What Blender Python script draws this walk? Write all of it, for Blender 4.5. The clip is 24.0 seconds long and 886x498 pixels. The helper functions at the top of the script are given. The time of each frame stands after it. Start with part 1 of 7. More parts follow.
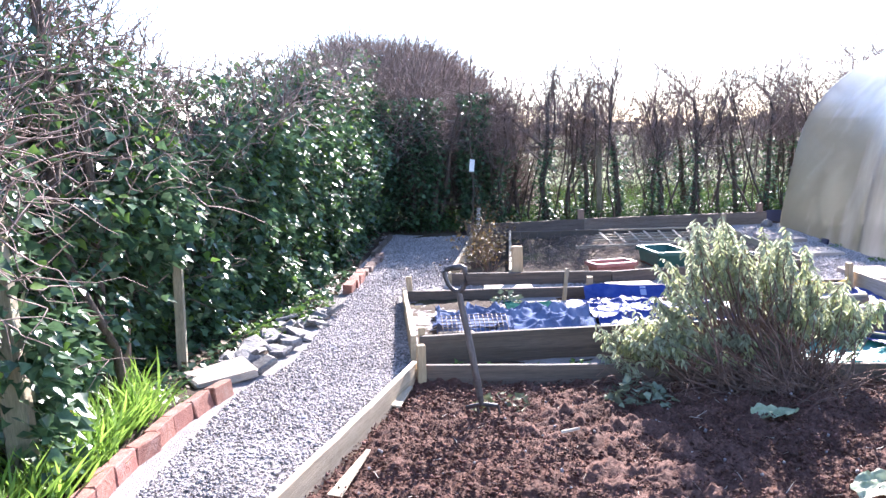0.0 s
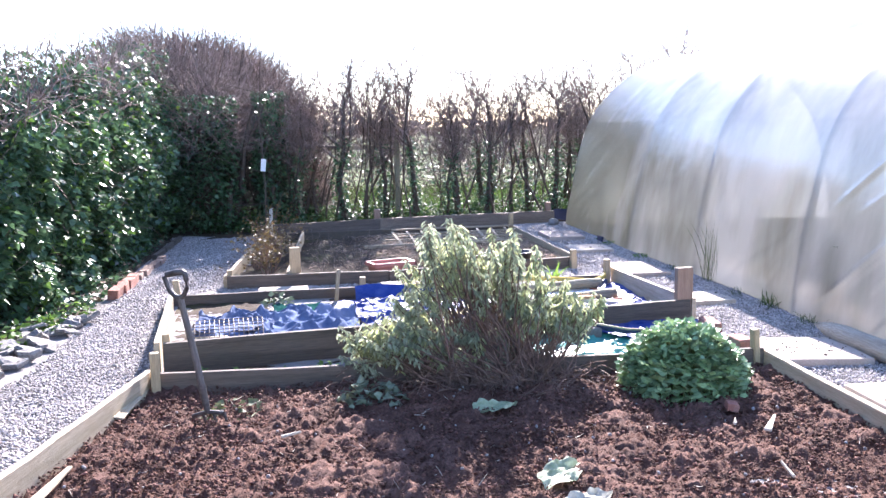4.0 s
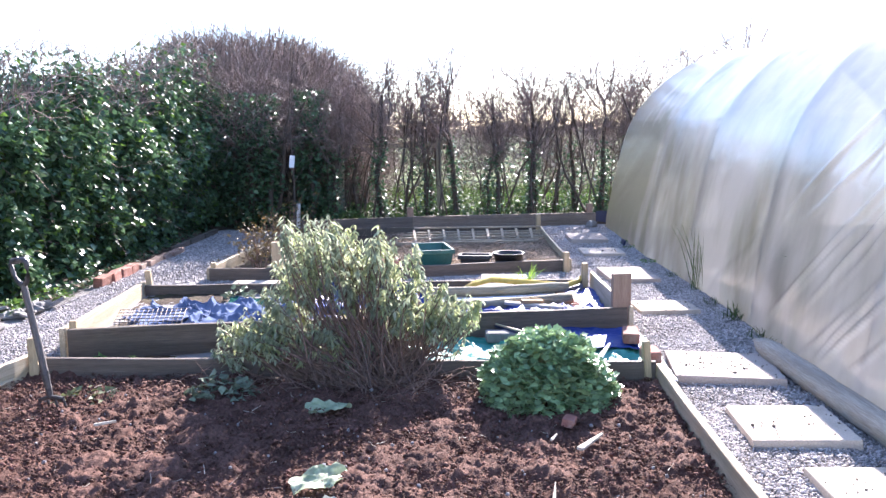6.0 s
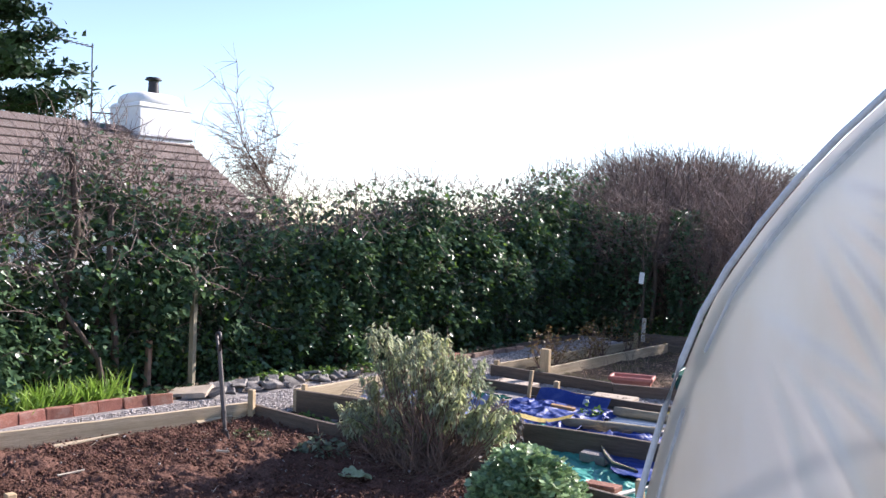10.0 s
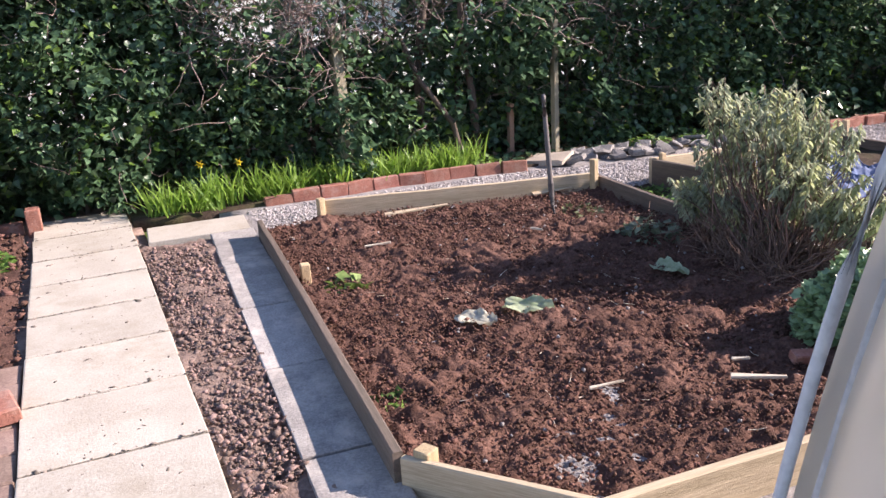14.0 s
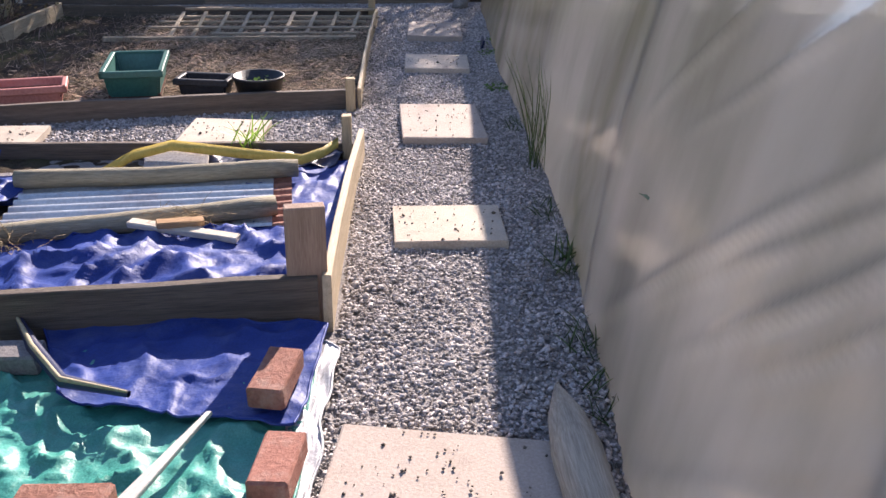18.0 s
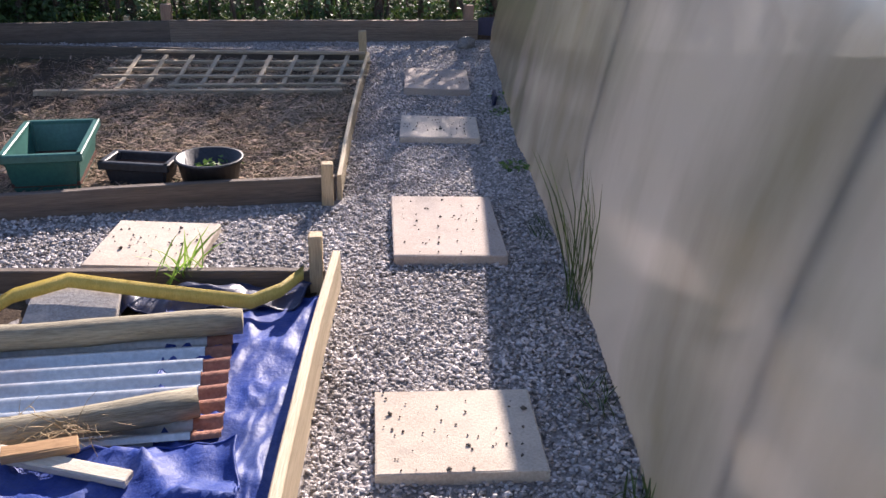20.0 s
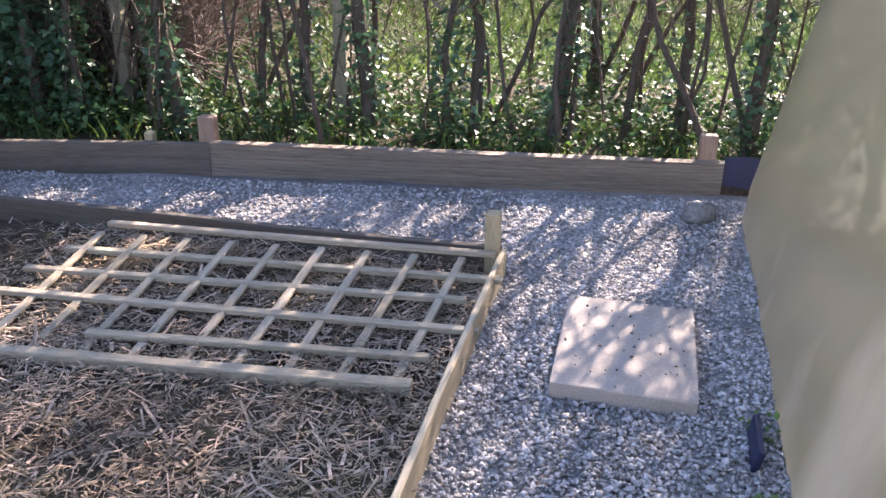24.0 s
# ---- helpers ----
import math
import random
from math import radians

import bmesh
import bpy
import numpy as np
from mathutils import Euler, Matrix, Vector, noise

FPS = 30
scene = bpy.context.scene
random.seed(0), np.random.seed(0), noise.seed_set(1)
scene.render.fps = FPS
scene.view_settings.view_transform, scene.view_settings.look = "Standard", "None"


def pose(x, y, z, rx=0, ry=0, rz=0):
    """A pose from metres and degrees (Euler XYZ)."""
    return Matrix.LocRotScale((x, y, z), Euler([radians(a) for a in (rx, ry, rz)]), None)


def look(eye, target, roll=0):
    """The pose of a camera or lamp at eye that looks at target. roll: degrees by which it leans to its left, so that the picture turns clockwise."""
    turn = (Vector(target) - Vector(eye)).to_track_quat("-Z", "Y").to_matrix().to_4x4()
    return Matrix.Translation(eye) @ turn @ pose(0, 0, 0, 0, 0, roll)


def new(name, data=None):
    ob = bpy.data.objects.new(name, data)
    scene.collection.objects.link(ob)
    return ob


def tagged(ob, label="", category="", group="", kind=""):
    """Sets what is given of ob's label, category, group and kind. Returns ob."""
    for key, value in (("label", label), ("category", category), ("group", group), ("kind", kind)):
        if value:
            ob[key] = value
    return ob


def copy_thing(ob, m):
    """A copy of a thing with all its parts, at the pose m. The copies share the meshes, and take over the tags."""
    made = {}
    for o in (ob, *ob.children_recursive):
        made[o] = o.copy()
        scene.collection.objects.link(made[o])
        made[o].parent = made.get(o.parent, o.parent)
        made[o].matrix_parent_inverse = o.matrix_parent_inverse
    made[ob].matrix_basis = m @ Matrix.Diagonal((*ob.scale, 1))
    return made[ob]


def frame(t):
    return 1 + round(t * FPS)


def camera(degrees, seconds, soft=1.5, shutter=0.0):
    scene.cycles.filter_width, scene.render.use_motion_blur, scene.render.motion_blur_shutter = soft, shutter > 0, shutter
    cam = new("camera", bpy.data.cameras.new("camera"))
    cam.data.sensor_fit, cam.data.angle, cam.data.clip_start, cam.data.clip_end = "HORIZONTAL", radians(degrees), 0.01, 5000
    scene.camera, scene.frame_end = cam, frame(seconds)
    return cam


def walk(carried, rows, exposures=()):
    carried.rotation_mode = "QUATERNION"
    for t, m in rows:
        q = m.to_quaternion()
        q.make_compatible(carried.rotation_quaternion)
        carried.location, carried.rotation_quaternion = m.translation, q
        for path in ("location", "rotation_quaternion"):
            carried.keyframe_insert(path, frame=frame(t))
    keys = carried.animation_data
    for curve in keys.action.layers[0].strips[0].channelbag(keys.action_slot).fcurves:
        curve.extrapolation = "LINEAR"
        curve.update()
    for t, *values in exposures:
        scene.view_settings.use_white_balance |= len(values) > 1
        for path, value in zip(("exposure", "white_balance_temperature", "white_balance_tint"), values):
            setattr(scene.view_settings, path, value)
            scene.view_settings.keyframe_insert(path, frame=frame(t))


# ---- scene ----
cam = camera(54.1, 24.0)
PATH = [
    (0, (-0.314, -0.311, 1.496), (-0.344, 1.67, 1.221), -1.7),
    (0.5, (-0.327, -0.267, 1.461), (-0.378, 1.712, 1.181), -2.2),
    (1, (-0.333, -0.256, 1.443), (-0.385, 1.723, 1.154), -2.8),
    (1.5, (-0.329, -0.245, 1.454), (-0.385, 1.734, 1.173), -3.1),
    (3.5, (-0.092, -0.315, 1.543), (0.121, 1.66, 1.316), -2.3),
    (4, (0.232, -0.343, 1.504), (0.578, 1.606, 1.217), -0.9),
    (4.5, (0.552, -0.232, 1.45), (0.886, 1.711, 1.115), -0.1),
    (5, (0.868, -0.248, 1.491), (1.131, 1.696, 1.105), -0.5),
    (5.5, (1.279, -0.359, 1.484), (1.495, 1.594, 1.111), 0.4),
    (6, (1.739, -0.359, 1.453), (1.77, 1.621, 1.171), -0.6),
    (6.5, (2.11, -0.325, 1.524), (1.974, 1.655, 1.282), -0.4),
    (7, (2.577, -0.41, 1.518), (2.246, 1.552, 1.324), -0.4),
    (7.5, (3.072, -0.449, 1.495), (2.531, 1.469, 1.316), -0.9),
    (8, (3.471, -0.38, 1.541), (2.769, 1.486, 1.382), -0.4),
    (8.5, (3.951, -0.43, 1.58), (3.094, 1.373, 1.449), 0.8),
    (9, (4.274, -0.464, 1.651), (3.292, 1.277, 1.577), 1.0),
    (9.5, (4.489, -0.366, 1.644), (3.414, 1.32, 1.593), 1.6),
    (11.5, (5.792, 0.023, 1.727), (4.253, 1.29, 1.56), -1.9),
    (12, (5.687, 0.319, 1.678), (4.033, 1.423, 1.461), -3.0),
    (12.5, (5.555, 0.539, 1.66), (3.806, 1.465, 1.372), -3.3),
    (13, (5.389, 0.787, 1.653), (3.598, 1.596, 1.284), -1.3),
    (13.5, (5.059, 0.914, 1.579), (3.249, 1.626, 1.111), -1.9),
    (14, (4.698, 1.064, 1.555), (2.936, 1.809, 0.972), -3.8),
    (14.5, (4.264, 1.253, 1.49), (2.591, 2.11, 0.809), -4.9),
    (15, (3.933, 1.319, 1.486), (2.404, 2.399, 0.78), -6.4),
    (15.5, (3.725, 1.395, 1.528), (2.471, 2.748, 0.756), -6.9),
    (16, (3.673, 1.546, 1.497), (2.789, 3.127, 0.65), -7.4),
    (16.5, (3.524, 1.918, 1.497), (3.081, 3.611, 0.528), -4.6),
    (17, (3.368, 2.23, 1.455), (3.239, 3.975, 0.487), -2.0),
    (17.5, (3.295, 2.501, 1.487), (3.319, 4.278, 0.568), -0.0),
    (18, (3.33, 2.946, 1.468), (3.449, 4.756, 0.626), 1.2),
    (18.5, (3.351, 3.297, 1.512), (3.476, 5.14, 0.746), 1.7),
    (20.5, (3.387, 4.664, 1.489), (3.507, 6.448, 0.593), 1.7),
    (21, (3.399, 5.099, 1.475), (3.54, 6.822, 0.469), 2.7),
    (21.5, (3.506, 5.578, 1.433), (3.591, 7.29, 0.403), 2.0),
    (22, (3.518, 6.007, 1.459), (3.626, 7.736, 0.46), 0.7),
    (22.5, (3.543, 6.479, 1.479), (3.624, 8.239, 0.533), -0.0),
    (23, (3.592, 6.935, 1.412), (3.638, 8.733, 0.537), 0.3),
    (23.5, (3.642, 7.356, 1.488), (3.55, 9.18, 0.671), 0.5),
    (24, (3.598, 7.798, 1.528), (3.239, 9.593, 0.722), 0.6),
]
EXPOSURES = [(0, 2.35, 6100, 22), (5, 2.35, 6100, 22), (7, 2.0, 6200, 20), (8.5, 1.75, 6200, 20), (9.5, 1.4, 6400, 20), (11.5, 1.0, 6600, 22), (13, 1.25, 6800, 24), (15, 1.55, 6800, 24), (16, 2.4, 6500, 22), (17, 1.3, 6900, 22), (21, 1.2, 6600, 21), (22.5, 1.6, 6500, 20), (24, 2.5, 7000, 22)]
walk(cam, [(t, look(eye, target, roll)) for t, eye, target, roll in PATH], EXPOSURES)

# ---- daylight: low spring sun ahead of the first view, a little to its right ----
SUN_ELEV, SUN_AZ = 28.0, 16.0        # azimuth from +y towards +x
world = bpy.data.worlds.new("sky")
scene.world = world
world.use_nodes = True
wn = world.node_tree.nodes
sky = wn.new("ShaderNodeTexSky")
sky.sky_type = "NISHITA"
sky.sun_disc = False
sky.sun_elevation = radians(SUN_ELEV)
sky.sun_rotation = radians(SUN_AZ)
sky.dust_density = 0.1
sky.air_density = 0.85
sky.ozone_density = 1.5
wn["Background"].inputs["Strength"].default_value = 0.12
world.node_tree.links.new(sky.outputs[0], wn["Background"].inputs["Color"])
sun_data = bpy.data.lights.new("sun", "SUN")
sun_data.energy = 5.0
sun_data.angle = radians(0.6)
sun_data.color = (1.0, 0.94, 0.85)
sun = new("sun", sun_data)
ce = math.cos(radians(SUN_ELEV))
sun_dir = Vector((math.sin(radians(SUN_AZ)) * ce, math.cos(radians(SUN_AZ)) * ce, math.sin(radians(SUN_ELEV))))
sun.matrix_world = look(sun_dir * 40, (0, 0, 0))

# ---- materials ----
rng = np.random.default_rng(7)


def mat(name, dark, light, rough=0.8, scale=6.0, fine=60.0, bump=0.3, bump_scale=None, metal=0.0, island=0.0,
        stretch=(1, 1, 1), stain=None, stain_amount=0.35, stain_scale=2.0, piece=0.0, translucent=0.0, spec=0.5):
    """Principled material: broad and fine noise between two colours, stains, relief; variation by island or by object."""
    m = bpy.data.materials.new(name)
    m.use_nodes = True
    nt = m.node_tree
    n, l = nt.nodes, nt.links
    bsdf = n["Principled BSDF"]
    tc = n.new("ShaderNodeTexCoord")
    oi = n.new("ShaderNodeObjectInfo")
    shift = n.new("ShaderNodeVectorMath")
    shift.operation = "MULTIPLY_ADD"
    shift.inputs[0].default_value = (1, 1, 1)
    comb = n.new("ShaderNodeVectorMath")
    comb.operation = "SCALE"
    comb.inputs[0].default_value = (37.0, 19.0, 53.0)
    l.new(oi.outputs["Random"], comb.inputs["Scale"])
    mapn = n.new("ShaderNodeMapping")
    mapn.inputs["Scale"].default_value = stretch
    l.new(tc.outputs["Object"], mapn.inputs["Vector"])
    add = n.new("ShaderNodeVectorMath")
    l.new(mapn.outputs[0], add.inputs[0])
    l.new(comb.outputs[0], add.inputs[1])
    n.remove(shift)

    def tex(sc, detail=4.0, rgh=0.6):
        t = n.new("ShaderNodeTexNoise")
        t.inputs["Scale"].default_value = sc
        t.inputs["Detail"].default_value = detail
        t.inputs["Roughness"].default_value = rgh
        l.new(add.outputs[0], t.inputs["Vector"])
        return t

    def ramp(src, lo, hi):
        r = n.new("ShaderNodeMapRange")
        r.inputs["From Min"].default_value = lo
        r.inputs["From Max"].default_value = hi
        l.new(src, r.inputs["Value"])
        return r.outputs[0]

    def mixc(f, a, b):
        x = n.new("ShaderNodeMix")
        x.data_type = "RGBA"
        for sock, v in ((x.inputs[0], f), (x.inputs[6], a), (x.inputs[7], b)):
            if isinstance(v, (int, float)):
                sock.default_value = v
            elif isinstance(v, tuple):
                sock.default_value = (*v, 1)
            else:
                l.new(v, sock)
        return x.outputs[2]

    t1, t2 = tex(scale), tex(fine, 3.0)
    both = n.new("ShaderNodeMath")
    both.operation = "MULTIPLY_ADD"
    both.inputs[1].default_value = 0.55
    l.new(t2.outputs[0], both.inputs[0])
    half = n.new("ShaderNodeMath")
    half.operation = "MULTIPLY"
    half.inputs[1].default_value = 0.45
    l.new(t1.outputs[0], half.inputs[0])
    l.new(half.outputs[0], both.inputs[2])
    col = mixc(ramp(both.outputs[0], 0.36, 0.64), dark, light)
    if stain is not None:
        t3 = tex(stain_scale, 6.0, 0.7)
        f = n.new("ShaderNodeMath")
        f.operation = "MULTIPLY"
        f.inputs[1].default_value = stain_amount
        l.new(ramp(t3.outputs[0], 0.5, 0.66), f.inputs[0])
        col = mixc(f.outputs[0], col, stain)
    for amount, kind in ((island, "isl"), (piece, "obj")):
        if amount > 0:
            hsv = n.new("ShaderNodeHueSaturation")
            if kind == "isl":
                src = n.new("ShaderNodeNewGeometry").outputs["Random Per Island"]
            else:
                src = oi.outputs["Random"]
            r = n.new("ShaderNodeMapRange")
            r.inputs["To Min"].default_value = 1 - amount
            r.inputs["To Max"].default_value = 1 + amount
            l.new(src, r.inputs["Value"])
            l.new(r.outputs[0], hsv.inputs["Value"])
            h = n.new("ShaderNodeMapRange")
            h.inputs["To Min"].default_value = 0.5 + 0.03 * amount
            h.inputs["To Max"].default_value = 0.5 - 0.03 * amount
            l.new(src, h.inputs["Value"])
            l.new(h.outputs[0], hsv.inputs["Hue"])
            l.new(col, hsv.inputs["Color"])
            col = hsv.outputs[0]
    l.new(col, bsdf.inputs["Base Color"])
    rr = n.new("ShaderNodeMapRange")
    rr.inputs["To Min"].default_value = max(0.02, rough - 0.1)
    rr.inputs["To Max"].default_value = min(1.0, rough + 0.1)
    l.new(t2.outputs[0], rr.inputs["Value"])
    l.new(rr.outputs[0], bsdf.inputs["Roughness"])
    bsdf.inputs["Metallic"].default_value = metal
    bsdf.inputs["Specular IOR Level"].default_value = spec
    if bump > 0:
        t4 = tex(bump_scale or fine, 5.0, 0.65)
        b = n.new("ShaderNodeBump")
        b.inputs["Strength"].default_value = bump
        b.inputs["Distance"].default_value = 0.02
        l.new(t4.outputs[0], b.inputs["Height"])
        l.new(b.outputs[0], bsdf.inputs["Normal"])
    if translucent > 0:
        tr = n.new("ShaderNodeBsdfTranslucent")
        l.new(col, tr.inputs["Color"])
        ms = n.new("ShaderNodeMixShader")
        ms.inputs[0].default_value = translucent
        l.new(bsdf.outputs[0], ms.inputs[1])
        l.new(tr.outputs[0], ms.inputs[2])
        l.new(ms.outputs[0], n["Material Output"].inputs["Surface"])
    return m


M_SOIL = mat("red_brown_soil", (0.066, 0.034, 0.026), (0.196, 0.106, 0.081), 0.95, 5, 70, 0.6, 90, stain=(0.045, 0.02, 0.014), stain_amount=0.7, stain_scale=1.7, spec=0.15)
M_CLOD = mat("soil_clods", (0.074, 0.038, 0.029), (0.205, 0.112, 0.086), 0.95, 6, 90, 0.5, island=0.35, stain=(0.045, 0.02, 0.014), stain_amount=0.65, stain_scale=1.7, spec=0.15)
M_DRYSOIL = mat("dry_trodden_soil", (0.12, 0.08, 0.066), (0.3, 0.215, 0.18), 0.95, 5, 60, 0.6, 70, stain=(0.42, 0.31, 0.25), stain_amount=0.6, stain_scale=2.5, spec=0.15)
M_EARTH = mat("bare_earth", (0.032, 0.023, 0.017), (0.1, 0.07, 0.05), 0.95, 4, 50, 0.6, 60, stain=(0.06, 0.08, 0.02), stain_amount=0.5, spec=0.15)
M_GRAVEL = mat("gravel_bed", (0.23, 0.212, 0.205), (0.43, 0.4, 0.39), 0.9, 9, 75, 0.9, 80, spec=0.15)
M_STONE = mat("gravel_stones", (0.31, 0.285, 0.275), (0.55, 0.51, 0.495), 0.8, 3, 150, 0.2, island=0.5, spec=0.15)
M_SLAB = mat("buff_concrete_slab", (0.42, 0.34, 0.27), (0.62, 0.53, 0.43), 0.88, 4, 120, 0.2, piece=0.12, stain=(0.3, 0.26, 0.22), stain_amount=0.4, stain_scale=6)
M_SLABPINK = mat("pinkish_concrete_slab", (0.36, 0.29, 0.24), (0.52, 0.43, 0.37), 0.88, 5, 120, 0.2, stain=(0.3, 0.26, 0.24), stain_amount=0.4, stain_scale=5)
M_SLABGREY = mat("grey_concrete_edging", (0.22, 0.2, 0.19), (0.44, 0.41, 0.38), 0.9, 6, 100, 0.3, piece=0.12, stain=(0.6, 0.53, 0.47), stain_amount=0.75, stain_scale=5)
M_PATH = mat("cream_path_slab", (0.36, 0.32, 0.265), (0.52, 0.475, 0.41), 0.9, 4, 110, 0.25, piece=0.08, stain=(0.3, 0.25, 0.18), stain_amount=0.45, stain_scale=3)
M_WOODGREY = mat("weathered_dark_board", (0.075, 0.056, 0.044), (0.19, 0.145, 0.112), 0.8, 5, 45, 0.35, stretch=(0.25, 6, 6), piece=0.12, stain=(0.08, 0.07, 0.05), stain_amount=0.5)
M_WOODPALE = mat("pale_sawn_board", (0.36, 0.28, 0.18), (0.6, 0.49, 0.34), 0.75, 5, 45, 0.3, stretch=(0.25, 6, 6), piece=0.1, stain=(0.3, 0.24, 0.14), stain_amount=0.5)
M_POSTPALE = mat("pale_sawn_peg", (0.36, 0.26, 0.15), (0.6, 0.46, 0.28), 0.75, 6, 45, 0.3, stretch=(6, 6, 0.4), piece=0.15)
M_POSTRED = mat("reddish_sawn_post", (0.27, 0.16, 0.11), (0.44, 0.28, 0.2), 0.75, 6, 45, 0.3, stretch=(6, 6, 0.4), piece=0.1)
M_BRICK = mat("red_brick", (0.22, 0.085, 0.06), (0.38, 0.165, 0.12), 0.9, 8, 80, 0.4, piece=0.18, stain=(0.5, 0.38, 0.32), stain_amount=0.35, stain_scale=9)
M_SLATE = mat("grey_rubble_stone", (0.11, 0.1, 0.1), (0.33, 0.31, 0.29), 0.7, 6, 60, 0.5, piece=0.25)
M_IVY = mat("ivy_leaves", (0.036, 0.08, 0.042), (0.115, 0.205, 0.1), 0.32, 3, 30, 0.0, island=0.5, translucent=0.25)
M_IVYDULL = mat("ground_ivy_leaves", (0.03, 0.07, 0.025), (0.08, 0.15, 0.05), 0.6, 3, 30, 0.0, island=0.5, translucent=0.25, spec=0.3)
M_IVYLIGHT = mat("young_ivy_leaves", (0.08, 0.16, 0.03), (0.16, 0.28, 0.06), 0.55, 3, 30, 0.0, island=0.4, translucent=0.35)
M_TWIG = mat("bare_brown_twigs", (0.12, 0.085, 0.075), (0.32, 0.24, 0.21), 0.85, 8, 60, 0.0, island=0.35)
M_BARK = mat("dark_bark", (0.05, 0.035, 0.028), (0.15, 0.11, 0.085), 0.9, 6, 40, 0.5, stretch=(5, 5, 1))
M_GRASS = mat("spring_grass", (0.055, 0.1, 0.018), (0.14, 0.21, 0.05), 0.7, 3, 40, 0.0, island=0.35, translucent=0.35)
M_FIELD = mat("field_grass", (0.05, 0.078, 0.018), (0.1, 0.135, 0.038), 0.95, 0.8, 20, 0.3, spec=0.05)

# ---- building helpers ----
def link_mesh(name, me, material, parent=None, m=None, label="", smooth=False):
    me.materials.append(material)
    if smooth:
        me.polygons.foreach_set("use_smooth", np.ones(len(me.polygons), dtype=bool))
    ob = new(name, me)
    if parent is not None:
        ob.parent = parent
    if m is not None:
        ob.matrix_basis = m
    if label:
        ob["label"] = label
    return ob


def part(name, bm, material, parent=None, label="", m=None, smooth=False):
    me = bpy.data.meshes.new(name)
    bm.to_mesh(me)
    bm.free()
    return link_mesh(name, me, material, parent, m, label, smooth)


def thing(name, label, category, x=0.0, y=0.0, z=0.0, rz=0.0, group="", kind=""):
    ob = new(name)
    ob.empty_display_size = 0.1
    ob.matrix_basis = pose(x, y, z, 0, 0, rz)
    return tagged(ob, label, category, group, kind)


def arr_mesh(name, verts, faces):
    """Mesh from numpy arrays; faces is an (F, n) index array or a list of such arrays."""
    if not isinstance(faces, list):
        faces = [faces]
    me = bpy.data.meshes.new(name)
    me.vertices.add(len(verts))
    me.vertices.foreach_set("co", np.asarray(verts, dtype=np.float32).ravel())
    loops = np.concatenate([f.ravel() for f in faces]).astype(np.int32)
    totals = np.concatenate([np.full(len(f), f.shape[1]) for f in faces]).astype(np.int32)
    starts = np.concatenate([[0], np.cumsum(totals)[:-1]]).astype(np.int32)
    me.loops.add(len(loops))
    me.loops.foreach_set("vertex_index", loops)
    me.polygons.add(len(totals))
    me.polygons.foreach_set("loop_start", starts)
    me.polygons.foreach_set("loop_total", totals)
    me.update(calc_edges=True)
    me.validate()
    return me


def frames_from(direction, roll=None):
    """Rotation matrices (N,3,3) whose y axis is the direction and z axis is as upright as the roll lets it be."""
    d = direction / np.linalg.norm(direction, axis=1, keepdims=True)
    up = np.tile(np.array([0.0, 0.0, 1.0]), (len(d), 1))
    up[np.abs(d[:, 2]) > 0.95] = (1, 0, 0)
    x = np.cross(d, up)
    x /= np.linalg.norm(x, axis=1, keepdims=True)
    z = np.cross(x, d)
    if roll is not None:
        c, s = np.cos(roll)[:, None], np.sin(roll)[:, None]
        x, z = c * x + s * z, -s * x + c * z
    return np.stack([x, d, z], axis=2)


def scatter(templates, R, T, S):
    """Copies of small template meshes, mixed, as one vertex and face array."""
    V, F, base = [], [], 0
    which = np.arange(len(T)) % len(templates)
    S = np.asarray(S)
    if S.ndim == 1:
        S = np.repeat(S[:, None], 3, axis=1)
    for k, (tv, tf) in enumerate(templates):
        sel = which == k
        if not sel.any():
            continue
        v = np.einsum("nij,nkj->nki", R[sel], tv[None] * S[sel][:, None, :]) + T[sel][:, None, :]
        f = tf[None] + (np.arange(sel.sum()) * len(tv))[:, None, None] + base
        V.append(v.reshape(-1, 3))
        F.append(f.reshape(-1, tf.shape[1]))
        base += sel.sum() * len(tv)
    return np.concatenate(V), np.concatenate(F)


def stuff(name, VF, material, parent=None, label="", category="", smooth=False, kind="stuff"):
    ob = link_mesh(name, arr_mesh(name, *VF), material, parent, smooth=smooth)
    return tagged(ob, label, category, kind=kind)


def tubes(lines, sides=4):
    """Tapered tubes along polylines [(points (k,3), radii (k,))]."""
    V, F, base = [], [], 0
    ang = np.arange(sides) * 2 * np.pi / sides
    for p, r in lines:
        p = np.asarray(p, dtype=float)
        k = len(p)
        d = np.gradient(p, axis=0)
        R = frames_from(d + 1e-9)
        ring = R[:, :, 0][:, None, :] * np.cos(ang)[None, :, None] + R[:, :, 2][:, None, :] * np.sin(ang)[None, :, None]
        v = p[:, None, :] + ring * np.asarray(r)[:, None, None]
        V.append(v.reshape(-1, 3))
        i, j = np.meshgrid(np.arange(k - 1), np.arange(sides), indexing="ij")
        a = i * sides + j
        b = i * sides + (j + 1) % sides
        F.append((np.stack([a, b, b + sides, a + sides], axis=-1)).reshape(-1, 4) + base)
        base += k * sides
    return np.concatenate(V), np.concatenate(F)


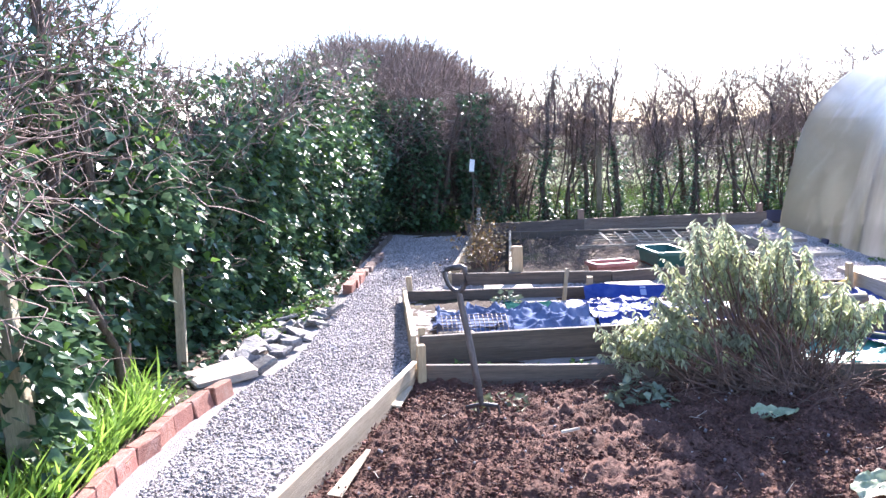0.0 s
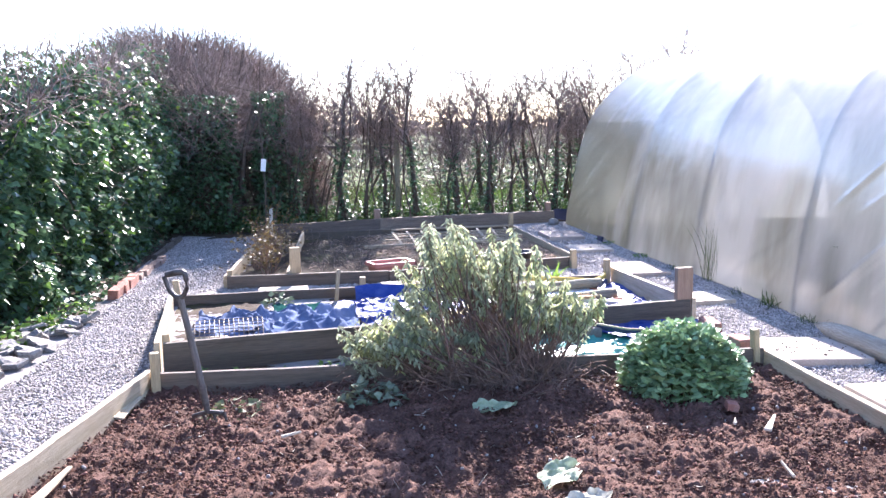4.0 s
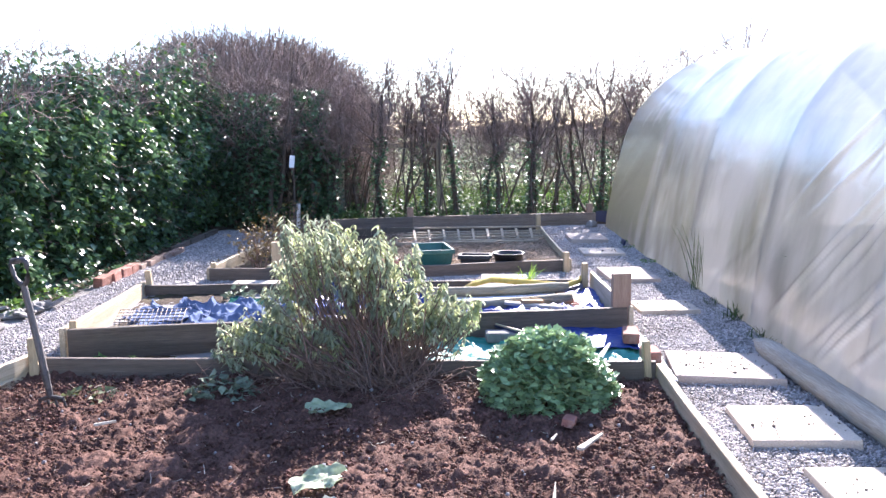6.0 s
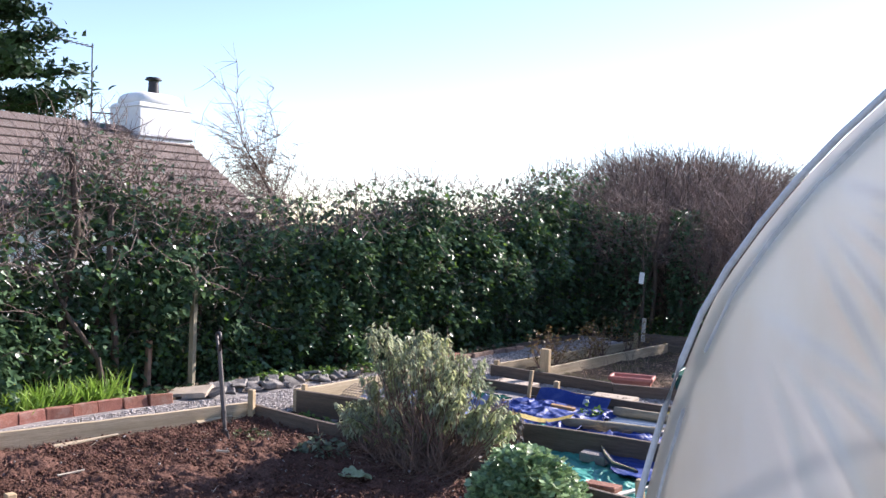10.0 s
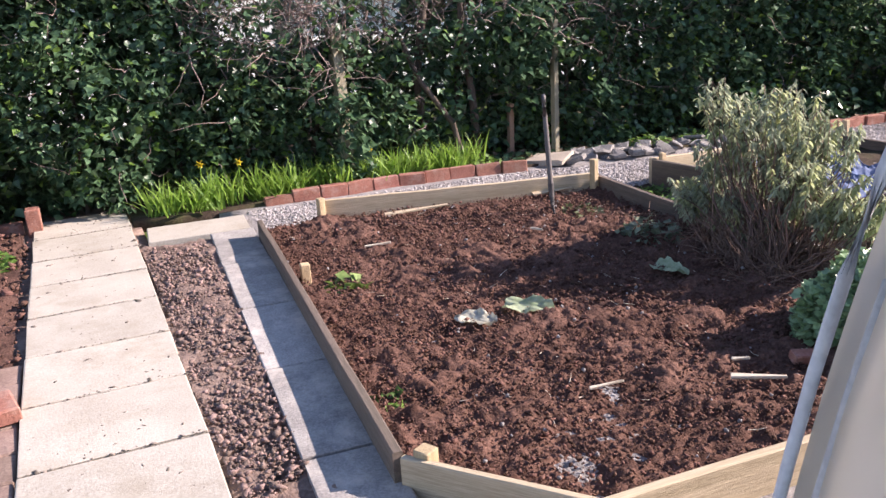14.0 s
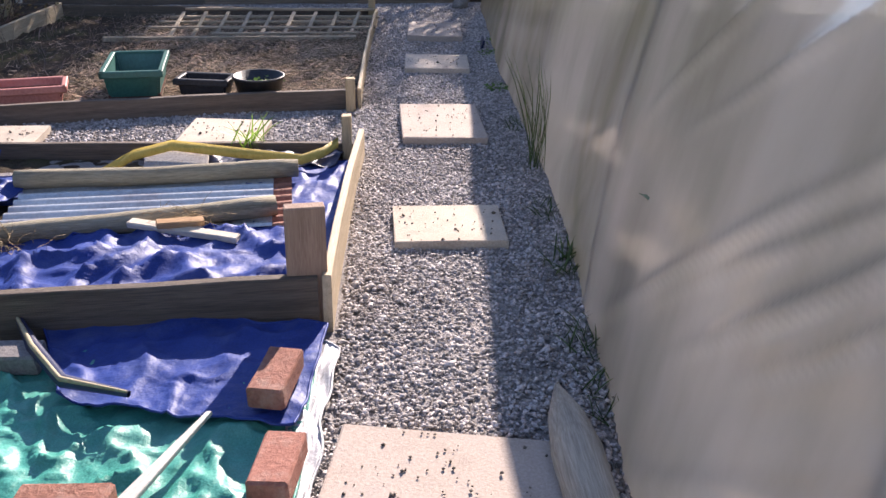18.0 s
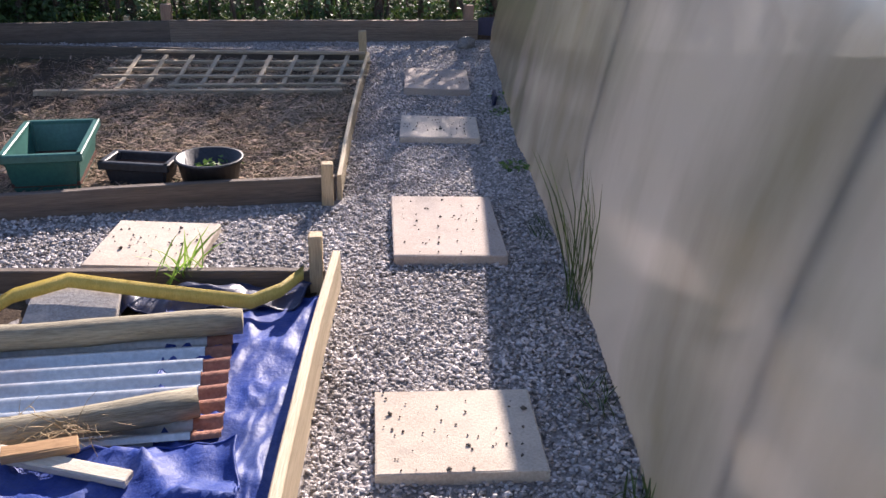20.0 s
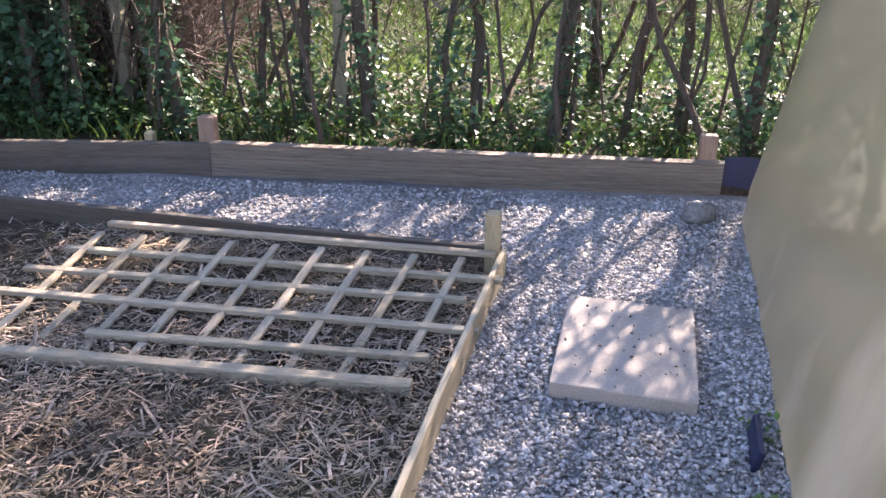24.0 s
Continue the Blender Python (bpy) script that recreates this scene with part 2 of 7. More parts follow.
def grid(fn, nu, nv):
    """Quad sheet of nu x nv cells; fn(u, v) takes arrays in 0..1 and returns x, y, z."""
    u, v = np.meshgrid(np.linspace(0, 1, nu + 1), np.linspace(0, 1, nv + 1), indexing="ij")
    x, y, z = fn(u, v)
    V = np.stack([x, y, z], axis=-1).reshape(-1, 3)
    i, j = np.meshgrid(np.arange(nu), np.arange(nv), indexing="ij")
    a = i * (nv + 1) + j
    return V, np.stack([a, a + nv + 1, a + nv + 2, a + 1], axis=-1).reshape(-1, 4)


def fnoise(x, y, z=0.0, octaves=3):
    """Fractal noise over arrays."""
    x, y = np.asarray(x, dtype=float), np.asarray(y, dtype=float)
    out = np.empty(x.size)
    zz = np.broadcast_to(z, x.shape).ravel()
    for i, (a, b, c) in enumerate(zip(x.ravel(), y.ravel(), zz)):
        out[i] = noise.fractal((a, b, c), 0.6, 2.1, octaves)
    return out.reshape(x.shape)


def box_bm(lx, ly, lz, bevel=0.004, z0=0.0, wear=0.0, seg=1):
    """Box centred in x and y, standing on z0, with rounded and slightly uneven edges."""
    bm = bmesh.new()
    bmesh.ops.create_cube(bm, size=1)
    for v in bm.verts:
        v.co = Vector((v.co.x * lx, v.co.y * ly, (v.co.z + 0.5) * lz + z0))
    if bevel > 0:
        bmesh.ops.bevel(bm, geom=bm.edges[:], offset=bevel, segments=seg, affect="EDGES", profile=0.5)
    if wear > 0:
        for v in bm.verts:
            v.co += Vector((random.uniform(-wear, wear), random.uniform(-wear, wear), random.uniform(-wear, wear)))
    return bm


def board(name, p0, p1, h, th, material, parent=None, z0=-0.03, label="", tip=0.0, bow=0.0, h1=None):
    """Standing plank from p0 to p1 (x, y), top at h (h1 at the far end); local x runs along the grain."""
    a, b = Vector((*p0, 0)), Vector((*p1, 0))
    L = (b - a).length
    bm = bmesh.new()
    n = max(3, int(L / 0.25))
    rows = []
    for i in range(n + 1):
        t = i / n
        top = h + ((h1 if h1 is not None else h) - h) * t + random.uniform(-0.003, 0.003)
        off = bow * math.sin(math.pi * t) + random.uniform(-0.0015, 0.0015)
        x = (t - 0.5) * L
        e = 0.004
        sec = [(-th / 2, z0), (th / 2, z0), (th / 2, top - e), (th / 2 - e, top), (-th / 2 + e, top), (-th / 2, top - e)]
        rows.append([bm.verts.new((x, sy + off, sz)) for sy, sz in sec])
    for r0, r1 in zip(rows, rows[1:]):
        for k in range(6):
            bm.faces.new((r0[k], r1[k], r1[(k + 1) % 6], r0[(k + 1) % 6]))
    bm.faces.new(rows[0])
    bm.faces.new(rows[-1][::-1])
    bmesh.ops.recalc_face_normals(bm, faces=bm.faces[:])
    ang = math.degrees(math.atan2((b - a).y, (b - a).x))
    mid = (a + b) / 2
    return part(name, bm, material, parent, label, pose(mid.x, mid.y, 0, tip, 0, ang))


def peg(name, x, y, top, w, d, material, parent=None, rz=0.0, lean=(0, 0), label="", z0=-0.05, cut=0.0):
    """Sawn post; cut slopes its top."""
    bm = box_bm(w, d, top - z0, 0.004, z0, 0.0015)
    if cut:
        for v in bm.verts:
            if v.co.z > (top + z0) / 2:
                v.co.z += cut * v.co.x / w
    return part(name, bm, material, parent, label, pose(x, y, 0, lean[0], lean[1], rz))


def slab_bm(lx, ly, th, bevel=0.006):
    bm = box_bm(lx, ly, th, bevel, 0, 0.002, 2)
    return bm


LEAF = (np.array([[0, 0, 0], [-0.42, 0.32, 0.05], [0, 1, -0.12], [0.42, 0.32, 0.05], [0, 0.4, -0.06]], dtype=float),
        np.array([[0, 3, 4], [3, 2, 4], [2, 1, 4], [1, 0, 4]]))
LEAF2 = (np.array([[0, 0, 0], [-0.5, 0.2, 0.1], [-0.22, 0.55, 0.0], [0, 1, -0.2], [0.26, 0.5, 0.0], [0.5, 0.24, 0.08], [0, 0.35, -0.08]], dtype=float),
         np.array([[0, 5, 6], [5, 4, 6], [4, 3, 6], [3, 2, 6], [2, 1, 6], [1, 0, 6]]))


def rand_dirs(n, zlo=-1.0, zhi=1.0):
    z = rng.uniform(zlo, zhi, n)
    a = rng.uniform(0, 2 * np.pi, n)
    s = np.sqrt(1 - z * z)
    return np.stack([s * np.cos(a), s * np.sin(a), z], axis=1)


def leaf_cloud(P, size, droop=0.4, out=None, templates=(LEAF, LEAF2)):
    """Leaves at points P, hanging outwards along out."""
    n = len(P)
    d = rand_dirs(n, -0.7, 0.5)
    if out is not None:
        d = d + out
    d[:, 2] -= droop
    R = frames_from(d, rng.uniform(-0.9, 0.9, n))
    return scatter(list(templates), R, P, size * rng.uniform(0.6, 1.25, n))


def twig_lines(P, D, length, r0, bend=0.25, k=4):
    """Crooked twigs from points P along D."""
    out = []
    for p, d, L in zip(P, D, length):
        d = d / np.linalg.norm(d)
        pts = [p]
        for _ in range(k - 1):
            d = d + rng.normal(0, bend, 3)
            d = d / np.linalg.norm(d)
            pts.append(pts[-1] + d * L / (k - 1))
        out.append((np.array(pts), np.linspace(r0, r0 * 0.3, k)))
    return out

# ---- ground ----
# one sheet to the horizon, finer near the garden
def ground_fn(u, v):
    g = lambda s: np.sign(s - 0.5) * (np.abs(s - 0.5) * 2) ** 3
    x, y = g(u) * 320 + 1, g(v) * 320 + 6
    r = np.hypot(x - 1, y - 6)
    z = -0.06 + 0.03 * np.sin(x * 0.2) * np.sin(y * 0.17) * np.clip((r - 12) / 20, 0, 1) * 8
    return x, y, z


tagged(link_mesh("ground", arr_mesh("ground", *grid(ground_fn, 120, 120)), M_FIELD, smooth=True), "rough spring grass of the field beyond the hedge", "ground", kind="structure")


def flat_patch(name, pts, z, material, label, category, amp=0.006, step=0.06, freq=3.0, thick=0.12):
    """Uneven ground patch over the outline's bounding box, cut to the outline by clipping its grid."""
    bm = bmesh.new()
    bm.faces.new([bm.verts.new((x, y, z)) for x, y in pts])
    ext = bmesh.ops.extrude_face_region(bm, geom=bm.faces[:])
    for e in ext["geom"]:
        if isinstance(e, bmesh.types.BMVert):
            e.co.z -= thick
    xs, ys = [p[0] for p in pts], [p[1] for p in pts]
    for lo, hi, ax in ((min(xs), max(xs), 0), (min(ys), max(ys), 1)):
        for c in np.arange(lo + step, hi, step):
            co, no = [0, 0, 0], [0, 0, 0]
            co[ax], no[ax] = c, 1
            bmesh.ops.bisect_plane(bm, geom=bm.verts[:] + bm.edges[:] + bm.faces[:], plane_co=co, plane_no=no)
    for v in bm.verts:
        if v.co.z > z - thick / 2:
            v.co.z += amp * noise.fractal((v.co.x * freq, v.co.y * freq, 3.1), 0.6, 2.1, 3)
    bmesh.ops.recalc_face_normals(bm, faces=bm.faces[:])
    ob = part(name, bm, material, smooth=True)
    return tagged(ob, label, category, kind="structure")


flat_patch("path", [(-1.95, 2.02), (2.35, 1.78), (2.5, 1.3), (4.4, 1.3), (4.6, 12.3), (-0.4, 11.7), (-2.4, 12.9), (-1.6, 9.0), (-1.45, 6.6), (-1.95, 4.6)], 0.0, M_GRAVEL,
           "grey crushed-stone gravel path round the raised beds", "gravel path", 0.012, 0.3, 1.5)
flat_patch("soil_strip", [(-9.5, -6.0), (12.0, -6.0), (12.0, 1.45), (-2.0, 1.45), (-9.5, 1.45)], -0.012, M_DRYSOIL,
           "dry trodden pinkish-brown soil beside the paved path", "soil", 0.02, 0.35, 2.0)
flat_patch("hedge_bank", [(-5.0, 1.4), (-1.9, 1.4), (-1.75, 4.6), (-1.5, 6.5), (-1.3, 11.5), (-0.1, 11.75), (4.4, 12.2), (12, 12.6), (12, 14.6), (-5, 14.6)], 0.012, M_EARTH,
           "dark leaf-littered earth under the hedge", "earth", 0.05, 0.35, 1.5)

# ---- gravel stones ----
def stone_template():
    bm = bmesh.new()
    bmesh.ops.create_uvsphere(bm, u_segments=4, v_segments=2, radius=0.56)
    for v in bm.verts:
        v.co = Vector([c + random.uniform(-0.17, 0.17) for c in v.co])
    bmesh.ops.triangulate(bm, faces=bm.faces[:])
    tv = np.array([v.co[:] for v in bm.verts])
    tf = np.array([[v.index for v in f.verts] for f in bm.faces])
    bm.free()
    return tv, tf


STONES = [stone_template() for _ in range(9)]


def lump_template():
    bm = bmesh.new()
    bmesh.ops.create_icosphere(bm, subdivisions=1, radius=0.5)
    for v in bm.verts:
        v.co *= random.uniform(0.6, 1.25)
    tv = np.array([v.co[:] for v in bm.verts])
    tf = np.array([[v.index for v in f.verts] for f in bm.faces])
    bm.free()
    return tv, tf


LUMPS = [lump_template() for _ in range(7)]


def inside(P, poly):
    x, y = P[:, 0], P[:, 1]
    ok = np.zeros(len(P), dtype=bool)
    for (x0, y0), (x1, y1) in zip(poly, poly[1:] + poly[:1]):
        c = ((y0 > y) != (y1 > y)) & (x < (x1 - x0) * (y - y0) / (y1 - y0 + 1e-12) + x0)
        ok ^= c
    return ok


def gravel(poly, density, size, label, z=0.004):
    xs, ys = [p[0] for p in poly], [p[1] for p in poly]
    n = int((max(xs) - min(xs)) * (max(ys) - min(ys)) * density)
    P = np.stack([rng.uniform(min(xs), max(xs), n), rng.uniform(min(ys), max(ys), n), np.zeros(n)], axis=1)
    P = P[inside(P, poly)]
    n = len(P)
    P[:, 2] = z + rng.uniform(-0.004, 0.007, n)
    R = frames_from(rand_dirs(n, -0.4, 0.4), rng.uniform(-0.5, 0.5, n))
    s = size * rng.lognormal(0, 0.28, n)
    S = np.stack([s * rng.uniform(0.7, 1.1, n), s * rng.uniform(0.9, 1.5, n), s * rng.uniform(0.5, 0.8, n)], axis=1)
    return stuff("gravel_stones", scatter(STONES, R, P, S), M_STONE, label=label, category="gravel")


gravel([(3.0, 2.9), (3.95, 2.9), (4.2, 8.2), (3.18, 8.2), (3.15, 5.0), (3.02, 4.3)], 8600, 0.0128, "loose grey-pink crushed stone chippings on the path beside the polytunnel")
gravel([(3.15, 8.2), (4.2, 8.2), (4.3, 12.1), (3.2, 11.9)], 8200, 0.0132, "loose grey chippings at the far end of the tunnel path")
gravel([(-0.7, 7.2), (3.2, 7.24), (3.2, 8.08), (-0.4, 7.88)], 5000, 0.0145, "loose grey chippings between two raised beds")
gravel([(-1.75, 2.2), (-0.98, 2.2), (-0.6, 4.6), (-0.6, 5.05), (-0.85, 7.4), (-1.3, 7.6), (-1.4, 5.2), (-1.6, 4.6)], 5600, 0.0135, "loose grey chippings on the path beside the hedge")
gravel([(-1.3, 7.5), (-0.8, 7.4), (-0.4, 7.9), (-0.15, 11.1), (3.2, 11.05), (4.2, 12.1), (0, 11.65), (-1.35, 11.9)], 3800, 0.014, "loose grey chippings behind the far beds")
gravel([(2.45, 1.4), (3.4, 1.4), (3.9, 2.9), (3.02, 2.9), (2.95, 2.25)], 7000, 0.0135, "loose grey chippings by the tunnel corner")

# ---- polytunnel ----
TO, TA = Vector((3.775, 1.9, 0)), Vector((0.047, 1.0, 0)).normalized()
TS = Vector((TA.y, -TA.x, 0))
T_LEN, T_W, T_H = 9.97, 4.2, 2.45
HOOPS = [0.0, 1.93, 3.72, 5.55, 7.32, T_LEN]


def arch(s):
    """Point of the arch at s = 0..1 from one foot to the other: across, up."""
    a = np.pi * s
    c, d = np.cos(a), np.sin(a)
    e = 2 / 2.26
    up = T_H * np.abs(d) ** e
    lean = 0.06 * np.sin(np.pi * np.clip(up / 1.5, 0, 1))
    return T_W / 2 * (1 - np.sign(c) * np.abs(c) ** e) + np.sign(c) * lean, up


def tunnel_point(across, along, up):
    return (TO.x + TS.x * across + TA.x * along, TO.y + TS.y * across + TA.y * along, up)


def foot_in(along, up):
    """How far the near foot is pulled in along the middle bays."""
    return 0.085 * np.exp(-((along - 4.6) / 1.7) ** 2) * np.exp(-up / 0.45)


def film_fn(u, v):
    # closer mesh low on the near side, where the creases are
    u = np.where(u < 0.55, u / 0.55 * 0.24, 0.24 + (u - 0.55) / 0.45 * 0.76)
    along = np.where(v < 0.62, v / 0.62 * 4.2, 4.2 + (v - 0.62) / 0.38 * (T_LEN - 4.2))
    across, up = arch(u)
    # slack between hoops, folds that run down and back from each hoop, bunching at the ground
    bay = np.interp(along, HOOPS, np.arange(len(HOOPS)))
    ph = bay - np.floor(bay)
    sag = -0.035 * np.sin(np.pi * ph) * np.sin(np.pi * np.clip(u, 0.02, 0.98)) ** 0.5
    low = np.exp(-up / 0.6)
    d1 = fnoise(along * 1.1 + up * 1.6, up * 0.5 - along * 0.2, 0.3, 3)
    d2 = fnoise(along * 5.0 + up * 4.5, up * 0.7, 5.3, 3)
    fan = np.zeros_like(u)
    for hp in HOOPS[1:5]:
        w = np.exp(-((along - hp) / 0.75) ** 2)
        fan += (2.4 if hp < 2.5 else 0.9) * w * np.sin((along - hp) * 11 - up * 6.5) * np.exp(-((up - 0.9) / 0.8) ** 2)
    # sharp taut creases that run up and forward along the near side
    crease = np.zeros_like(u)
    for i in range(13):
        c0, slope = -0.85 + 0.16 * i + 0.06 * np.sin(i * 2.3), 0.82 + 0.1 * np.sin(i * 1.7)
        off = up - c0 - slope * (3.3 - along) - 0.02 * np.sin(along * 3 + i)
        a0, a1 = 0.5 + 0.5 * (i % 3), 2.5 + 0.35 * (i % 4)
        win = np.clip((along - a0) / 0.5, 0, 1) * np.clip((a1 - along) / 0.5, 0, 1)
        crease += (0.5 + 0.25 * (i % 3)) * np.exp(-(off / (0.02 + 0.01 * (i % 2))) ** 2) * win
    crease = crease * (u < 0.5)
    front = np.clip(along / 0.5, 0.05, 1)
    disp = (sag + 0.005 * d1 * (1 - 0.6 * low) + 0.0022 * d2 * (0.3 + low) + 0.0016 * fan + 0.02 * crease) * front
    low = low * front
    nx = -(1 - across / (T_W / 2))
    nz = up / T_H
    ln = np.hypot(nx, nz) + 1e-6
    across = across + disp * nx / ln - 0.02 * low * (1 - np.abs(nz)) * np.sign(-nx) * np.abs(d1)
    across = across + foot_in(along, up) * (u < 0.5)
    up = np.maximum(up + disp * nz / ln, -0.03)
    return tunnel_point(across, along, up)


def film_material(name, clean, dirty, lo, hi, bump_strength, far_dirt=0.0, gloss=0.24, clear=0.03, through_share=0.75, sheen=0.05):
    m = bpy.data.materials.new(name)
    m.use_nodes = True
    nt = m.node_tree
    n, l = nt.nodes, nt.links
    n.remove(n["Principled BSDF"])
    tc = n.new("ShaderNodeTexCoord")

    def tex(scale, sc, detail=5.0):
        mp = n.new("ShaderNodeMapping")
        mp.inputs["Scale"].default_value = sc
        l.new(tc.outputs["Object"], mp.inputs[0])
        t = n.new("ShaderNodeTexNoise")
        t.inputs["Scale"].default_value = scale
        t.inputs["Detail"].default_value = detail
        l.new(mp.outputs[0], t.inputs["Vector"])
        return t.outputs[0]

    stain = n.new("ShaderNodeMapRange")
    stain.inputs["From Min"].default_value, stain.inputs["From Max"].default_value = lo, hi
    sep = n.new("ShaderNodeSeparateXYZ")
    l.new(tc.outputs["Object"], sep.inputs[0])
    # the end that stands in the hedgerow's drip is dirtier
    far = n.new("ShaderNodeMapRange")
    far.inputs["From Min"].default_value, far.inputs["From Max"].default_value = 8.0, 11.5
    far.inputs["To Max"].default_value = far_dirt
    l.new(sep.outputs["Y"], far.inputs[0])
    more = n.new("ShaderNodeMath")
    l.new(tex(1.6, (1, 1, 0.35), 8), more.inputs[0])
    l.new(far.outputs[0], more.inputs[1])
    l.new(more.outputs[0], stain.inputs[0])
    col = n.new("ShaderNodeMix")
    col.data_type = "RGBA"
    col.inputs[6].default_value, col.inputs[7].default_value = (*clean, 1), (*dirty, 1)
    l.new(stain.outputs[0], col.inputs[0])
    dif, tr, gl, tp = (n.new("ShaderNodeBsdf" + k) for k in ("Diffuse", "Translucent", "Glossy", "Transparent"))
    l.new(col.outputs[2], dif.inputs[0])
    l.new(col.outputs[2], tr.inputs[0])
    gl.inputs["Roughness"].default_value = gloss
    gl.inputs["Color"].default_value = (0.7, 0.7, 0.7, 1)
    tp.inputs["Color"].default_value = (0.85, 0.85, 0.83, 1)
    bump = n.new("ShaderNodeBump")
    bump.inputs["Strength"].default_value, bump.inputs["Distance"].default_value = bump_strength, 0.03
    l.new(tex(7, (0.35, 0.35, 1.6), 3), bump.inputs["Height"])
    for b in (dif, gl, tr):
        l.new(bump.outputs[0], b.inputs["Normal"])
    m1, m2, m3 = (n.new("ShaderNodeMixShader") for _ in range(3))
    m1.inputs[0].default_value = through_share
    l.new(dif.outputs[0], m1.inputs[1])
    l.new(tr.outputs[0], m1.inputs[2])
    m2.inputs[0].default_value = clear
    l.new(m1.outputs[0], m2.inputs[1])
    l.new(tp.outputs[0], m2.inputs[2])
    # gloss of a thin sheet, alike on both sides
    lw = n.new("ShaderNodeLayerWeight")
    lw.inputs["Blend"].default_value = 0.5
    pw = n.new("ShaderNodeMath")
    pw.operation = "POWER"
    pw.inputs[1].default_value = 4.0
    l.new(lw.outputs["Facing"], pw.inputs[0])
    gf = n.new("ShaderNodeMapRange")
    gf.inputs["To Min"].default_value, gf.inputs["To Max"].default_value = sheen, 0.6
    l.new(pw.outputs[0], gf.inputs["Value"])
    l.new(gf.outputs[0], m3.inputs[0])
    l.new(m2.outputs[0], m3.inputs[1])
    l.new(gl.outputs[0], m3.inputs[2])
    l.new(m3.outputs[0], n["Material Output"].inputs["Surface"])
    return m


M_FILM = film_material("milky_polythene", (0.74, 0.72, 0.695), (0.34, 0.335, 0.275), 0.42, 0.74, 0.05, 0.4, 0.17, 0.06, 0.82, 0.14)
M_FILMEND = film_material("clean_polythene", (0.96, 0.97, 0.98), (0.82, 0.74, 0.6), 0.5, 0.72, 0.05, 0.0, 0.32, 0.05, 0.8, 0.12)
M_EDGEBAND = mat("grey_edge_band", (0.5, 0.5, 0.52), (0.66, 0.66, 0.68), 0.6, 6, 50, 0.1)
M_HOOP = mat("galvanised_tube", (0.4, 0.4, 0.41), (0.58, 0.58, 0.59), 0.6, 8, 60, 0.1, metal=0.3)
tunnel = thing("polytunnel", "long polytunnel with stained milky polythene over steel hoops", "polytunnel")
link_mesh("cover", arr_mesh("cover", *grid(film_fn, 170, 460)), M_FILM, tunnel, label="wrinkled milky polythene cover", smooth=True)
for h in HOOPS:
    pts = [tunnel_point(a * 0.985 + 0.031 + (foot_in(h, b) if a < 2 else 0), h + (0.02 if h < 1 else -0.02 if h > 9 else 0), max(b - 0.02, -0.05)) for a, b in (arch(s) for s in np.linspace(0, 1, 41))]
    link_mesh("hoop", arr_mesh("hoop", *tubes([(np.array(pts), np.full(41, 0.022))], 8)), M_HOOP, tunnel, smooth=True)


def end_fn(at, sign):
    def fn(u, v):
        s = 0.5 * u
        v = v if sign > 0 else 1 - v
        a0, up0 = arch(s)
        across = a0 + (T_W - 2 * a0) * v
        k = np.sin(np.pi * v)
        up = up0
        # narrow pleats that fan down and across from the shoulders
        d = 0.008 * fnoise(across * 2, up * 1.2, 1.0, 3)
        for sa, su, angs in ((0.46, 1.84, (-24, -33, -41, -50, -60)), (0.4, 1.5, (-34, -44, -55, -66)), (0.35, 0.9, (-30, -44, -60)), (3.78, 1.80, (-118, -130, -145))):
            dx, dz = across - sa, up - su
            r = np.hypot(dx, dz)
            th = np.degrees(np.arctan2(dz, dx))
            for i, a in enumerate(angs):
                wv = th - a - 3 * np.sin(r * 3 + i)
                d = d + 0.02 * np.exp(-(wv * r / 0.9) ** 2) * np.clip(r * 2.5, 0, 1) * np.exp(-r / (1.0 + 0.3 * (i % 3)))
        return tunnel_point(across, at + sign * d * np.clip(k * 4, 0, 1), up - 0.0)
    return fn


link_mesh("end_sheet", arr_mesh("end_sheet", *grid(end_fn(0.0, -1), 190, 290)), M_FILMEND, tunnel, label="pleated polythene end sheet", smooth=True)
link_mesh("end_sheet", arr_mesh("end_sheet", *grid(end_fn(T_LEN, 1), 30, 40)), M_FILMEND, tunnel, label="polythene end sheet", smooth=True)
# added grey tube along the film edge, standing in for the hoop's shadow band
link_mesh("edge_roll", arr_mesh("edge_roll", *tubes([(np.array([tunnel_point(a - 0.012, -0.012, b) for a, b in (arch(s) for s in np.linspace(0.005, 0.995, 50))]), np.full(50, 0.009))], 8)), M_EDGEBAND, tunnel, label="added grey tube round the end hoop, for its shadow on the film", smooth=True)

# soil floor inside the tunnel
tagged(link_mesh("tunnel_floor", arr_mesh("tunnel_floor", *grid(lambda u, v: (np.array(tunnel_point(0, 0, 0))[0] + TS.x * (0.1 + u * 4.0) + TA.x * (0.1 + v * 9.6), TO.y + TS.y * (0.1 + u * 4.0) + TA.y * (0.1 + v * 9.6), 0.02 + 0.0 * u), 8, 20)), M_EARTH), "bare earth floor inside the polytunnel", "soil", kind="structure")

# ---- door of the tunnel ----
M_BLUE = mat("blue_grey_paint", (0.10, 0.12, 0.19), (0.15, 0.175, 0.26), 0.55, 5, 60, 0.15, stain=(0.08, 0.09, 0.12), stain_amount=0.4)
M_TEAL = mat("teal_plastic", (0.02, 0.22, 0.27), (0.04, 0.3, 0.36), 0.5, 6, 50, 0.1)
M_IRON = mat("black_iron", (0.02, 0.02, 0.022), (0.05, 0.05, 0.055), 0.5, 10, 60, 0.2, metal=0.5)
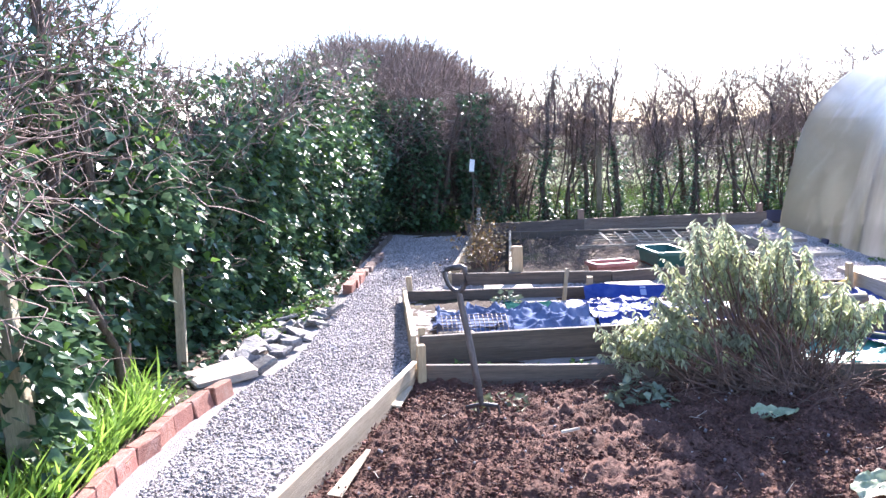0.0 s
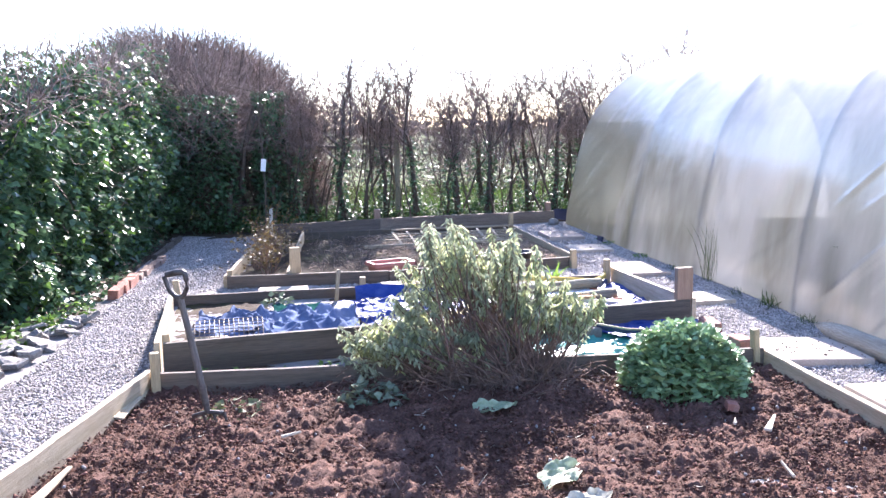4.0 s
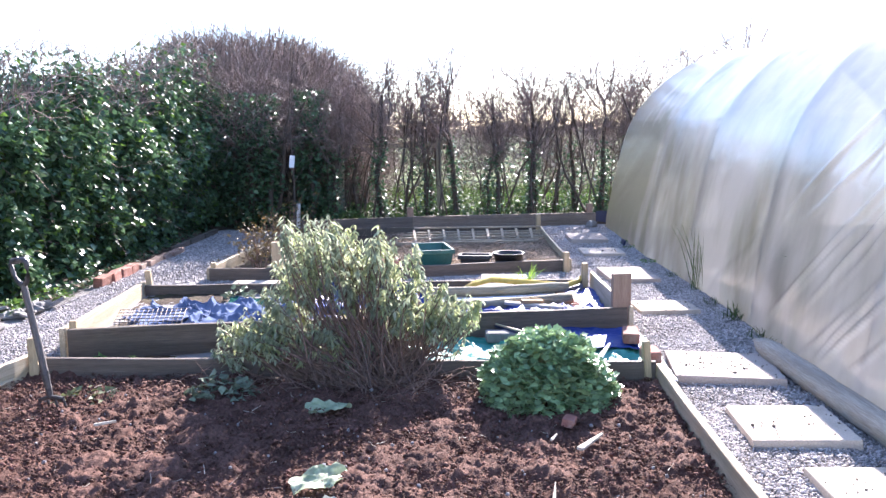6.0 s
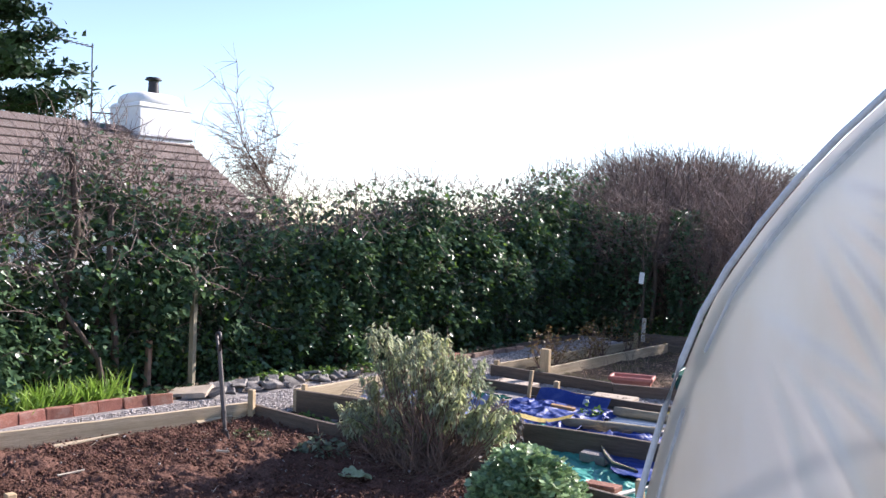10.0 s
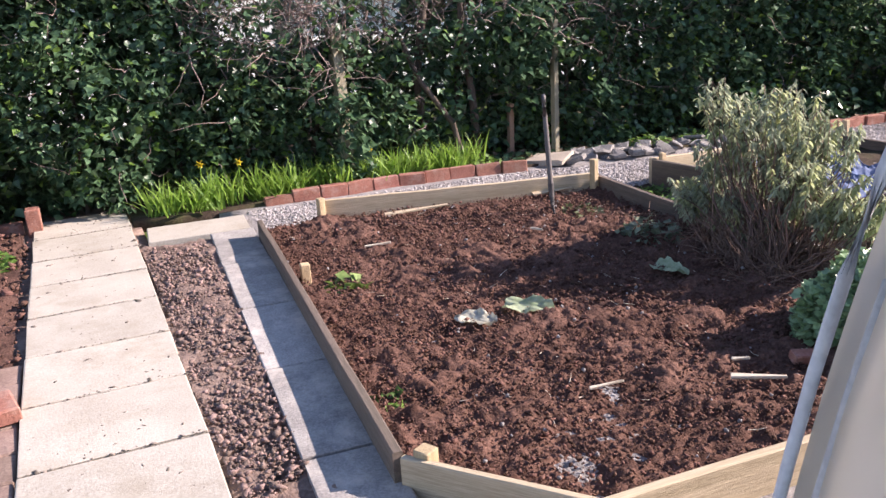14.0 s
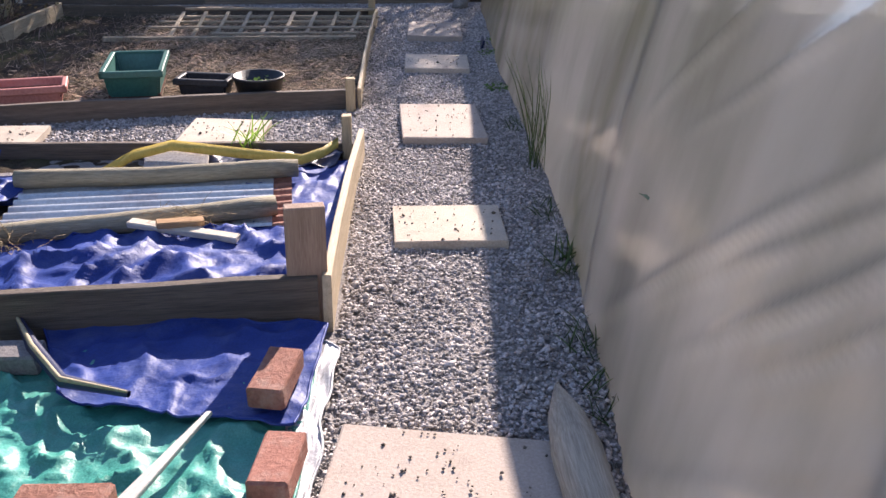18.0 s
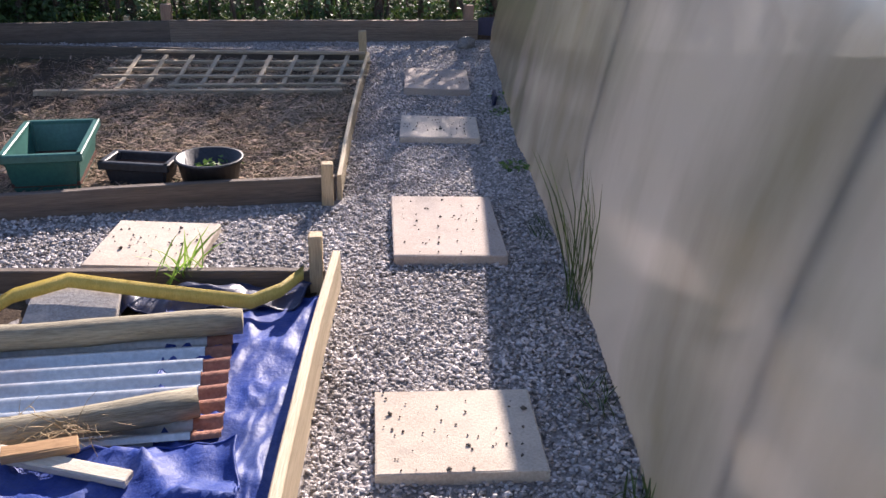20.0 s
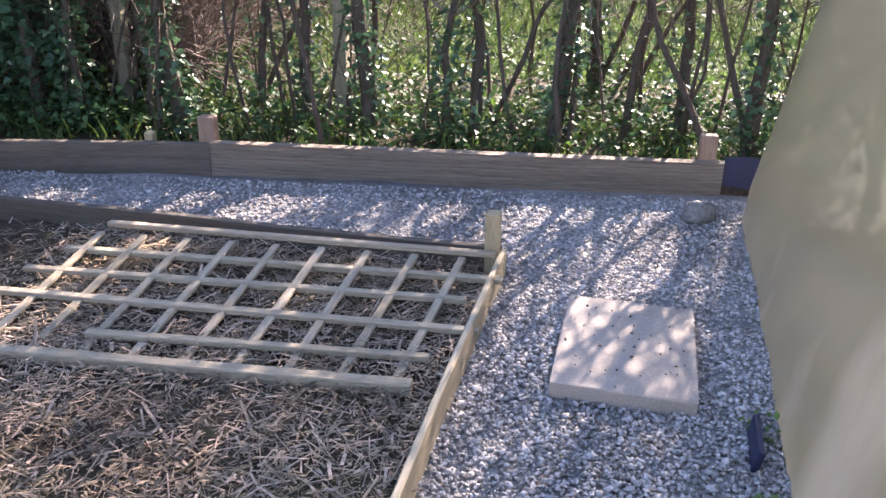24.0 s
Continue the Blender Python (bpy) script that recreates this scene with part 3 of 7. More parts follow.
door = thing("tunnel_door", "blue-grey painted timber door with a polythene upper panel at the tunnel's end", "door", 4.72, 1.75, 0.0, -2.7)


def bar(name, x0, x1, z0, z1, th, material, parent, y=0.0, label=""):
    return part(name, box_bm(x1 - x0, th, z1 - z0, 0.004, z0), material, parent, label, pose((x0 + x1) / 2, y, 0))


for x0 in (0.0, 1.13):
    bar("stile", x0, x0 + 0.06, 0.05, 1.80, 0.045, M_BLUE, door)
    bar("bead", x0 + 0.063, x0 + 0.074, 0.05, 1.74, 0.03, M_BLUE, door, 0.004)
    bar("stile", x0 + 0.98, x0 + 1.055, 0.05, 1.80, 0.045, M_BLUE, door)
    bar("rail", x0 + 0.075, x0 + 0.98, 1.74, 1.80, 0.04, M_BLUE, door)
    bar("rail", x0 + 0.075, x0 + 0.98, 1.235, 1.295, 0.04, M_BLUE, door)
    bar("rail", x0 + 0.075, x0 + 0.98, 0.05, 0.15, 0.04, M_BLUE, door)
    bar("bead", x0 + 0.075, x0 + 0.115, 1.3, 1.735, 0.06, M_BLUE, door, -0.012)
    bar("lower_panel", x0 + 0.075, x0 + 0.98, 0.15, 1.235, 0.014, M_BLUE, door, 0.006, "dark blue-grey boarded lower panel")
    bar("bead", x0 + 0.08, x0 + 0.13, 0.15, 1.19, 0.05, M_BLUE, door, -0.008)
    bar("bead", x0 + 0.13, x0 + 0.97, 1.17, 1.232, 0.05, M_BLUE, door, -0.008)
    bar("upper_pane", x0 + 0.075, x0 + 0.98, 1.36, 1.74, 0.003, M_FILMEND, door, 0.01, "milky polythene pane")
    bar("teal_strip", x0 + 0.115, x0 + 0.98, 1.297, 1.362, 0.02, M_TEAL, door, -0.006, "teal plastic strip along the pane")
bar("header", 0.05, 2.2, 1.803, 1.875, 0.05, M_BLUE, door, 0.012, "dark blue-grey header board")
bar("bolt_plate", -0.005, 0.05, 1.803, 1.83, 0.03, M_IRON, door, -0.01, "black iron bolt")
bar("bolt_pin", 0.018, 0.03, 1.83, 1.86, 0.012, M_IRON, door, -0.01)

# ---- raised beds ----
bed1 = thing("raised_bed", "large raised bed of weathered boards filled with freshly dug soil", "raised bed", group="raised beds")
board("board", (-0.90, 2.13), (2.36, 1.85), 0.14, 0.035, M_WOODGREY, bed1)
board("board", (2.37, 1.86), (2.88, 2.26), 0.13, 0.03, M_WOODPALE, bed1)
board("board", (2.90, 2.24), (3.0, 4.28), 0.14, 0.035, M_WOODPALE, bed1, bow=0.012)
board("board", (-1.05, 2.58), (-0.57, 4.56), 0.17, 0.035, M_WOODPALE, bed1)
board("board", (-0.58, 4.56), (2.98, 4.28), 0.15, 0.035, M_WOODGREY, bed1)
peg("post", -1.0, 2.58, 0.20, 0.05, 0.05, M_POSTPALE, bed1, 14)
peg("post", -0.53, 4.50, 0.28, 0.05, 0.045, M_POSTPALE, bed1, 14)
peg("post", 0.22, 2.13, 0.14, 0.055, 0.05, M_POSTPALE, bed1, -5, label="short sawn peg")
peg("post", 2.94, 4.28, 0.27, 0.04, 0.05, M_POSTPALE, bed1, 4, (0, -4))
peg("post", 2.40, 1.93, 0.15, 0.06, 0.06, M_POSTPALE, bed1, 30)

bed2 = thing("raised_bed", "raised bed of dark boards full of blue tarpaulin and poles", "raised bed", group="raised beds")
board("board", (-0.56, 5.05), (3.09, 5.48), 0.20, 0.04, M_WOODGREY, bed2, bow=0.01)
board("board", (3.12, 5.46), (3.18, 7.24), 0.21, 0.03, M_WOODPALE, bed2, h1=0.15, bow=0.01)
board("board", (-0.60, 5.05), (-0.78, 7.2), 0.20, 0.035, M_WOODPALE, bed2, h1=0.12)
board("board", (-0.78, 7.18), (3.14, 7.21), 0.09, 0.035, M_WOODGREY, bed2)
peg("post", 3.055, 5.5, 0.435, 0.13, 0.045, M_POSTRED, bed2, 7, label="broad reddish sawn post")
peg("post", 3.11, 7.2, 0.235, 0.05, 0.06, M_POSTPALE, bed2, 2)
peg("post", -0.72, 7.2, 0.22, 0.05, 0.04, M_POSTPALE, bed2, 2, (0, -5))
peg("post", -0.55, 5.12, 0.24, 0.045, 0.04, M_POSTPALE, bed2, 5)
peg("post", 0.84, 7.14, 0.185, 0.05, 0.05, M_POSTPALE, bed2, 0)

bed3 = thing("raised_bed", "low raised bed of boards mulched with straw, with a divider", "raised bed", group="raised beds")
board("board", (-0.36, 7.84), (1.14, 7.77), 0.125, 0.04, M_WOODGREY, bed3, bow=0.008)
board("board", (1.145, 7.772), (3.12, 8.17), 0.12, 0.04, M_WOODGREY, bed3, bow=0.012)
board("board", (3.14, 8.16), (3.21, 10.98), 0.125, 0.022, M_WOODPALE, bed3, bow=0.015)
board("board", (-0.05, 11.1), (3.2, 11.0), 0.12, 0.035, M_WOODGREY, bed3)
board("board", (-0.38, 7.86), (-0.08, 11.1), 0.125, 0.035, M_WOODPALE, bed3)
board("board", (0.2, 7.85), (0.4, 11.05), 0.14, 0.03, M_WOODPALE, bed3, label="pale dividing board")
peg("post", 0.27, 7.93, 0.36, 0.10, 0.06, M_POSTPALE, bed3, 3, label="tall thick sawn post")
peg("post", -0.34, 7.91, 0.17, 0.05, 0.05, M_POSTPALE, bed3, 3)
peg("post", 3.09, 8.11, 0.2, 0.055, 0.055, M_POSTPALE, bed3, 3)
peg("post", 3.17, 10.95, 0.29, 0.06, 0.06, M_POSTPALE, bed3, 3)
peg("post", -0.05, 11.05, 0.24, 0.05, 0.05, M_POSTPALE, bed3)


def soil_mesh(name, outline, z, amp, freq, step, material, label, slope=None, smooth=True, crumb=0.0):
    """Dug soil inside an outline: a fine grid of lumps."""
    xs, ys = [p[0] for p in outline], [p[1] for p in outline]
    x0, x1, y0, y1 = min(xs), max(xs), min(ys), max(ys)
    nu, nv = int((x1 - x0) / step), int((y1 - y0) / step)

    def fn(u, v):
        x, y = x0 + u * (x1 - x0), y0 + v * (y1 - y0)
        a = 0.55 * fnoise(x * freq, y * freq, 1.7, 4) + 0.5 * np.abs(fnoise(x * freq * 2.6, y * freq * 2.6, 6.1, 2))
        b = fnoise(x * 1.3, y * 1.3, 4.2, 2)
        return x, y, z + amp * (1.6 * a + 0.9 * b) - (0 if slope is None else slope(x, y)) + crumb * rng.normal(0, 1, x.shape)
    V, F = grid(fn, nu, nv)
    ok = inside(V, outline)[F].all(axis=1)
    F = F[ok]
    used = np.unique(F)
    remap = np.full(len(V), -1)
    remap[used] = np.arange(len(used))
    return tagged(link_mesh(name, arr_mesh(name, V[used], remap[F]), material, smooth=smooth), label, "soil", kind="structure")


BED1 = [(-1.02, 2.15), (-0.88, 2.15), (2.35, 1.87), (2.87, 2.27), (2.98, 4.27), (-0.57, 4.55), (-1.03, 2.6)]
soil_mesh("dug_soil", BED1, 0.035, 0.038, 6.5, 0.0135, M_SOIL, "freshly dug lumpy red-brown soil in the raised bed", smooth=False, crumb=0.0035)


def clods(poly, n, size, z, material, label, name="soil_clods"):
    xs, ys = [p[0] for p in poly], [p[1] for p in poly]
    P = np.stack([rng.uniform(min(xs), max(xs), n), rng.uniform(min(ys), max(ys), n), np.zeros(n)], axis=1)
    P = P[inside(P, poly)]
    n = len(P)
    P[:, 2] = z + rng.uniform(-0.012, 0.012, n)
    R = frames_from(rand_dirs(n, -0.6, 0.6), rng.uniform(-0.5, 0.5, n))
    s = size * rng.lognormal(0, 0.6, n).clip(0.3, 3.6)
    S = np.stack([s * rng.uniform(0.7, 1.2, n), s * rng.uniform(0.8, 1.4, n), s * rng.uniform(0.5, 0.9, n)], axis=1)
    return stuff(name, scatter(STONES, R, P, S * 0.95), material, label=label, category="soil")


clods(BED1, 42000, 0.0078, 0.056, M_CLOD, "crumbly clods on the dug soil")

# ---- ivy hedge along the garden's side ----
def hedge_top(y):
    return 2.14 + 0.12 * np.sin(y * 1.7) + 0.1 * np.sin(y * 0.6 + 1) - 0.42 * np.exp(-((y - 3.0) / 0.5) ** 2) + 0.3 * np.exp(-((y - 4.3) / 0.6) ** 2) + 0.35 * np.clip((y - 9.5) / 3, 0, 1) + 0.15 * np.clip(4 - y, 0, 3) / 3 * (y < 1.5)


def hedge_face(y, z):
    base = np.interp(y, [-4, 5, 7, 9, 12.5], [-2.35, -2.32, -1.9, -1.62, -1.5])
    return base + 0.22 * np.sin(np.pi * np.clip(z / 2.2, 0, 1)) ** 0.8


def hedge_points(n, y0, y1, depth=0.75, zlo=0.0, zhi=1.0):
    y = rng.uniform(y0, y1, n)
    top = hedge_top(y)
    z = (zlo + (zhi - zlo) * rng.uniform(0, 1, n)) * top
    lump = np.array([noise.fractal((a * 1.6, b * 1.6, 0.5), 0.6, 2.0, 3) for a, b in zip(y, z)])
    x = hedge_face(y, z) + 0.2 * lump - depth * rng.uniform(0, 1, n) ** 1.4
    return np.stack([x, y, z], axis=1)


hedge = thing("ivy_hedge", "tall overgrown hedge thick with glossy dark ivy and bare bramble twigs", "hedge", kind="")
out = np.array([0.75, -0.1, 0.0])
P = hedge_points(135000, -3.5, 12.9)
# bare patches: the twiggy top and some gaps
top_part = P[:, 2] / hedge_top(P[:, 1])
gap = np.array([noise.fractal((a * 0.8 + 7, b * 1.1, 2.5), 0.6, 2.0, 2) for a, b in zip(P[:, 1], P[:, 2])])
bare = (top_part > 0.86 + 0.12 * gap) & (rng.uniform(0, 1, len(P)) < 0.75)
thin = (P[:, 1] > 2.2) & (P[:, 1] < 4.0) & (P[:, 2] > 1.2) & (gap > -0.2) & (rng.uniform(0, 1, len(P)) < 0.6)
near_bare = (P[:, 1] < 5.8) & (P[:, 1] > 3.2) & (P[:, 2] > 1.25) & (rng.uniform(0, 1, len(P)) < 0.3)
hollow = np.array([noise.fractal((a * 2.3, b * 2.3, c * 2.3 + 9), 0.6, 2.0, 3) for c, a, b in P])
hollow = rng.uniform(0, 1, len(P)) > np.clip(0.62 + 1.3 * hollow, 0.12, 1.0)
P = P[~(bare | thin | near_bare | hollow)]
yb = np.concatenate([rng.uniform(-3.5, 12.9, 23000), rng.uniform(-3.5, 2.3, 7000)])
zb = rng.uniform(0, 0.84, 30000) * hedge_top(yb)
Pb = np.stack([hedge_face(yb, zb) - rng.uniform(0.45, 0.85, 30000), yb, zb], axis=1)
Pb = Pb[~((yb > 2.3) & (yb < 3.9) & (zb > 1.15) & (rng.uniform(0, 1, 30000) < 0.8))]
stuff("inner_leaves", leaf_cloud(Pb, 0.12, 0.3, out), M_IVY, hedge, "dark ivy deep in the hedge")
light = rng.uniform(0, 1, len(P)) < 0.12
stuff("ivy_leaves", leaf_cloud(P[~light], 0.074, 0.35, out), M_IVY, hedge, "glossy dark green ivy leaves")
stuff("young_leaves", leaf_cloud(P[light], 0.07, 0.2, out), M_IVYLIGHT, hedge, "lighter green young ivy leaves")
Pf = np.stack([rng.uniform(-2.25, -1.95, 420), rng.uniform(4.68, 4.98, 420), rng.uniform(0.72, 1.4, 420)], axis=1)
Pf = np.concatenate([Pf, np.stack([rng.uniform(-2.12, -1.95, 260), rng.uniform(3.02, 3.34, 260), rng.uniform(0.05, 0.78, 260)], axis=1)])
stuff("ivy_spray", leaf_cloud(Pf, 0.08, 0.35, out), M_IVY, hedge, "ivy hanging beside the old posts")
# twigs over the whole face, thick along the top
Pt = hedge_points(3400, -3.5, 12.9, 0.6, 0.74, 1.02)
Dt = rng.normal(0, 0.55, (len(Pt), 3)) + np.array([0.15, 0, 0.75])
Pm = hedge_points(800, -3.5, 12.9, 0.5, 0.15, 0.9)
Dm = rng.normal(0, 0.8, (len(Pm), 3)) + np.array([0.35, 0, 0.1])
Pn = hedge_points(700, 2.0, 6.0, 0.55, 0.5, 0.95)
Dn = rng.normal(0, 0.8, (len(Pn), 3)) + np.array([0.35, 0, 0.25])
lines = twig_lines(Pt, Dt, rng.uniform(0.15, 0.48, len(Pt)), 0.0055) + twig_lines(Pm, Dm, rng.uniform(0.2, 0.55, len(Pm)), 0.0045, 0.45, 6) + twig_lines(Pn, Dn, rng.uniform(0.25, 0.7, len(Pn)), 0.0055, 0.5, 7)
stuff("twigs", tubes(lines, 3), M_TWIG, hedge, "bare brown bramble and hawthorn twigs")
for y in np.arange(-3.2, 12.8, 0.62):
    y = y + rng.uniform(-0.2, 0.2)
    x = float(hedge_face(y, 0.2)) - 0.4 + rng.uniform(-0.12, 0.12)
    L = float(hedge_top(np.array(y))) * rng.uniform(0.85, 1.0)
    ln = twig_lines(np.array([[x, y, -0.05]]), np.array([[rng.normal(0, 0.08), rng.normal(0, 0.1), 1.0]]), [L * 0.85], rng.uniform(0.022, 0.04), 0.09, 8)
    link_mesh("stem", arr_mesh("stem", *tubes(ln, 6)), M_BARK, hedge, smooth=True)


for pts, r in ((((-2.2, 3.72, 1.15), (-2.17, 3.85, 0.8), (-2.12, 4.12, 0.4), (-2.1, 4.2, 0.0)), 0.03), (((-2.3, 4.35, 1.8), (-2.25, 4.3, 1.2), (-2.3, 4.4, 0.6), (-2.35, 4.45, 0.0)), 0.04), (((-2.3, 3.95, 2.2), (-2.28, 4.0, 1.5), (-2.35, 3.9, 0.8), (-2.4, 4.0, 0.0)), 0.045)):
    link_mesh("stem", arr_mesh("stem", *tubes([(np.array(pts), np.linspace(r * 0.6, r, 4))], 7)), M_BARK, hedge, label="thick bare stem in a gap of the hedge", smooth=True)


# ---- bare hedgerow at the far side ----
def bare_tree(h, seed, spread=0.4, trunk_r=0.045, n1=7, n2=7, n3=4):
    """Trunk lines and twig lines of a flailed hawthorn: many upright shoots."""
    rs = np.random.default_rng(seed)
    trunk, twigs = [], []
    k = 9
    p = np.zeros((k, 3))
    p[:, 2] = np.linspace(-0.05, h * 0.8, k)
    p[:, 0] = np.cumsum(rs.normal(0, 0.035, k))
    p[:, 1] = np.cumsum(rs.normal(0, 0.035, k))
    trunk.append((p, np.linspace(trunk_r, trunk_r * 0.35, k)))

    def shoot(p0, d, L, r, kk=5, bend=0.22):
        d = d / np.linalg.norm(d)
        pts = [p0]
        for _ in range(kk - 1):
            d = d + rs.normal(0, bend, 3) + np.array([0, 0, 0.08])
            d /= np.linalg.norm(d)
            pts.append(pts[-1] + d * L / (kk - 1))
        return np.array(pts), np.linspace(r, r * 0.4, kk)
    for _ in range(n1):
        i = rs.integers(4, k)
        a = rs.uniform(0, 6.28)
        limb = shoot(p[i], np.array([np.cos(a), np.sin(a), rs.uniform(0.4, 1.6)]), rs.uniform(0.35, 0.8) * h * spread * 1.4, trunk_r * 0.28, 6)
        twigs.append(limb)
        for _ in range(n2):
            j = rs.integers(1, 6)
            b = shoot(limb[0][j], rs.normal(0, 0.7, 3) + np.array([0, 0, 0.7]), rs.uniform(0.2, 0.6), 0.005, 4)
            twigs.append(b)
            for _ in range(n3):
                c = rs.integers(1, 4)
                twigs.append(shoot(b[0][c], rs.normal(0, 0.7, 3) + np.array([0, 0, 0.5]), rs.uniform(0.12, 0.36), 0.0028, 3))
    # straight upright shoots over the crown, thin stems from the ground
    for _ in range(9):
        twigs.append(shoot(p[k - 1 - rs.integers(0, 3)] + rs.normal(0, 0.09, 3), np.array([rs.normal(0, 0.3), rs.normal(0, 0.3), 1.0]), rs.uniform(0.3, 0.75), 0.006, 5, 0.12))
    for _ in range(3):
        q = np.array([rs.normal(0, 0.14), rs.normal(0, 0.14), -0.05])
        trunk.append(shoot(q, np.array([rs.normal(0, 0.25), rs.normal(0, 0.2), 1.0]), rs.uniform(0.75, 1.0) * h, trunk_r * rs.uniform(0.25, 0.5), 8, 0.13))
    return trunk, twigs


variants = []
for k in range(6):
    tr, tw = bare_tree(2.15 + 0.12 * (k % 3), 40 + k, 0.36 + 0.05 * (k % 2), 0.032 + 0.012 * (k % 3), 15, 9, 4)
    t = thing("hedgerow_tree", "bare brown hawthorn of the far hedgerow with ivy on its trunk", "tree", -40 - k, 60, 0, group="hedgerow trees")
    link_mesh("trunk", arr_mesh("trunk", *tubes(tr[:1], 7)), M_BARK, t, smooth=True)
    for stem in tr[1:]:
        link_mesh("stem", arr_mesh("stem", *tubes([stem], 5)), M_BARK, t, smooth=True)
    tagged(link_mesh("crown", arr_mesh("crown", *tubes(tw, 3)), M_TWIG, t, label="crown of bare upright twigs"), kind="stuff")
    q = tr[0][0]
    n = [380, 120, 520, 80, 260, 420][k]
    s = rng.uniform(0, 0.75, n) ** 1.3
    idx = s * (len(q) - 1)
    base = np.stack([np.interp(idx, np.arange(len(q)), q[:, a]) for a in range(3)], axis=1)
    ofs = rand_dirs(n, -0.2, 0.3) * (0.05 + 0.07 * rng.uniform(0, 1, n))[:, None]
    tagged(stuff("trunk_ivy", leaf_cloud(base + ofs, 0.055, 0.3, ofs * 6), M_IVY, t, "dark ivy climbing the trunk"))
    variants.append(t)
xs = np.arange(0.3, 7.4, 0.37)
for i, x in enumerate(xs):
    y = 12.55 + 0.055 * x + rng.uniform(-0.12, 0.35)
    sc = rng.uniform(0.9, 1.04) * float(np.interp(x, [0.5, 2.2, 4.0, 6.0], [0.9, 0.95, 1.02, 1.1]))
    m = pose(x + rng.uniform(-0.1, 0.1), y, 0, 0, 0, rng.uniform(0, 360))
    if i < 6:
        variants[i].matrix_basis = m
    else:
        c = copy_thing(variants[i % 6], m)
        c.scale = (sc, sc, sc)

for i, x in enumerate(np.arange(0.4, 8.0, 1.5)):
    c = copy_thing(variants[(i * 5 + 1) % 6], pose(x + rng.uniform(-0.15, 0.15), 13.75 + rng.uniform(-0.2, 0.5), -0.04, 0, 0, rng.uniform(0, 360)))
    c.scale = (0.95, 0.95, 0.95)

# interlaced twigs that fill the hedgerow between the trees
n = 1500
Pi = np.stack([rng.uniform(0.1, 7.6, n), 12.5 + rng.uniform(0, 1.3, n), rng.uniform(0, 1, n) ** 0.8], axis=1)
Pi[:, 2] = 0.95 + Pi[:, 2] * (np.interp(Pi[:, 0], [0.5, 2.2, 4.0, 6.0], [1.95, 2.02, 2.1, 2.3]) - 0.95 - 0.2)
Pi[:, 1] += 0.055 * Pi[:, 0]
stuff("hedgerow_twigs", tubes(twig_lines(Pi, rng.normal(0, 0.6, (n, 3)) + np.array([0, 0, 0.55]), rng.uniform(0.2, 0.6, n), 0.0045, 0.3), 3), M_TWIG, None, "interlaced bare brown twigs filling the far hedgerow", "hedge")

n = 1300
Pi = np.stack([rng.uniform(0.1, 7.6, n), 12.5 + rng.uniform(0, 1.6, n), rng.uniform(0.0, 1.0, n)], axis=1)
Pi[:, 1] += 0.055 * Pi[:, 0]
stuff("hedgerow_shoots", tubes(twig_lines(Pi, rng.normal(0, 0.45, (n, 3)) + np.array([0, 0, 0.7]), rng.uniform(0.25, 0.8, n), 0.0035, 0.22, 5), 3), M_BARK, None, "thin dark shoots between the hedgerow trunks", "hedge")

# undergrowth along the foot of the hedgerow and the field beyond it
n = 11000
P = np.stack([rng.uniform(-1.0, 7.5, n), 12.4 + rng.uniform(0, 1, n) ** 1.2 * 3.2, 0.02 + 0.3 * rng.uniform(0, 1, n) ** 2], axis=1)
P[:, 1] += 0.05 * P[:, 0]
under = thing("undergrowth", "low ivy and nettles at the foot of the hedgerow", "undergrowth")
stuff("ivy_leaves", leaf_cloud(P[:4200], 0.055, 0.1), M_IVYDULL, under, "dark ground ivy")
stuff("fresh_leaves", leaf_cloud(P[9600:], 0.05, 0.0), M_IVYLIGHT, under, "fresh light green leaves")
n = 9000
Pu = np.stack([rng.uniform(-1.0, 7.0, n), 12.15 + rng.uniform(0, 1, n) * 1.5, 0.03 + 0.2 * rng.uniform(0, 1, n) ** 1.5], axis=1)
Pu[:, 1] += 0.07 * np.clip(Pu[:, 0], 0, 8)
stuff("ground_ivy", leaf_cloud(Pu, 0.045, 0.0), M_IVYDULL, under, "dark ground ivy close behind the timber edge")
BLADE = (np.array([[-0.03, 0, 0], [0.03, 0, 0], [0.022, 0.5, 0.05], [-0.022, 0.5, 0.05], [0.0, 1.0, -0.1]], dtype=float), np.array([[0, 1, 2], [0, 2, 3], [3, 2, 4]]))
n = 15000
P = np.stack([rng.uniform(-3, 9, n), 13.2 + rng.uniform(0, 7, n), np.full(n, -0.05)], axis=1)
D = rand_dirs(n, 0.5, 1.0)
stuff("field_grass", scatter([BLADE], frames_from(D, rng.uniform(-1, 1, n)), P, rng.uniform(0.12, 0.3, n)), M_GRASS, None, "bright tufted grass beyond the hedgerow", "grass")


# bramble and thorn scrub in the field behind the hedgerow
n = 6400
P = np.stack([rng.uniform(-9, 13, n), rng.uniform(17.5, 26, n), np.zeros(n)], axis=1)
P[:, 2] = rng.uniform(0, 1, n) * (1.5 + 0.35 * np.sin(P[:, 0] * 0.9) + 0.25 * np.sin(P[:, 0] * 2.3))
stuff("scrub", tubes(twig_lines(P, rng.normal(0, 0.6, (n, 3)) + np.array([0, 0, 0.5]), rng.uniform(0.4, 1.1, n), 0.01, 0.3), 3), M_TWIG, None, "bare brown scrub behind the hedgerow", "scrub")
Ps = P[:2600] * np.array([1, 1, 0.6]) + rng.normal(0, 0.15, (2600, 3))
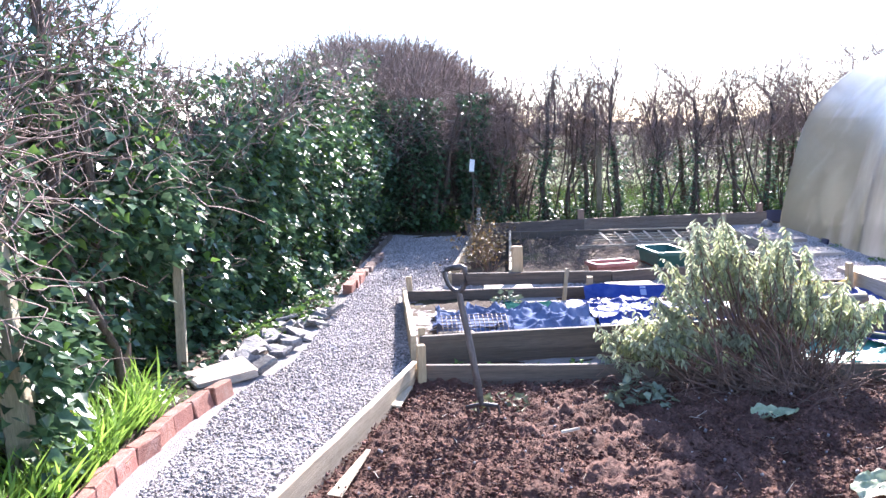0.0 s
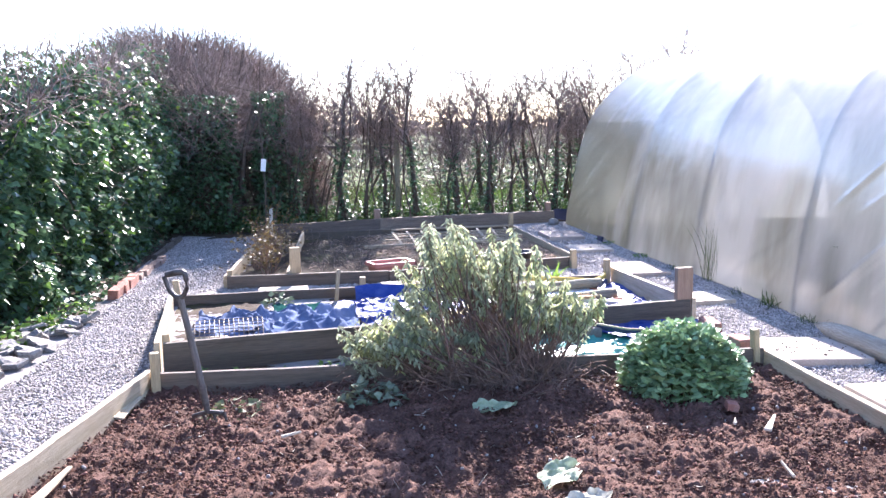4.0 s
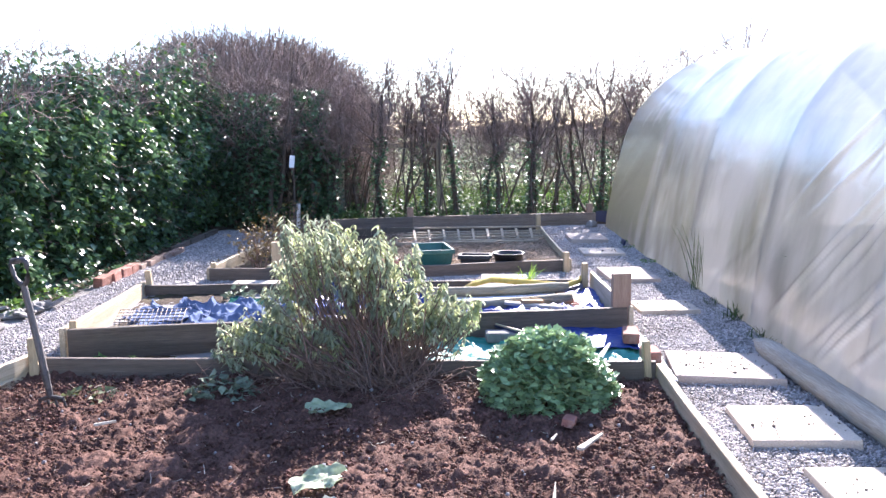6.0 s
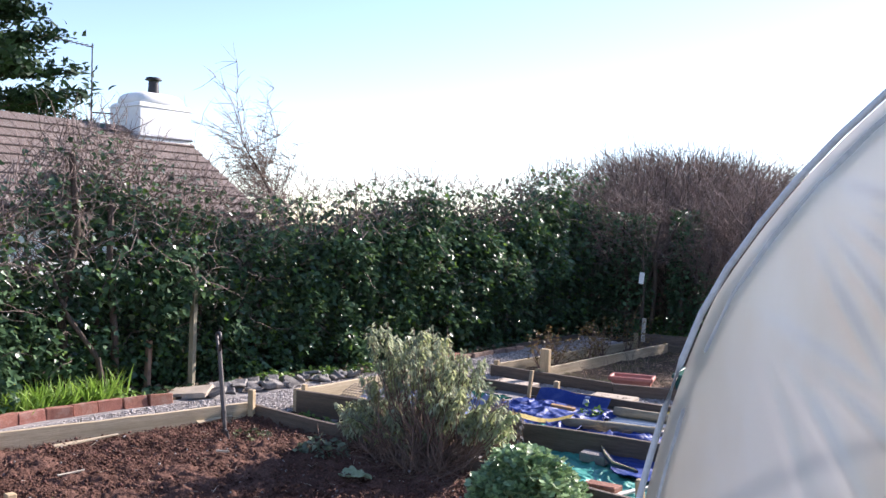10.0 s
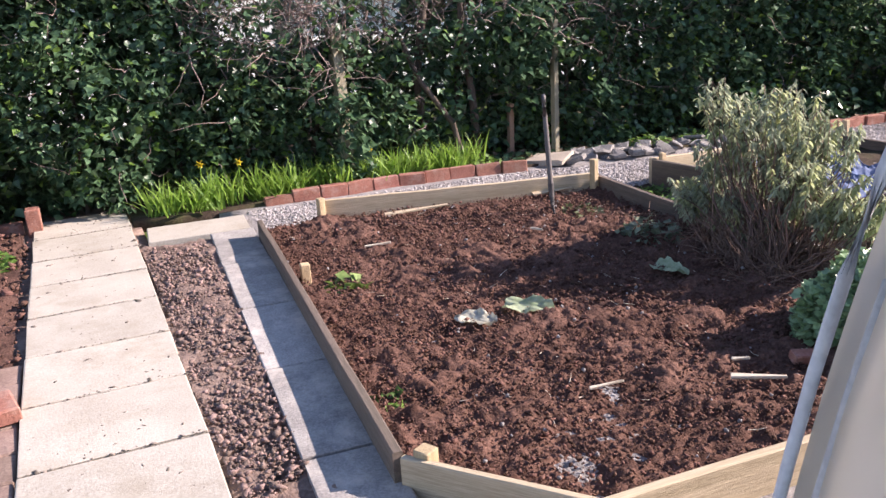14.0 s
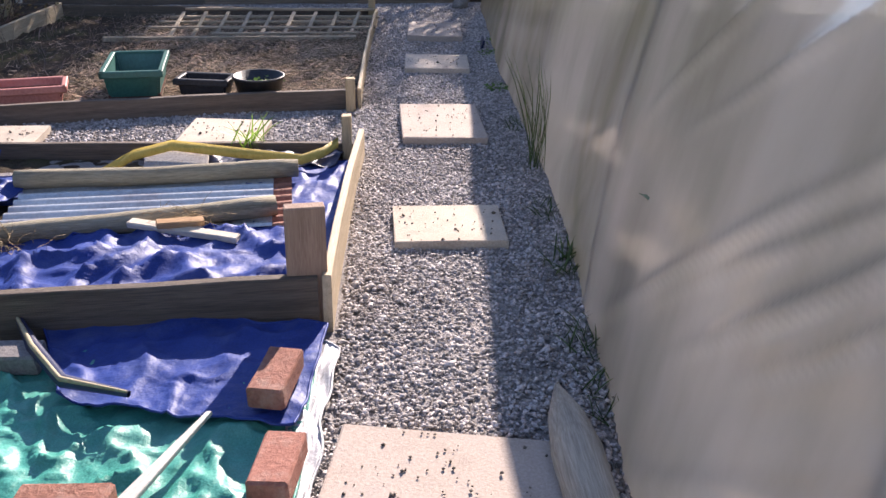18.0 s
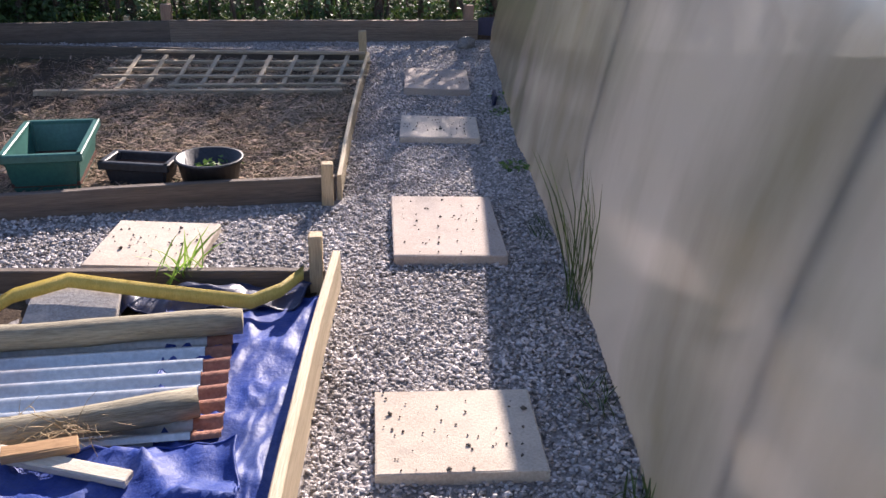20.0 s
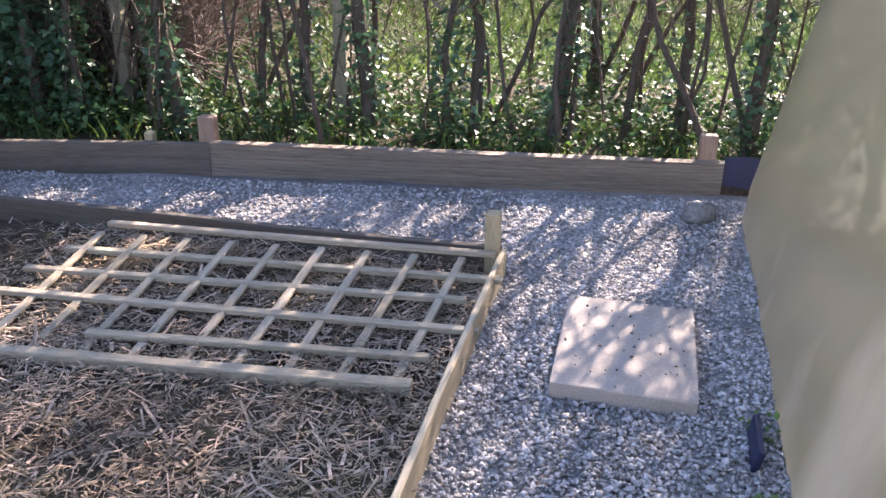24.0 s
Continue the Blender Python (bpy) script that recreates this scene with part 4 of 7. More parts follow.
stuff("scrub_leaves", leaf_cloud(Ps, 0.12, 0.1), M_IVY, None, "dark bramble leaves behind the hedgerow", "scrub")


n = 2600
Pg = np.stack([rng.uniform(-0.5, 6.0, n), 12.1 + rng.uniform(0, 1.3, n), np.full(n, 0.0)], axis=1)
Pg[:, 1] += 0.07 * np.clip(Pg[:, 0], 0, 8)
stuff("verge_grass", scatter([BLADE], frames_from(rand_dirs(n, 0.5, 1.0), rng.uniform(-1, 1, n)), Pg, rng.uniform(0.1, 0.26, n)), M_GRASS, None, "rough grass along the foot of the hedgerow", "grass")


# ---- ivy-clad corner trees with a rounded bare crown ----
def clump(name, label, cx, cy, rx, ry, h, n_ivy, n_twig, ivy_h, seed, n_stem=5):
    t = thing(name, label, "tree", cx, cy, 0, group="corner trees")
    a = rng.uniform(0, 6.28, n_ivy)
    r = np.sqrt(rng.uniform(0.25, 1, n_ivy))
    z = rng.uniform(0, 1, n_ivy) * ivy_h
    bul = 0.8 + 0.3 * np.array([noise.fractal((np.cos(q) * 1.5 + seed, np.sin(q) * 1.5, w * 1.3), 0.6, 2, 3) for q, w in zip(a, z)])
    P = np.stack([np.cos(a) * r * rx * bul, np.sin(a) * r * ry * bul, z], axis=1)
    o = np.stack([np.cos(a), np.sin(a), 0 * a], axis=1) * 0.7
    stuff("ivy", leaf_cloud(P, 0.07, 0.3, o), M_IVY, t, "dark glossy ivy")
    for _ in range(n_stem):
        ln = twig_lines(np.array([[rng.uniform(-0.5, 0.5) * rx, rng.uniform(-0.5, 0.5) * ry, -0.05]]), np.array([[rng.normal(0, 0.15), rng.normal(0, 0.15), 1]]), [h * 0.8], 0.05, 0.12, 7)
        link_mesh("trunk", arr_mesh("trunk", *tubes(ln, 6)), M_BARK, t, smooth=True)
    # domed crown of fine twigs
    d = rand_dirs(n_twig, -0.1, 1.0)
    R0 = rng.uniform(0.6, 1.0, n_twig)[:, None]
    Pc = d * R0 * np.array([rx * 1.05, ry, h - ivy_h * 0.62]) + np.array([0, 0, ivy_h * 0.62])
    Dc = d + rng.normal(0, 0.5, (n_twig, 3)) + np.array([0, 0, 0.25])
    stuff("crown", tubes(twig_lines(Pc, Dc, rng.uniform(0.2, 0.55, n_twig), 0.006, 0.3), 3), M_TWIG, t, "rounded crown of fine bare twigs")
    return t


def thicket(name, label, cx, cy, rx, ry, h, n):
    """Long flat-topped mass of bare thorn: upright twigs over its whole shell, branches inside, ivy low down."""
    t = thing(name, label, "thicket", cx, cy, 0)

    def shell(u, v):
        z = h * np.clip(1 - np.abs(u) ** 3.0, 0, 1) ** 0.5 * np.clip(1 - np.abs(v) ** 5.0, 0, 1) ** 0.45
        return z + 0.16 * np.sin(u * 5 + v * 9) * np.sin(v * 13 + 1)
    u, v = rng.uniform(-1, 1, n), rng.uniform(-1, 1, n)
    v = np.where(rng.uniform(0, 1, n) < 0.45, -1 + 0.5 * rng.uniform(0, 1, n) ** 1.6, v)
    z = np.maximum(shell(u, v) - 0.7 * rng.uniform(0, 1, n) ** 1.3 - 0.3, 0.3)
    P = np.stack([u * rx, v * ry, z], axis=1)
    D = np.stack([u * 0.9, v * 0.5, 0.9 + 0 * u], axis=1) + rng.normal(0, 0.42, (n, 3))
    stuff("twigs", tubes(twig_lines(P, D, rng.uniform(0.25, 0.8, n), 0.0065, 0.3, 3), 3), M_TWIG, t, "shell of fine bare upright twigs")
    m = n // 5
    u, v = rng.uniform(-0.85, 0.85, m), -1 + 1.7 * rng.uniform(0, 1, m) ** 1.4
    P = np.stack([u * rx, v * ry, shell(u, v) * rng.uniform(0.15, 0.7, m)], axis=1)
    stuff("branches", tubes(twig_lines(P, rng.normal(0, 0.45, (m, 3)) + np.array([0, 0, 0.8]), rng.uniform(0.6, 1.3, m), 0.016, 0.2), 3), M_BARK, t, "dark inner branches")
    m = 4200
    u, v = rng.uniform(-1, 1, m), -1 + 0.5 * rng.uniform(0, 1, m)
    P = np.stack([u * rx * 0.95, v * ry, shell(u, v) * rng.uniform(0, 0.62, m)], axis=1)
    stuff("ivy", leaf_cloud(P, 0.085, 0.3), M_IVY, t, "dark glossy ivy low in the thicket")
    return t


thicket("thorn_thicket", "long rounded thicket of bare brown thorn behind the garden's corner", -1.6, 19.5, 2.35, 6.3, 3.35, 14000)
clump("ivy_tree", "dark ivy column beside the far raised bed", 0.0, 12.75, 0.32, 0.3, 2.15, 2400, 260, 2.0, 9, 2)
clump("ivy_tree", "ivy-covered hedge corner with a twiggy top", -0.95, 12.6, 0.65, 0.5, 2.5, 3600, 900, 1.95, 5, 3)

# ivy and litter creeping over the bank in front of the hedge
n = 3600
y = rng.uniform(4.5, 12.2, n)
x = np.interp(y, [4.5, 6.5, 7.5, 12], [-1.95, -1.55, -1.42, -1.4]) - rng.uniform(0, 0.6, n)
Pg = np.stack([x, y, 0.02 + rng.uniform(0, 0.1, n) ** 1.5], axis=1)
stuff("ground_ivy", leaf_cloud(Pg[:2300], 0.06, 0.0), M_IVY, None, "ground ivy creeping over the bank beside the gravel", "ivy")
M_LITTER = mat("dead_leaves", (0.1, 0.065, 0.04), (0.27, 0.19, 0.12), 0.8, 6, 40, 0.0, island=0.4)
stuff("leaf_litter", leaf_cloud(Pg[2300:], 0.05, 0.0), M_LITTER, None, "dead brown leaves on the bank", "leaf litter")

# ---- neighbour's cottage behind the hedge ----
M_TILE = mat("lichened_roof_tile", (0.085, 0.062, 0.055), (0.18, 0.13, 0.115), 0.9, 5, 35, 0.35, piece=0.06, stain=(0.5, 0.47, 0.42), stain_amount=0.45, stain_scale=26)
M_RENDER = mat("white_render", (0.72, 0.72, 0.70), (0.85, 0.85, 0.83), 0.85, 3, 50, 0.25, stain=(0.45, 0.43, 0.38), stain_amount=0.25)
M_GLASS = bpy.data.materials.new("window_glass")
M_GLASS.use_nodes = True
gb = M_GLASS.node_tree.nodes["Principled BSDF"]
gb.inputs["Base Color"].default_value = (0.05, 0.07, 0.1, 1)
gb.inputs["Roughness"].default_value = 0.05
M_GALV0 = mat("grey_lead", (0.25, 0.26, 0.28), (0.4, 0.41, 0.43), 0.6, 6, 50, 0.2)
M_FRAME = mat("dark_grey_frame", (0.05, 0.055, 0.06), (0.09, 0.095, 0.1), 0.5, 8, 60, 0.1)


def roof_tiles(parent, y0, y1, foot, ridge, pitch_rows, tile_w):
    """Courses of flat interlocking tiles between two heights; foot and ridge are (x, z)."""
    fx, fz = foot
    rx, rz = ridge
    L = math.hypot(rx - fx, rz - fz)
    rows = int(L / pitch_rows)
    ang = math.degrees(math.atan2(rz - fz, -(rx - fx)))
    bm = bmesh.new()
    bmesh.ops.create_cube(bm, size=1)
    for v in bm.verts:
        v.co = Vector((v.co.x * (pitch_rows + 0.05), v.co.y * (tile_w - 0.006), v.co.z * 0.035))
    bmesh.ops.bevel(bm, geom=bm.edges[:], offset=0.004, segments=1, affect="EDGES")
    me = bpy.data.meshes.new("tile")
    bm.to_mesh(me)
    bm.free()
    me.materials.append(M_TILE)
    for r in range(rows):
        t = (r + 0.5) / rows
        x, z = fx + (rx - fx) * t, fz + (rz - fz) * t
        off = (r % 2) * tile_w / 2
        for y in np.arange(y0 - off, y1 - tile_w * 0.15, tile_w):
            # tiles at the verges are cut to its line
            y, end = max(y, y0), min(y + tile_w, y1)
            ob = new("tile", me)
            ob.parent = parent
            ob.matrix_basis = Matrix.LocRotScale((x, (y + end) / 2, z + 0.03), Euler((0, radians(ang - 6.5 + random.uniform(-0.5, 0.5)), 0)), (1, (end - y) / tile_w, 1))
    return rows


def prism(name, pts_xz, y0, y1, material, parent, label=""):
    bm = bmesh.new()
    a = [bm.verts.new((x, y0, z)) for x, z in pts_xz]
    b = [bm.verts.new((x, y1, z)) for x, z in pts_xz]
    bm.faces.new(a)
    bm.faces.new(b[::-1])
    for i in range(len(a)):
        j = (i + 1) % len(a)
        bm.faces.new((a[i], b[i], b[j], a[j]))
    bmesh.ops.recalc_face_normals(bm, faces=bm.faces[:])
    return part(name, bm, material, parent, label)


house = thing("cottage", "white rendered cottage with lichened brown tiled roofs and a round-topped chimney", "house")
# low wing
prism("wall", [(-8.3, -0.1), (-8.3, 1.75), (-13.0, 1.75), (-13.0, -0.1)], 4.6, 11.0, M_RENDER, house, "white rendered wall")
low_roof = prism("roof", [(-7.95, 1.72), (-10.6, 3.4), (-13.25, 1.72), (-13.25, 1.6), (-7.95, 1.6)], 4.5, 11.2, M_TILE, house, "low brown tiled roof")
roof_tiles(low_roof, 4.55, 11.28, (-7.93, 1.76), (-10.6, 3.45), 0.31, 0.33)
# tall wing
prism("wall", [(-7.9, -0.1), (-7.9, 2.0), (-14.0, 2.0), (-14.0, -0.1)], -3.5, 4.0, M_RENDER, house, "white rendered wall")
high_roof = prism("roof", [(-7.55, 1.98), (-10.95, 5.6), (-14.4, 1.98), (-14.4, 1.85), (-7.55, 1.85)], -3.7, 4.15, M_TILE, house, "steep brown tiled roof")
roof_tiles(high_roof, -0.6, 4.3, (-7.53, 2.02), (-10.95, 5.65), 0.31, 0.33)
# roof window
rw = part("roof_window", box_bm(1.0, 0.76, 0.1, 0.01), M_FRAME, high_roof, "dark-framed roof window")
part("pane", box_bm(0.82, 0.6, 0.012, 0.002), M_GLASS, rw, "reflecting glass", pose(0, 0, 0.1))
part("flashing", box_bm(0.2, 0.84, 0.02, 0.004), M_GALV0, rw, "grey lead flashing", pose(0.6, 0, 0.02))
sl = math.degrees(math.atan2(5.6 - 1.98, 3.4))
rw.matrix_basis = Matrix.Translation((-9.28, 3.08, 3.84)) @ Euler((0, radians(sl), 0)).to_matrix().to_4x4()
# chimney
bm = box_bm(1.0, 1.25, 1.0, 0.05, 0, 0.012, 2)
chim = part("chimney", bm, M_RENDER, house, "white rendered chimney with a rounded top", pose(-10.6, 10.6, 2.95), True)
bm = bmesh.new()
bmesh.ops.create_uvsphere(bm, u_segments=20, v_segments=12, radius=0.56)
for v in bm.verts:
    q = [math.copysign(abs(c / 0.56) ** 0.55, c) * 0.5 for c in v.co]
    v.co = Vector((q[0] * 0.98, q[1] * 1.22, max(0, q[2]) * 0.62))
part("rounded_top", bm, M_RENDER, chim, "", pose(0, 0, 0.94), True)
part("ledge", box_bm(1.04, 1.29, 0.03, 0.012), M_RENDER, chim, "", pose(0, 0, 0.9))
part("flashing", box_bm(1.08, 1.33, 0.07, 0.03, 0, 0.01), M_GALV0, chim, "dark lead flashing at the chimney foot", pose(0, 0, 0.3))
bm = bmesh.new()
bmesh.ops.create_cone(bm, cap_ends=True, segments=16, radius1=0.12, radius2=0.1, depth=0.3)
part("pot", bm, M_IRON, chim, "black chimney pot", pose(0, 0.05, 1.36))
bm = bmesh.new()
bmesh.ops.create_cone(bm, cap_ends=True, segments=16, radius1=0.17, radius2=0.14, depth=0.05)
part("cowl", bm, M_IRON, chim, "", pose(0, 0.05, 1.56))
# aerial on a pole, satellite dish
aer = thing("tv_aerial", "thin television aerial on a pole beside the chimney", "aerial", -10.9, 9.45, 3.3)
link_mesh("pole", arr_mesh("pole", *tubes([(np.array([[0, 0, -0.1], [0, 0, 1.75]]), np.array([0.016, 0.014]))], 6)), M_IRON, aer)
link_mesh("boom", arr_mesh("boom", *tubes([(np.array([[0, 0.02, 1.68], [0.1, -0.85, 1.7]]), np.array([0.012, 0.01]))], 5)), M_IRON, aer)
for k in range(7):
    f = 0.12 * k + 0.05
    link_mesh("element", arr_mesh("element", *tubes([(np.array([[0.012 * k - 0.12, -f, 1.69], [0.012 * k + 0.12, -f, 1.69]]), np.array([0.006, 0.006]))], 4)), M_IRON, aer)
for z in (0.15, 0.4):
    link_mesh("bracket", arr_mesh("bracket", *tubes([(np.array([[0, 0, z], [0.2, 0.35, z]]), np.array([0.015, 0.015]))], 5)), M_IRON, aer)

# ---- stepping slabs ----
M_CRUMB = mat("dark_crumbs", (0.09, 0.072, 0.058), (0.24, 0.2, 0.165), 0.9, 20, 80, 0.0, island=0.4)


def slab(x, y, lx, ly, rz, top, material, label, crumbs=46, th=0.06):
    ob = part("stepping_slab", slab_bm(lx, ly, th), material, None, "", pose(x, y, top - th, random.uniform(-0.6, 0.6), random.uniform(-0.6, 0.6), rz))
    tagged(ob, label, "paving slab", "stepping slabs")
    n = crumbs
    P = np.stack([rng.uniform(-0.46, 0.46, n) * lx, rng.normal(0, 0.24, n).clip(-0.46, 0.46) * ly, np.full(n, top + 0.004)], axis=1)
    c, s = math.cos(radians(rz)), math.sin(radians(rz))
    P = np.stack([x + P[:, 0] * c - P[:, 1] * s, y + P[:, 0] * s + P[:, 1] * c, P[:, 2]], axis=1)
    return P


CR = []
for args in ((3.49, 2.8, 0.46, 0.44, -3, 0.045, M_SLAB), (3.44, 3.57, 0.48, 0.5, -5, 0.045, M_SLAB), (3.45, 4.56, 0.6, 0.56, -9, 0.05, M_SLABPINK), (3.57, 6.28, 0.46, 0.39, 1, 0.04, M_SLAB),
             (3.62, 7.75, 0.46, 0.66, 1, 0.05, M_SLABPINK), (3.67, 9.26, 0.46, 0.45, -2, 0.045, M_SLAB), (3.71, 10.44, 0.455, 0.63, -2, 0.055, M_SLABPINK),
             (2.43, 7.55, 0.43, 0.44, -4, 0.045, M_SLAB), (1.27, 7.46, 0.43, 0.36, 3, 0.045, M_SLAB), (0.15, 7.43, 0.44, 0.4, -2, 0.045, M_SLAB)):
    CR.append(slab(*args, crumbs=96 if args[1] == 4.56 else 46, label="worn buff concrete stepping slab set in gravel, scattered with crumbs"))
CR = np.concatenate(CR)
stuff("crumbs", scatter(STONES, frames_from(rand_dirs(len(CR), -0.2, 0.2)), CR, 0.0068 * rng.lognormal(0, 0.4, len(CR))), M_CRUMB, None, "dark soil crumbs scattered over the slabs", "crumbs")

# ---- paved path and edging ----
paved = thing("pavement", "path of cream concrete slabs with dark joints", "path", kind="structure")
for k, x in enumerate(np.arange(-2.35, 5.4, 0.575)):
    part("slab", slab_bm(0.553, 0.65, 0.06), M_PATH, paved, "", pose(x + 0.29, 1.05 - 0.004 * k, -0.028, random.uniform(-0.5, 0.5), random.uniform(-0.5, 0.5), random.uniform(-0.8, 0.8)))
edging = thing("pavement", "grey concrete edging slabs along the raised bed", "path", kind="structure")
part("slab", slab_bm(0.4, 0.68, 0.06), M_PATH, edging, "cream concrete slab", pose(-1.40, 1.79, -0.03, 0, 0.4, -4))
ex = [-1.17, -0.39, 0.45, 1.26, 2.07, 2.5]
for a, b in zip(ex, ex[1:]):
    mx = (a + b) / 2
    yy = 1.925 - 0.071 * (mx + 0.39)
    part("slab", slab_bm(b - a - 0.016, 0.29, 0.06), M_SLABGREY, edging, "", pose(mx, yy, -0.03, random.uniform(-0.5, 0.5), random.uniform(-0.5, 0.5), -4.2))
clods([(-1.1, 1.4), (2.3, 1.36), (2.1, 1.62), (-1.0, 1.78)], 7500, 0.0125, 0.016, mat("dry_clods", (0.11, 0.072, 0.062), (0.29, 0.2, 0.17), 0.95, 20, 90, 0.4, island=0.4), "dry crumbly soil between the paving and the edging")
soil_mesh("strip_of_soil", [(-1.15, 1.37), (2.75, 1.33), (2.6, 1.6), (2.3, 1.66), (-0.4, 1.8), (-1.15, 1.86)], 0.004, 0.026, 6, 0.025, M_DRYSOIL, "dry pinkish soil between the paving and the edging")
Pc = np.stack([rng.uniform(-2.3, 4.8, 520), 1.05 + rng.normal(0, 0.19, 520).clip(-0.31, 0.31), np.full(520, 0.034)], axis=1)
stuff("crumbs", scatter(STONES, frames_from(rand_dirs(520, -0.2, 0.2)), Pc - np.array([0, 0, 0.003]), 0.009 * rng.lognormal(0, 0.55, 520)[:, None] * np.array([[0.8, 1.5, 0.4]])), M_CRUMB, None, "soil crumbs and dead leaf bits on the cream paving", "crumbs")
Pj = np.concatenate([np.stack([x + rng.normal(0, 0.014, 60), 1.05 + rng.uniform(-0.33, 0.33, 60), np.full(60, 0.03)], axis=1) for x in np.arange(-2.35, 5.4, 0.575)])
stuff("joint_litter", scatter(STONES, frames_from(rand_dirs(len(Pj), -0.2, 0.2)), Pj, 0.012 * rng.lognormal(0, 0.5, len(Pj))[:, None] * np.array([[0.7, 0.9, 0.25]])), M_CRUMB, None, "dark litter and moss gathered in the paving joints", "litter")
LBED = [(-2.2, -1.2), (0.55, -1.2), (0.55, 0.69), (-2.2, 0.69)]
soil_mesh("side_soil", LBED, 0.0, 0.022, 6, 0.035, M_SOIL, "dark dug soil beside the paved path")
clods(LBED, 2200, 0.02, 0.02, M_CLOD, "clods of dark soil beside the paved path")
bpav = thing("pavement", "worn red brick paving beside the path", "paving", kind="structure")


def brick(parent, x, y, z, rz=0, rx=0, ry=0, material=None, name="brick", size=(0.215, 0.1025, 0.065)):
    ob = part(name, box_bm(*size, 0.006, 0, 0.0025, 1), material or M_BRICK, parent, "", pose(x, y, z, rx, ry, rz))
    return ob


M_BRICKOLD = mat("worn_muddy_brick", (0.2, 0.125, 0.1), (0.33, 0.23, 0.185), 0.9, 7, 70, 0.4, piece=0.15, stain=(0.2, 0.14, 0.1), stain_amount=0.5)
for i in range(8):
    for j in range(10):
        brick(bpav, 0.66 + 0.225 * i + (j % 2) * 0.11, 0.64 - 0.11 * j, -0.045 + random.uniform(-0.004, 0.004), random.uniform(-1.5, 1.5), 0, 0, M_BRICKOLD)

# ---- brick edging beside the hedge ----
row1 = thing("brick_edging", "single row of red bricks on edge along the gravel path", "brick edging", group="brick edgings")
for k, (x, y) in enumerate(zip(np.interp(np.linspace(2.48, 4.46, 10), [2.48, 3.35, 4.0, 4.5], [-1.83, -1.80, -1.75, -1.64]), np.linspace(2.48, 4.46, 10))):
    rz = 90 - (2 if k < 5 else 6 if k < 7 else 12)
    brick(row1, x - 0.03, y, -0.03 if k else -0.06, rz + random.uniform(-4, 4), random.uniform(-4, 4) - (10 if k > 5 else 0), random.uniform(-2, 2), size=(0.215, 0.07, 0.125))
row2 = thing("brick_edging", "row of red bricks along the far gravel path", "brick edging", group="brick edgings")
for k, y in enumerate(np.arange(7.7, 10.0, 0.235)):
    brick(row2, -1.32 + 0.012 * k + random.uniform(-0.015, 0.015), y, -0.02 - (0.035 if k > 3 else 0), 90 + random.uniform(-5, 5), random.uniform(-6, 6), random.uniform(-4, 4), M_BRICK if k < 4 else M_BRICKOLD, size=(0.22, 0.09, 0.11))
for k, y in enumerate((10.15, 10.75, 11.35)):
    board("board", (-1.3 + 0.03 * k, y - 0.27), (-1.27 + 0.03 * k, y + 0.27), 0.07, 0.05, M_WOODGREY, row2, label="short grey timber")
row3 = thing("brick_edging", "bricks and a block edging the dug soil", "brick edging", group="brick edgings")
for k in range(3):
    brick(row3, -2.22, 0.55 - 0.24 * k, -0.02, 90 + random.uniform(-4, 4), 0, 0, size=(0.215, 0.1, 0.1))
brick(row3, -2.12, 0.74, -0.02, 88, 4, 0, size=(0.1, 0.1, 0.215))
loose = brick(None, 1.1, 0.64, 0.02, 12, 0, 0, name="loose_brick")
tagged(loose, "loose weathered red brick beside the paving", "brick", "loose bricks")
blk = part("concrete_block", box_bm(0.44, 0.12, 0.2, 0.008, 0, 0.004, 1), M_SLABGREY, None, "", pose(-2.05, -0.05, 0.0, 0, 0, 86))
tagged(blk, "pale grey concrete block on the soil", "block")

# ---- rubble edging ----
rub = thing("rubble_edging", "jumble of flat grey stones edging the gravel path", "stones")
part("flagstone", box_bm(0.38, 0.27, 0.045, 0.01, 0, 0.012, 1), M_SLAB, rub, "broken pale flagstone", pose(-1.78, 4.86, 0.02, 6, -6, 32))
rs = random.Random(5)
for k in range(34):
    t = (k + rs.uniform(0, 1)) / 34
    y = 4.95 + t * 1.75
    x = -1.62 + 0.16 * t + rs.uniform(-0.2, 0.12)
    # a flat split stone: uneven outline, chamfered upper edge
    sx, sy, sz = rs.uniform(0.07, 0.17), rs.uniform(0.05, 0.12), rs.uniform(0.009, 0.026)
    m_ = rs.randint(5, 8)
    bm = bmesh.new()
    rings = []
    for zz, shrink in ((-sz, 0.95), (sz * 0.4, 1.0), (sz, 0.86)):
        ring = []
        for j in range(m_):
            a = 2 * math.pi * (j + 0.3 * math.sin(k * 3.1 + j * 5.7)) / m_
            r_ = (0.85 + 0.2 * math.sin(k * 1.9 + j * 2.6)) * shrink
            ring.append(bm.verts.new((math.cos(a) * r_ * sx, math.sin(a) * r_ * sy, zz + 0.006 * math.sin(j * 4.1 + k))))
        rings.append(ring)
    for lo_, up_ in zip(rings, rings[1:]):
        for j in range(m_):
            bm.faces.new((lo_[j], lo_[(j + 1) % m_], up_[(j + 1) % m_], up_[j]))
    bm.faces.new(rings[2])
    bm.faces.new(rings[0][::-1])
    part("stone", bm, M_SLATE, rub, "", pose(x, y, 0.025 + rs.uniform(0, 0.03), rs.uniform(-30, 30), rs.uniform(-30, 30), rs.uniform(0, 180)))

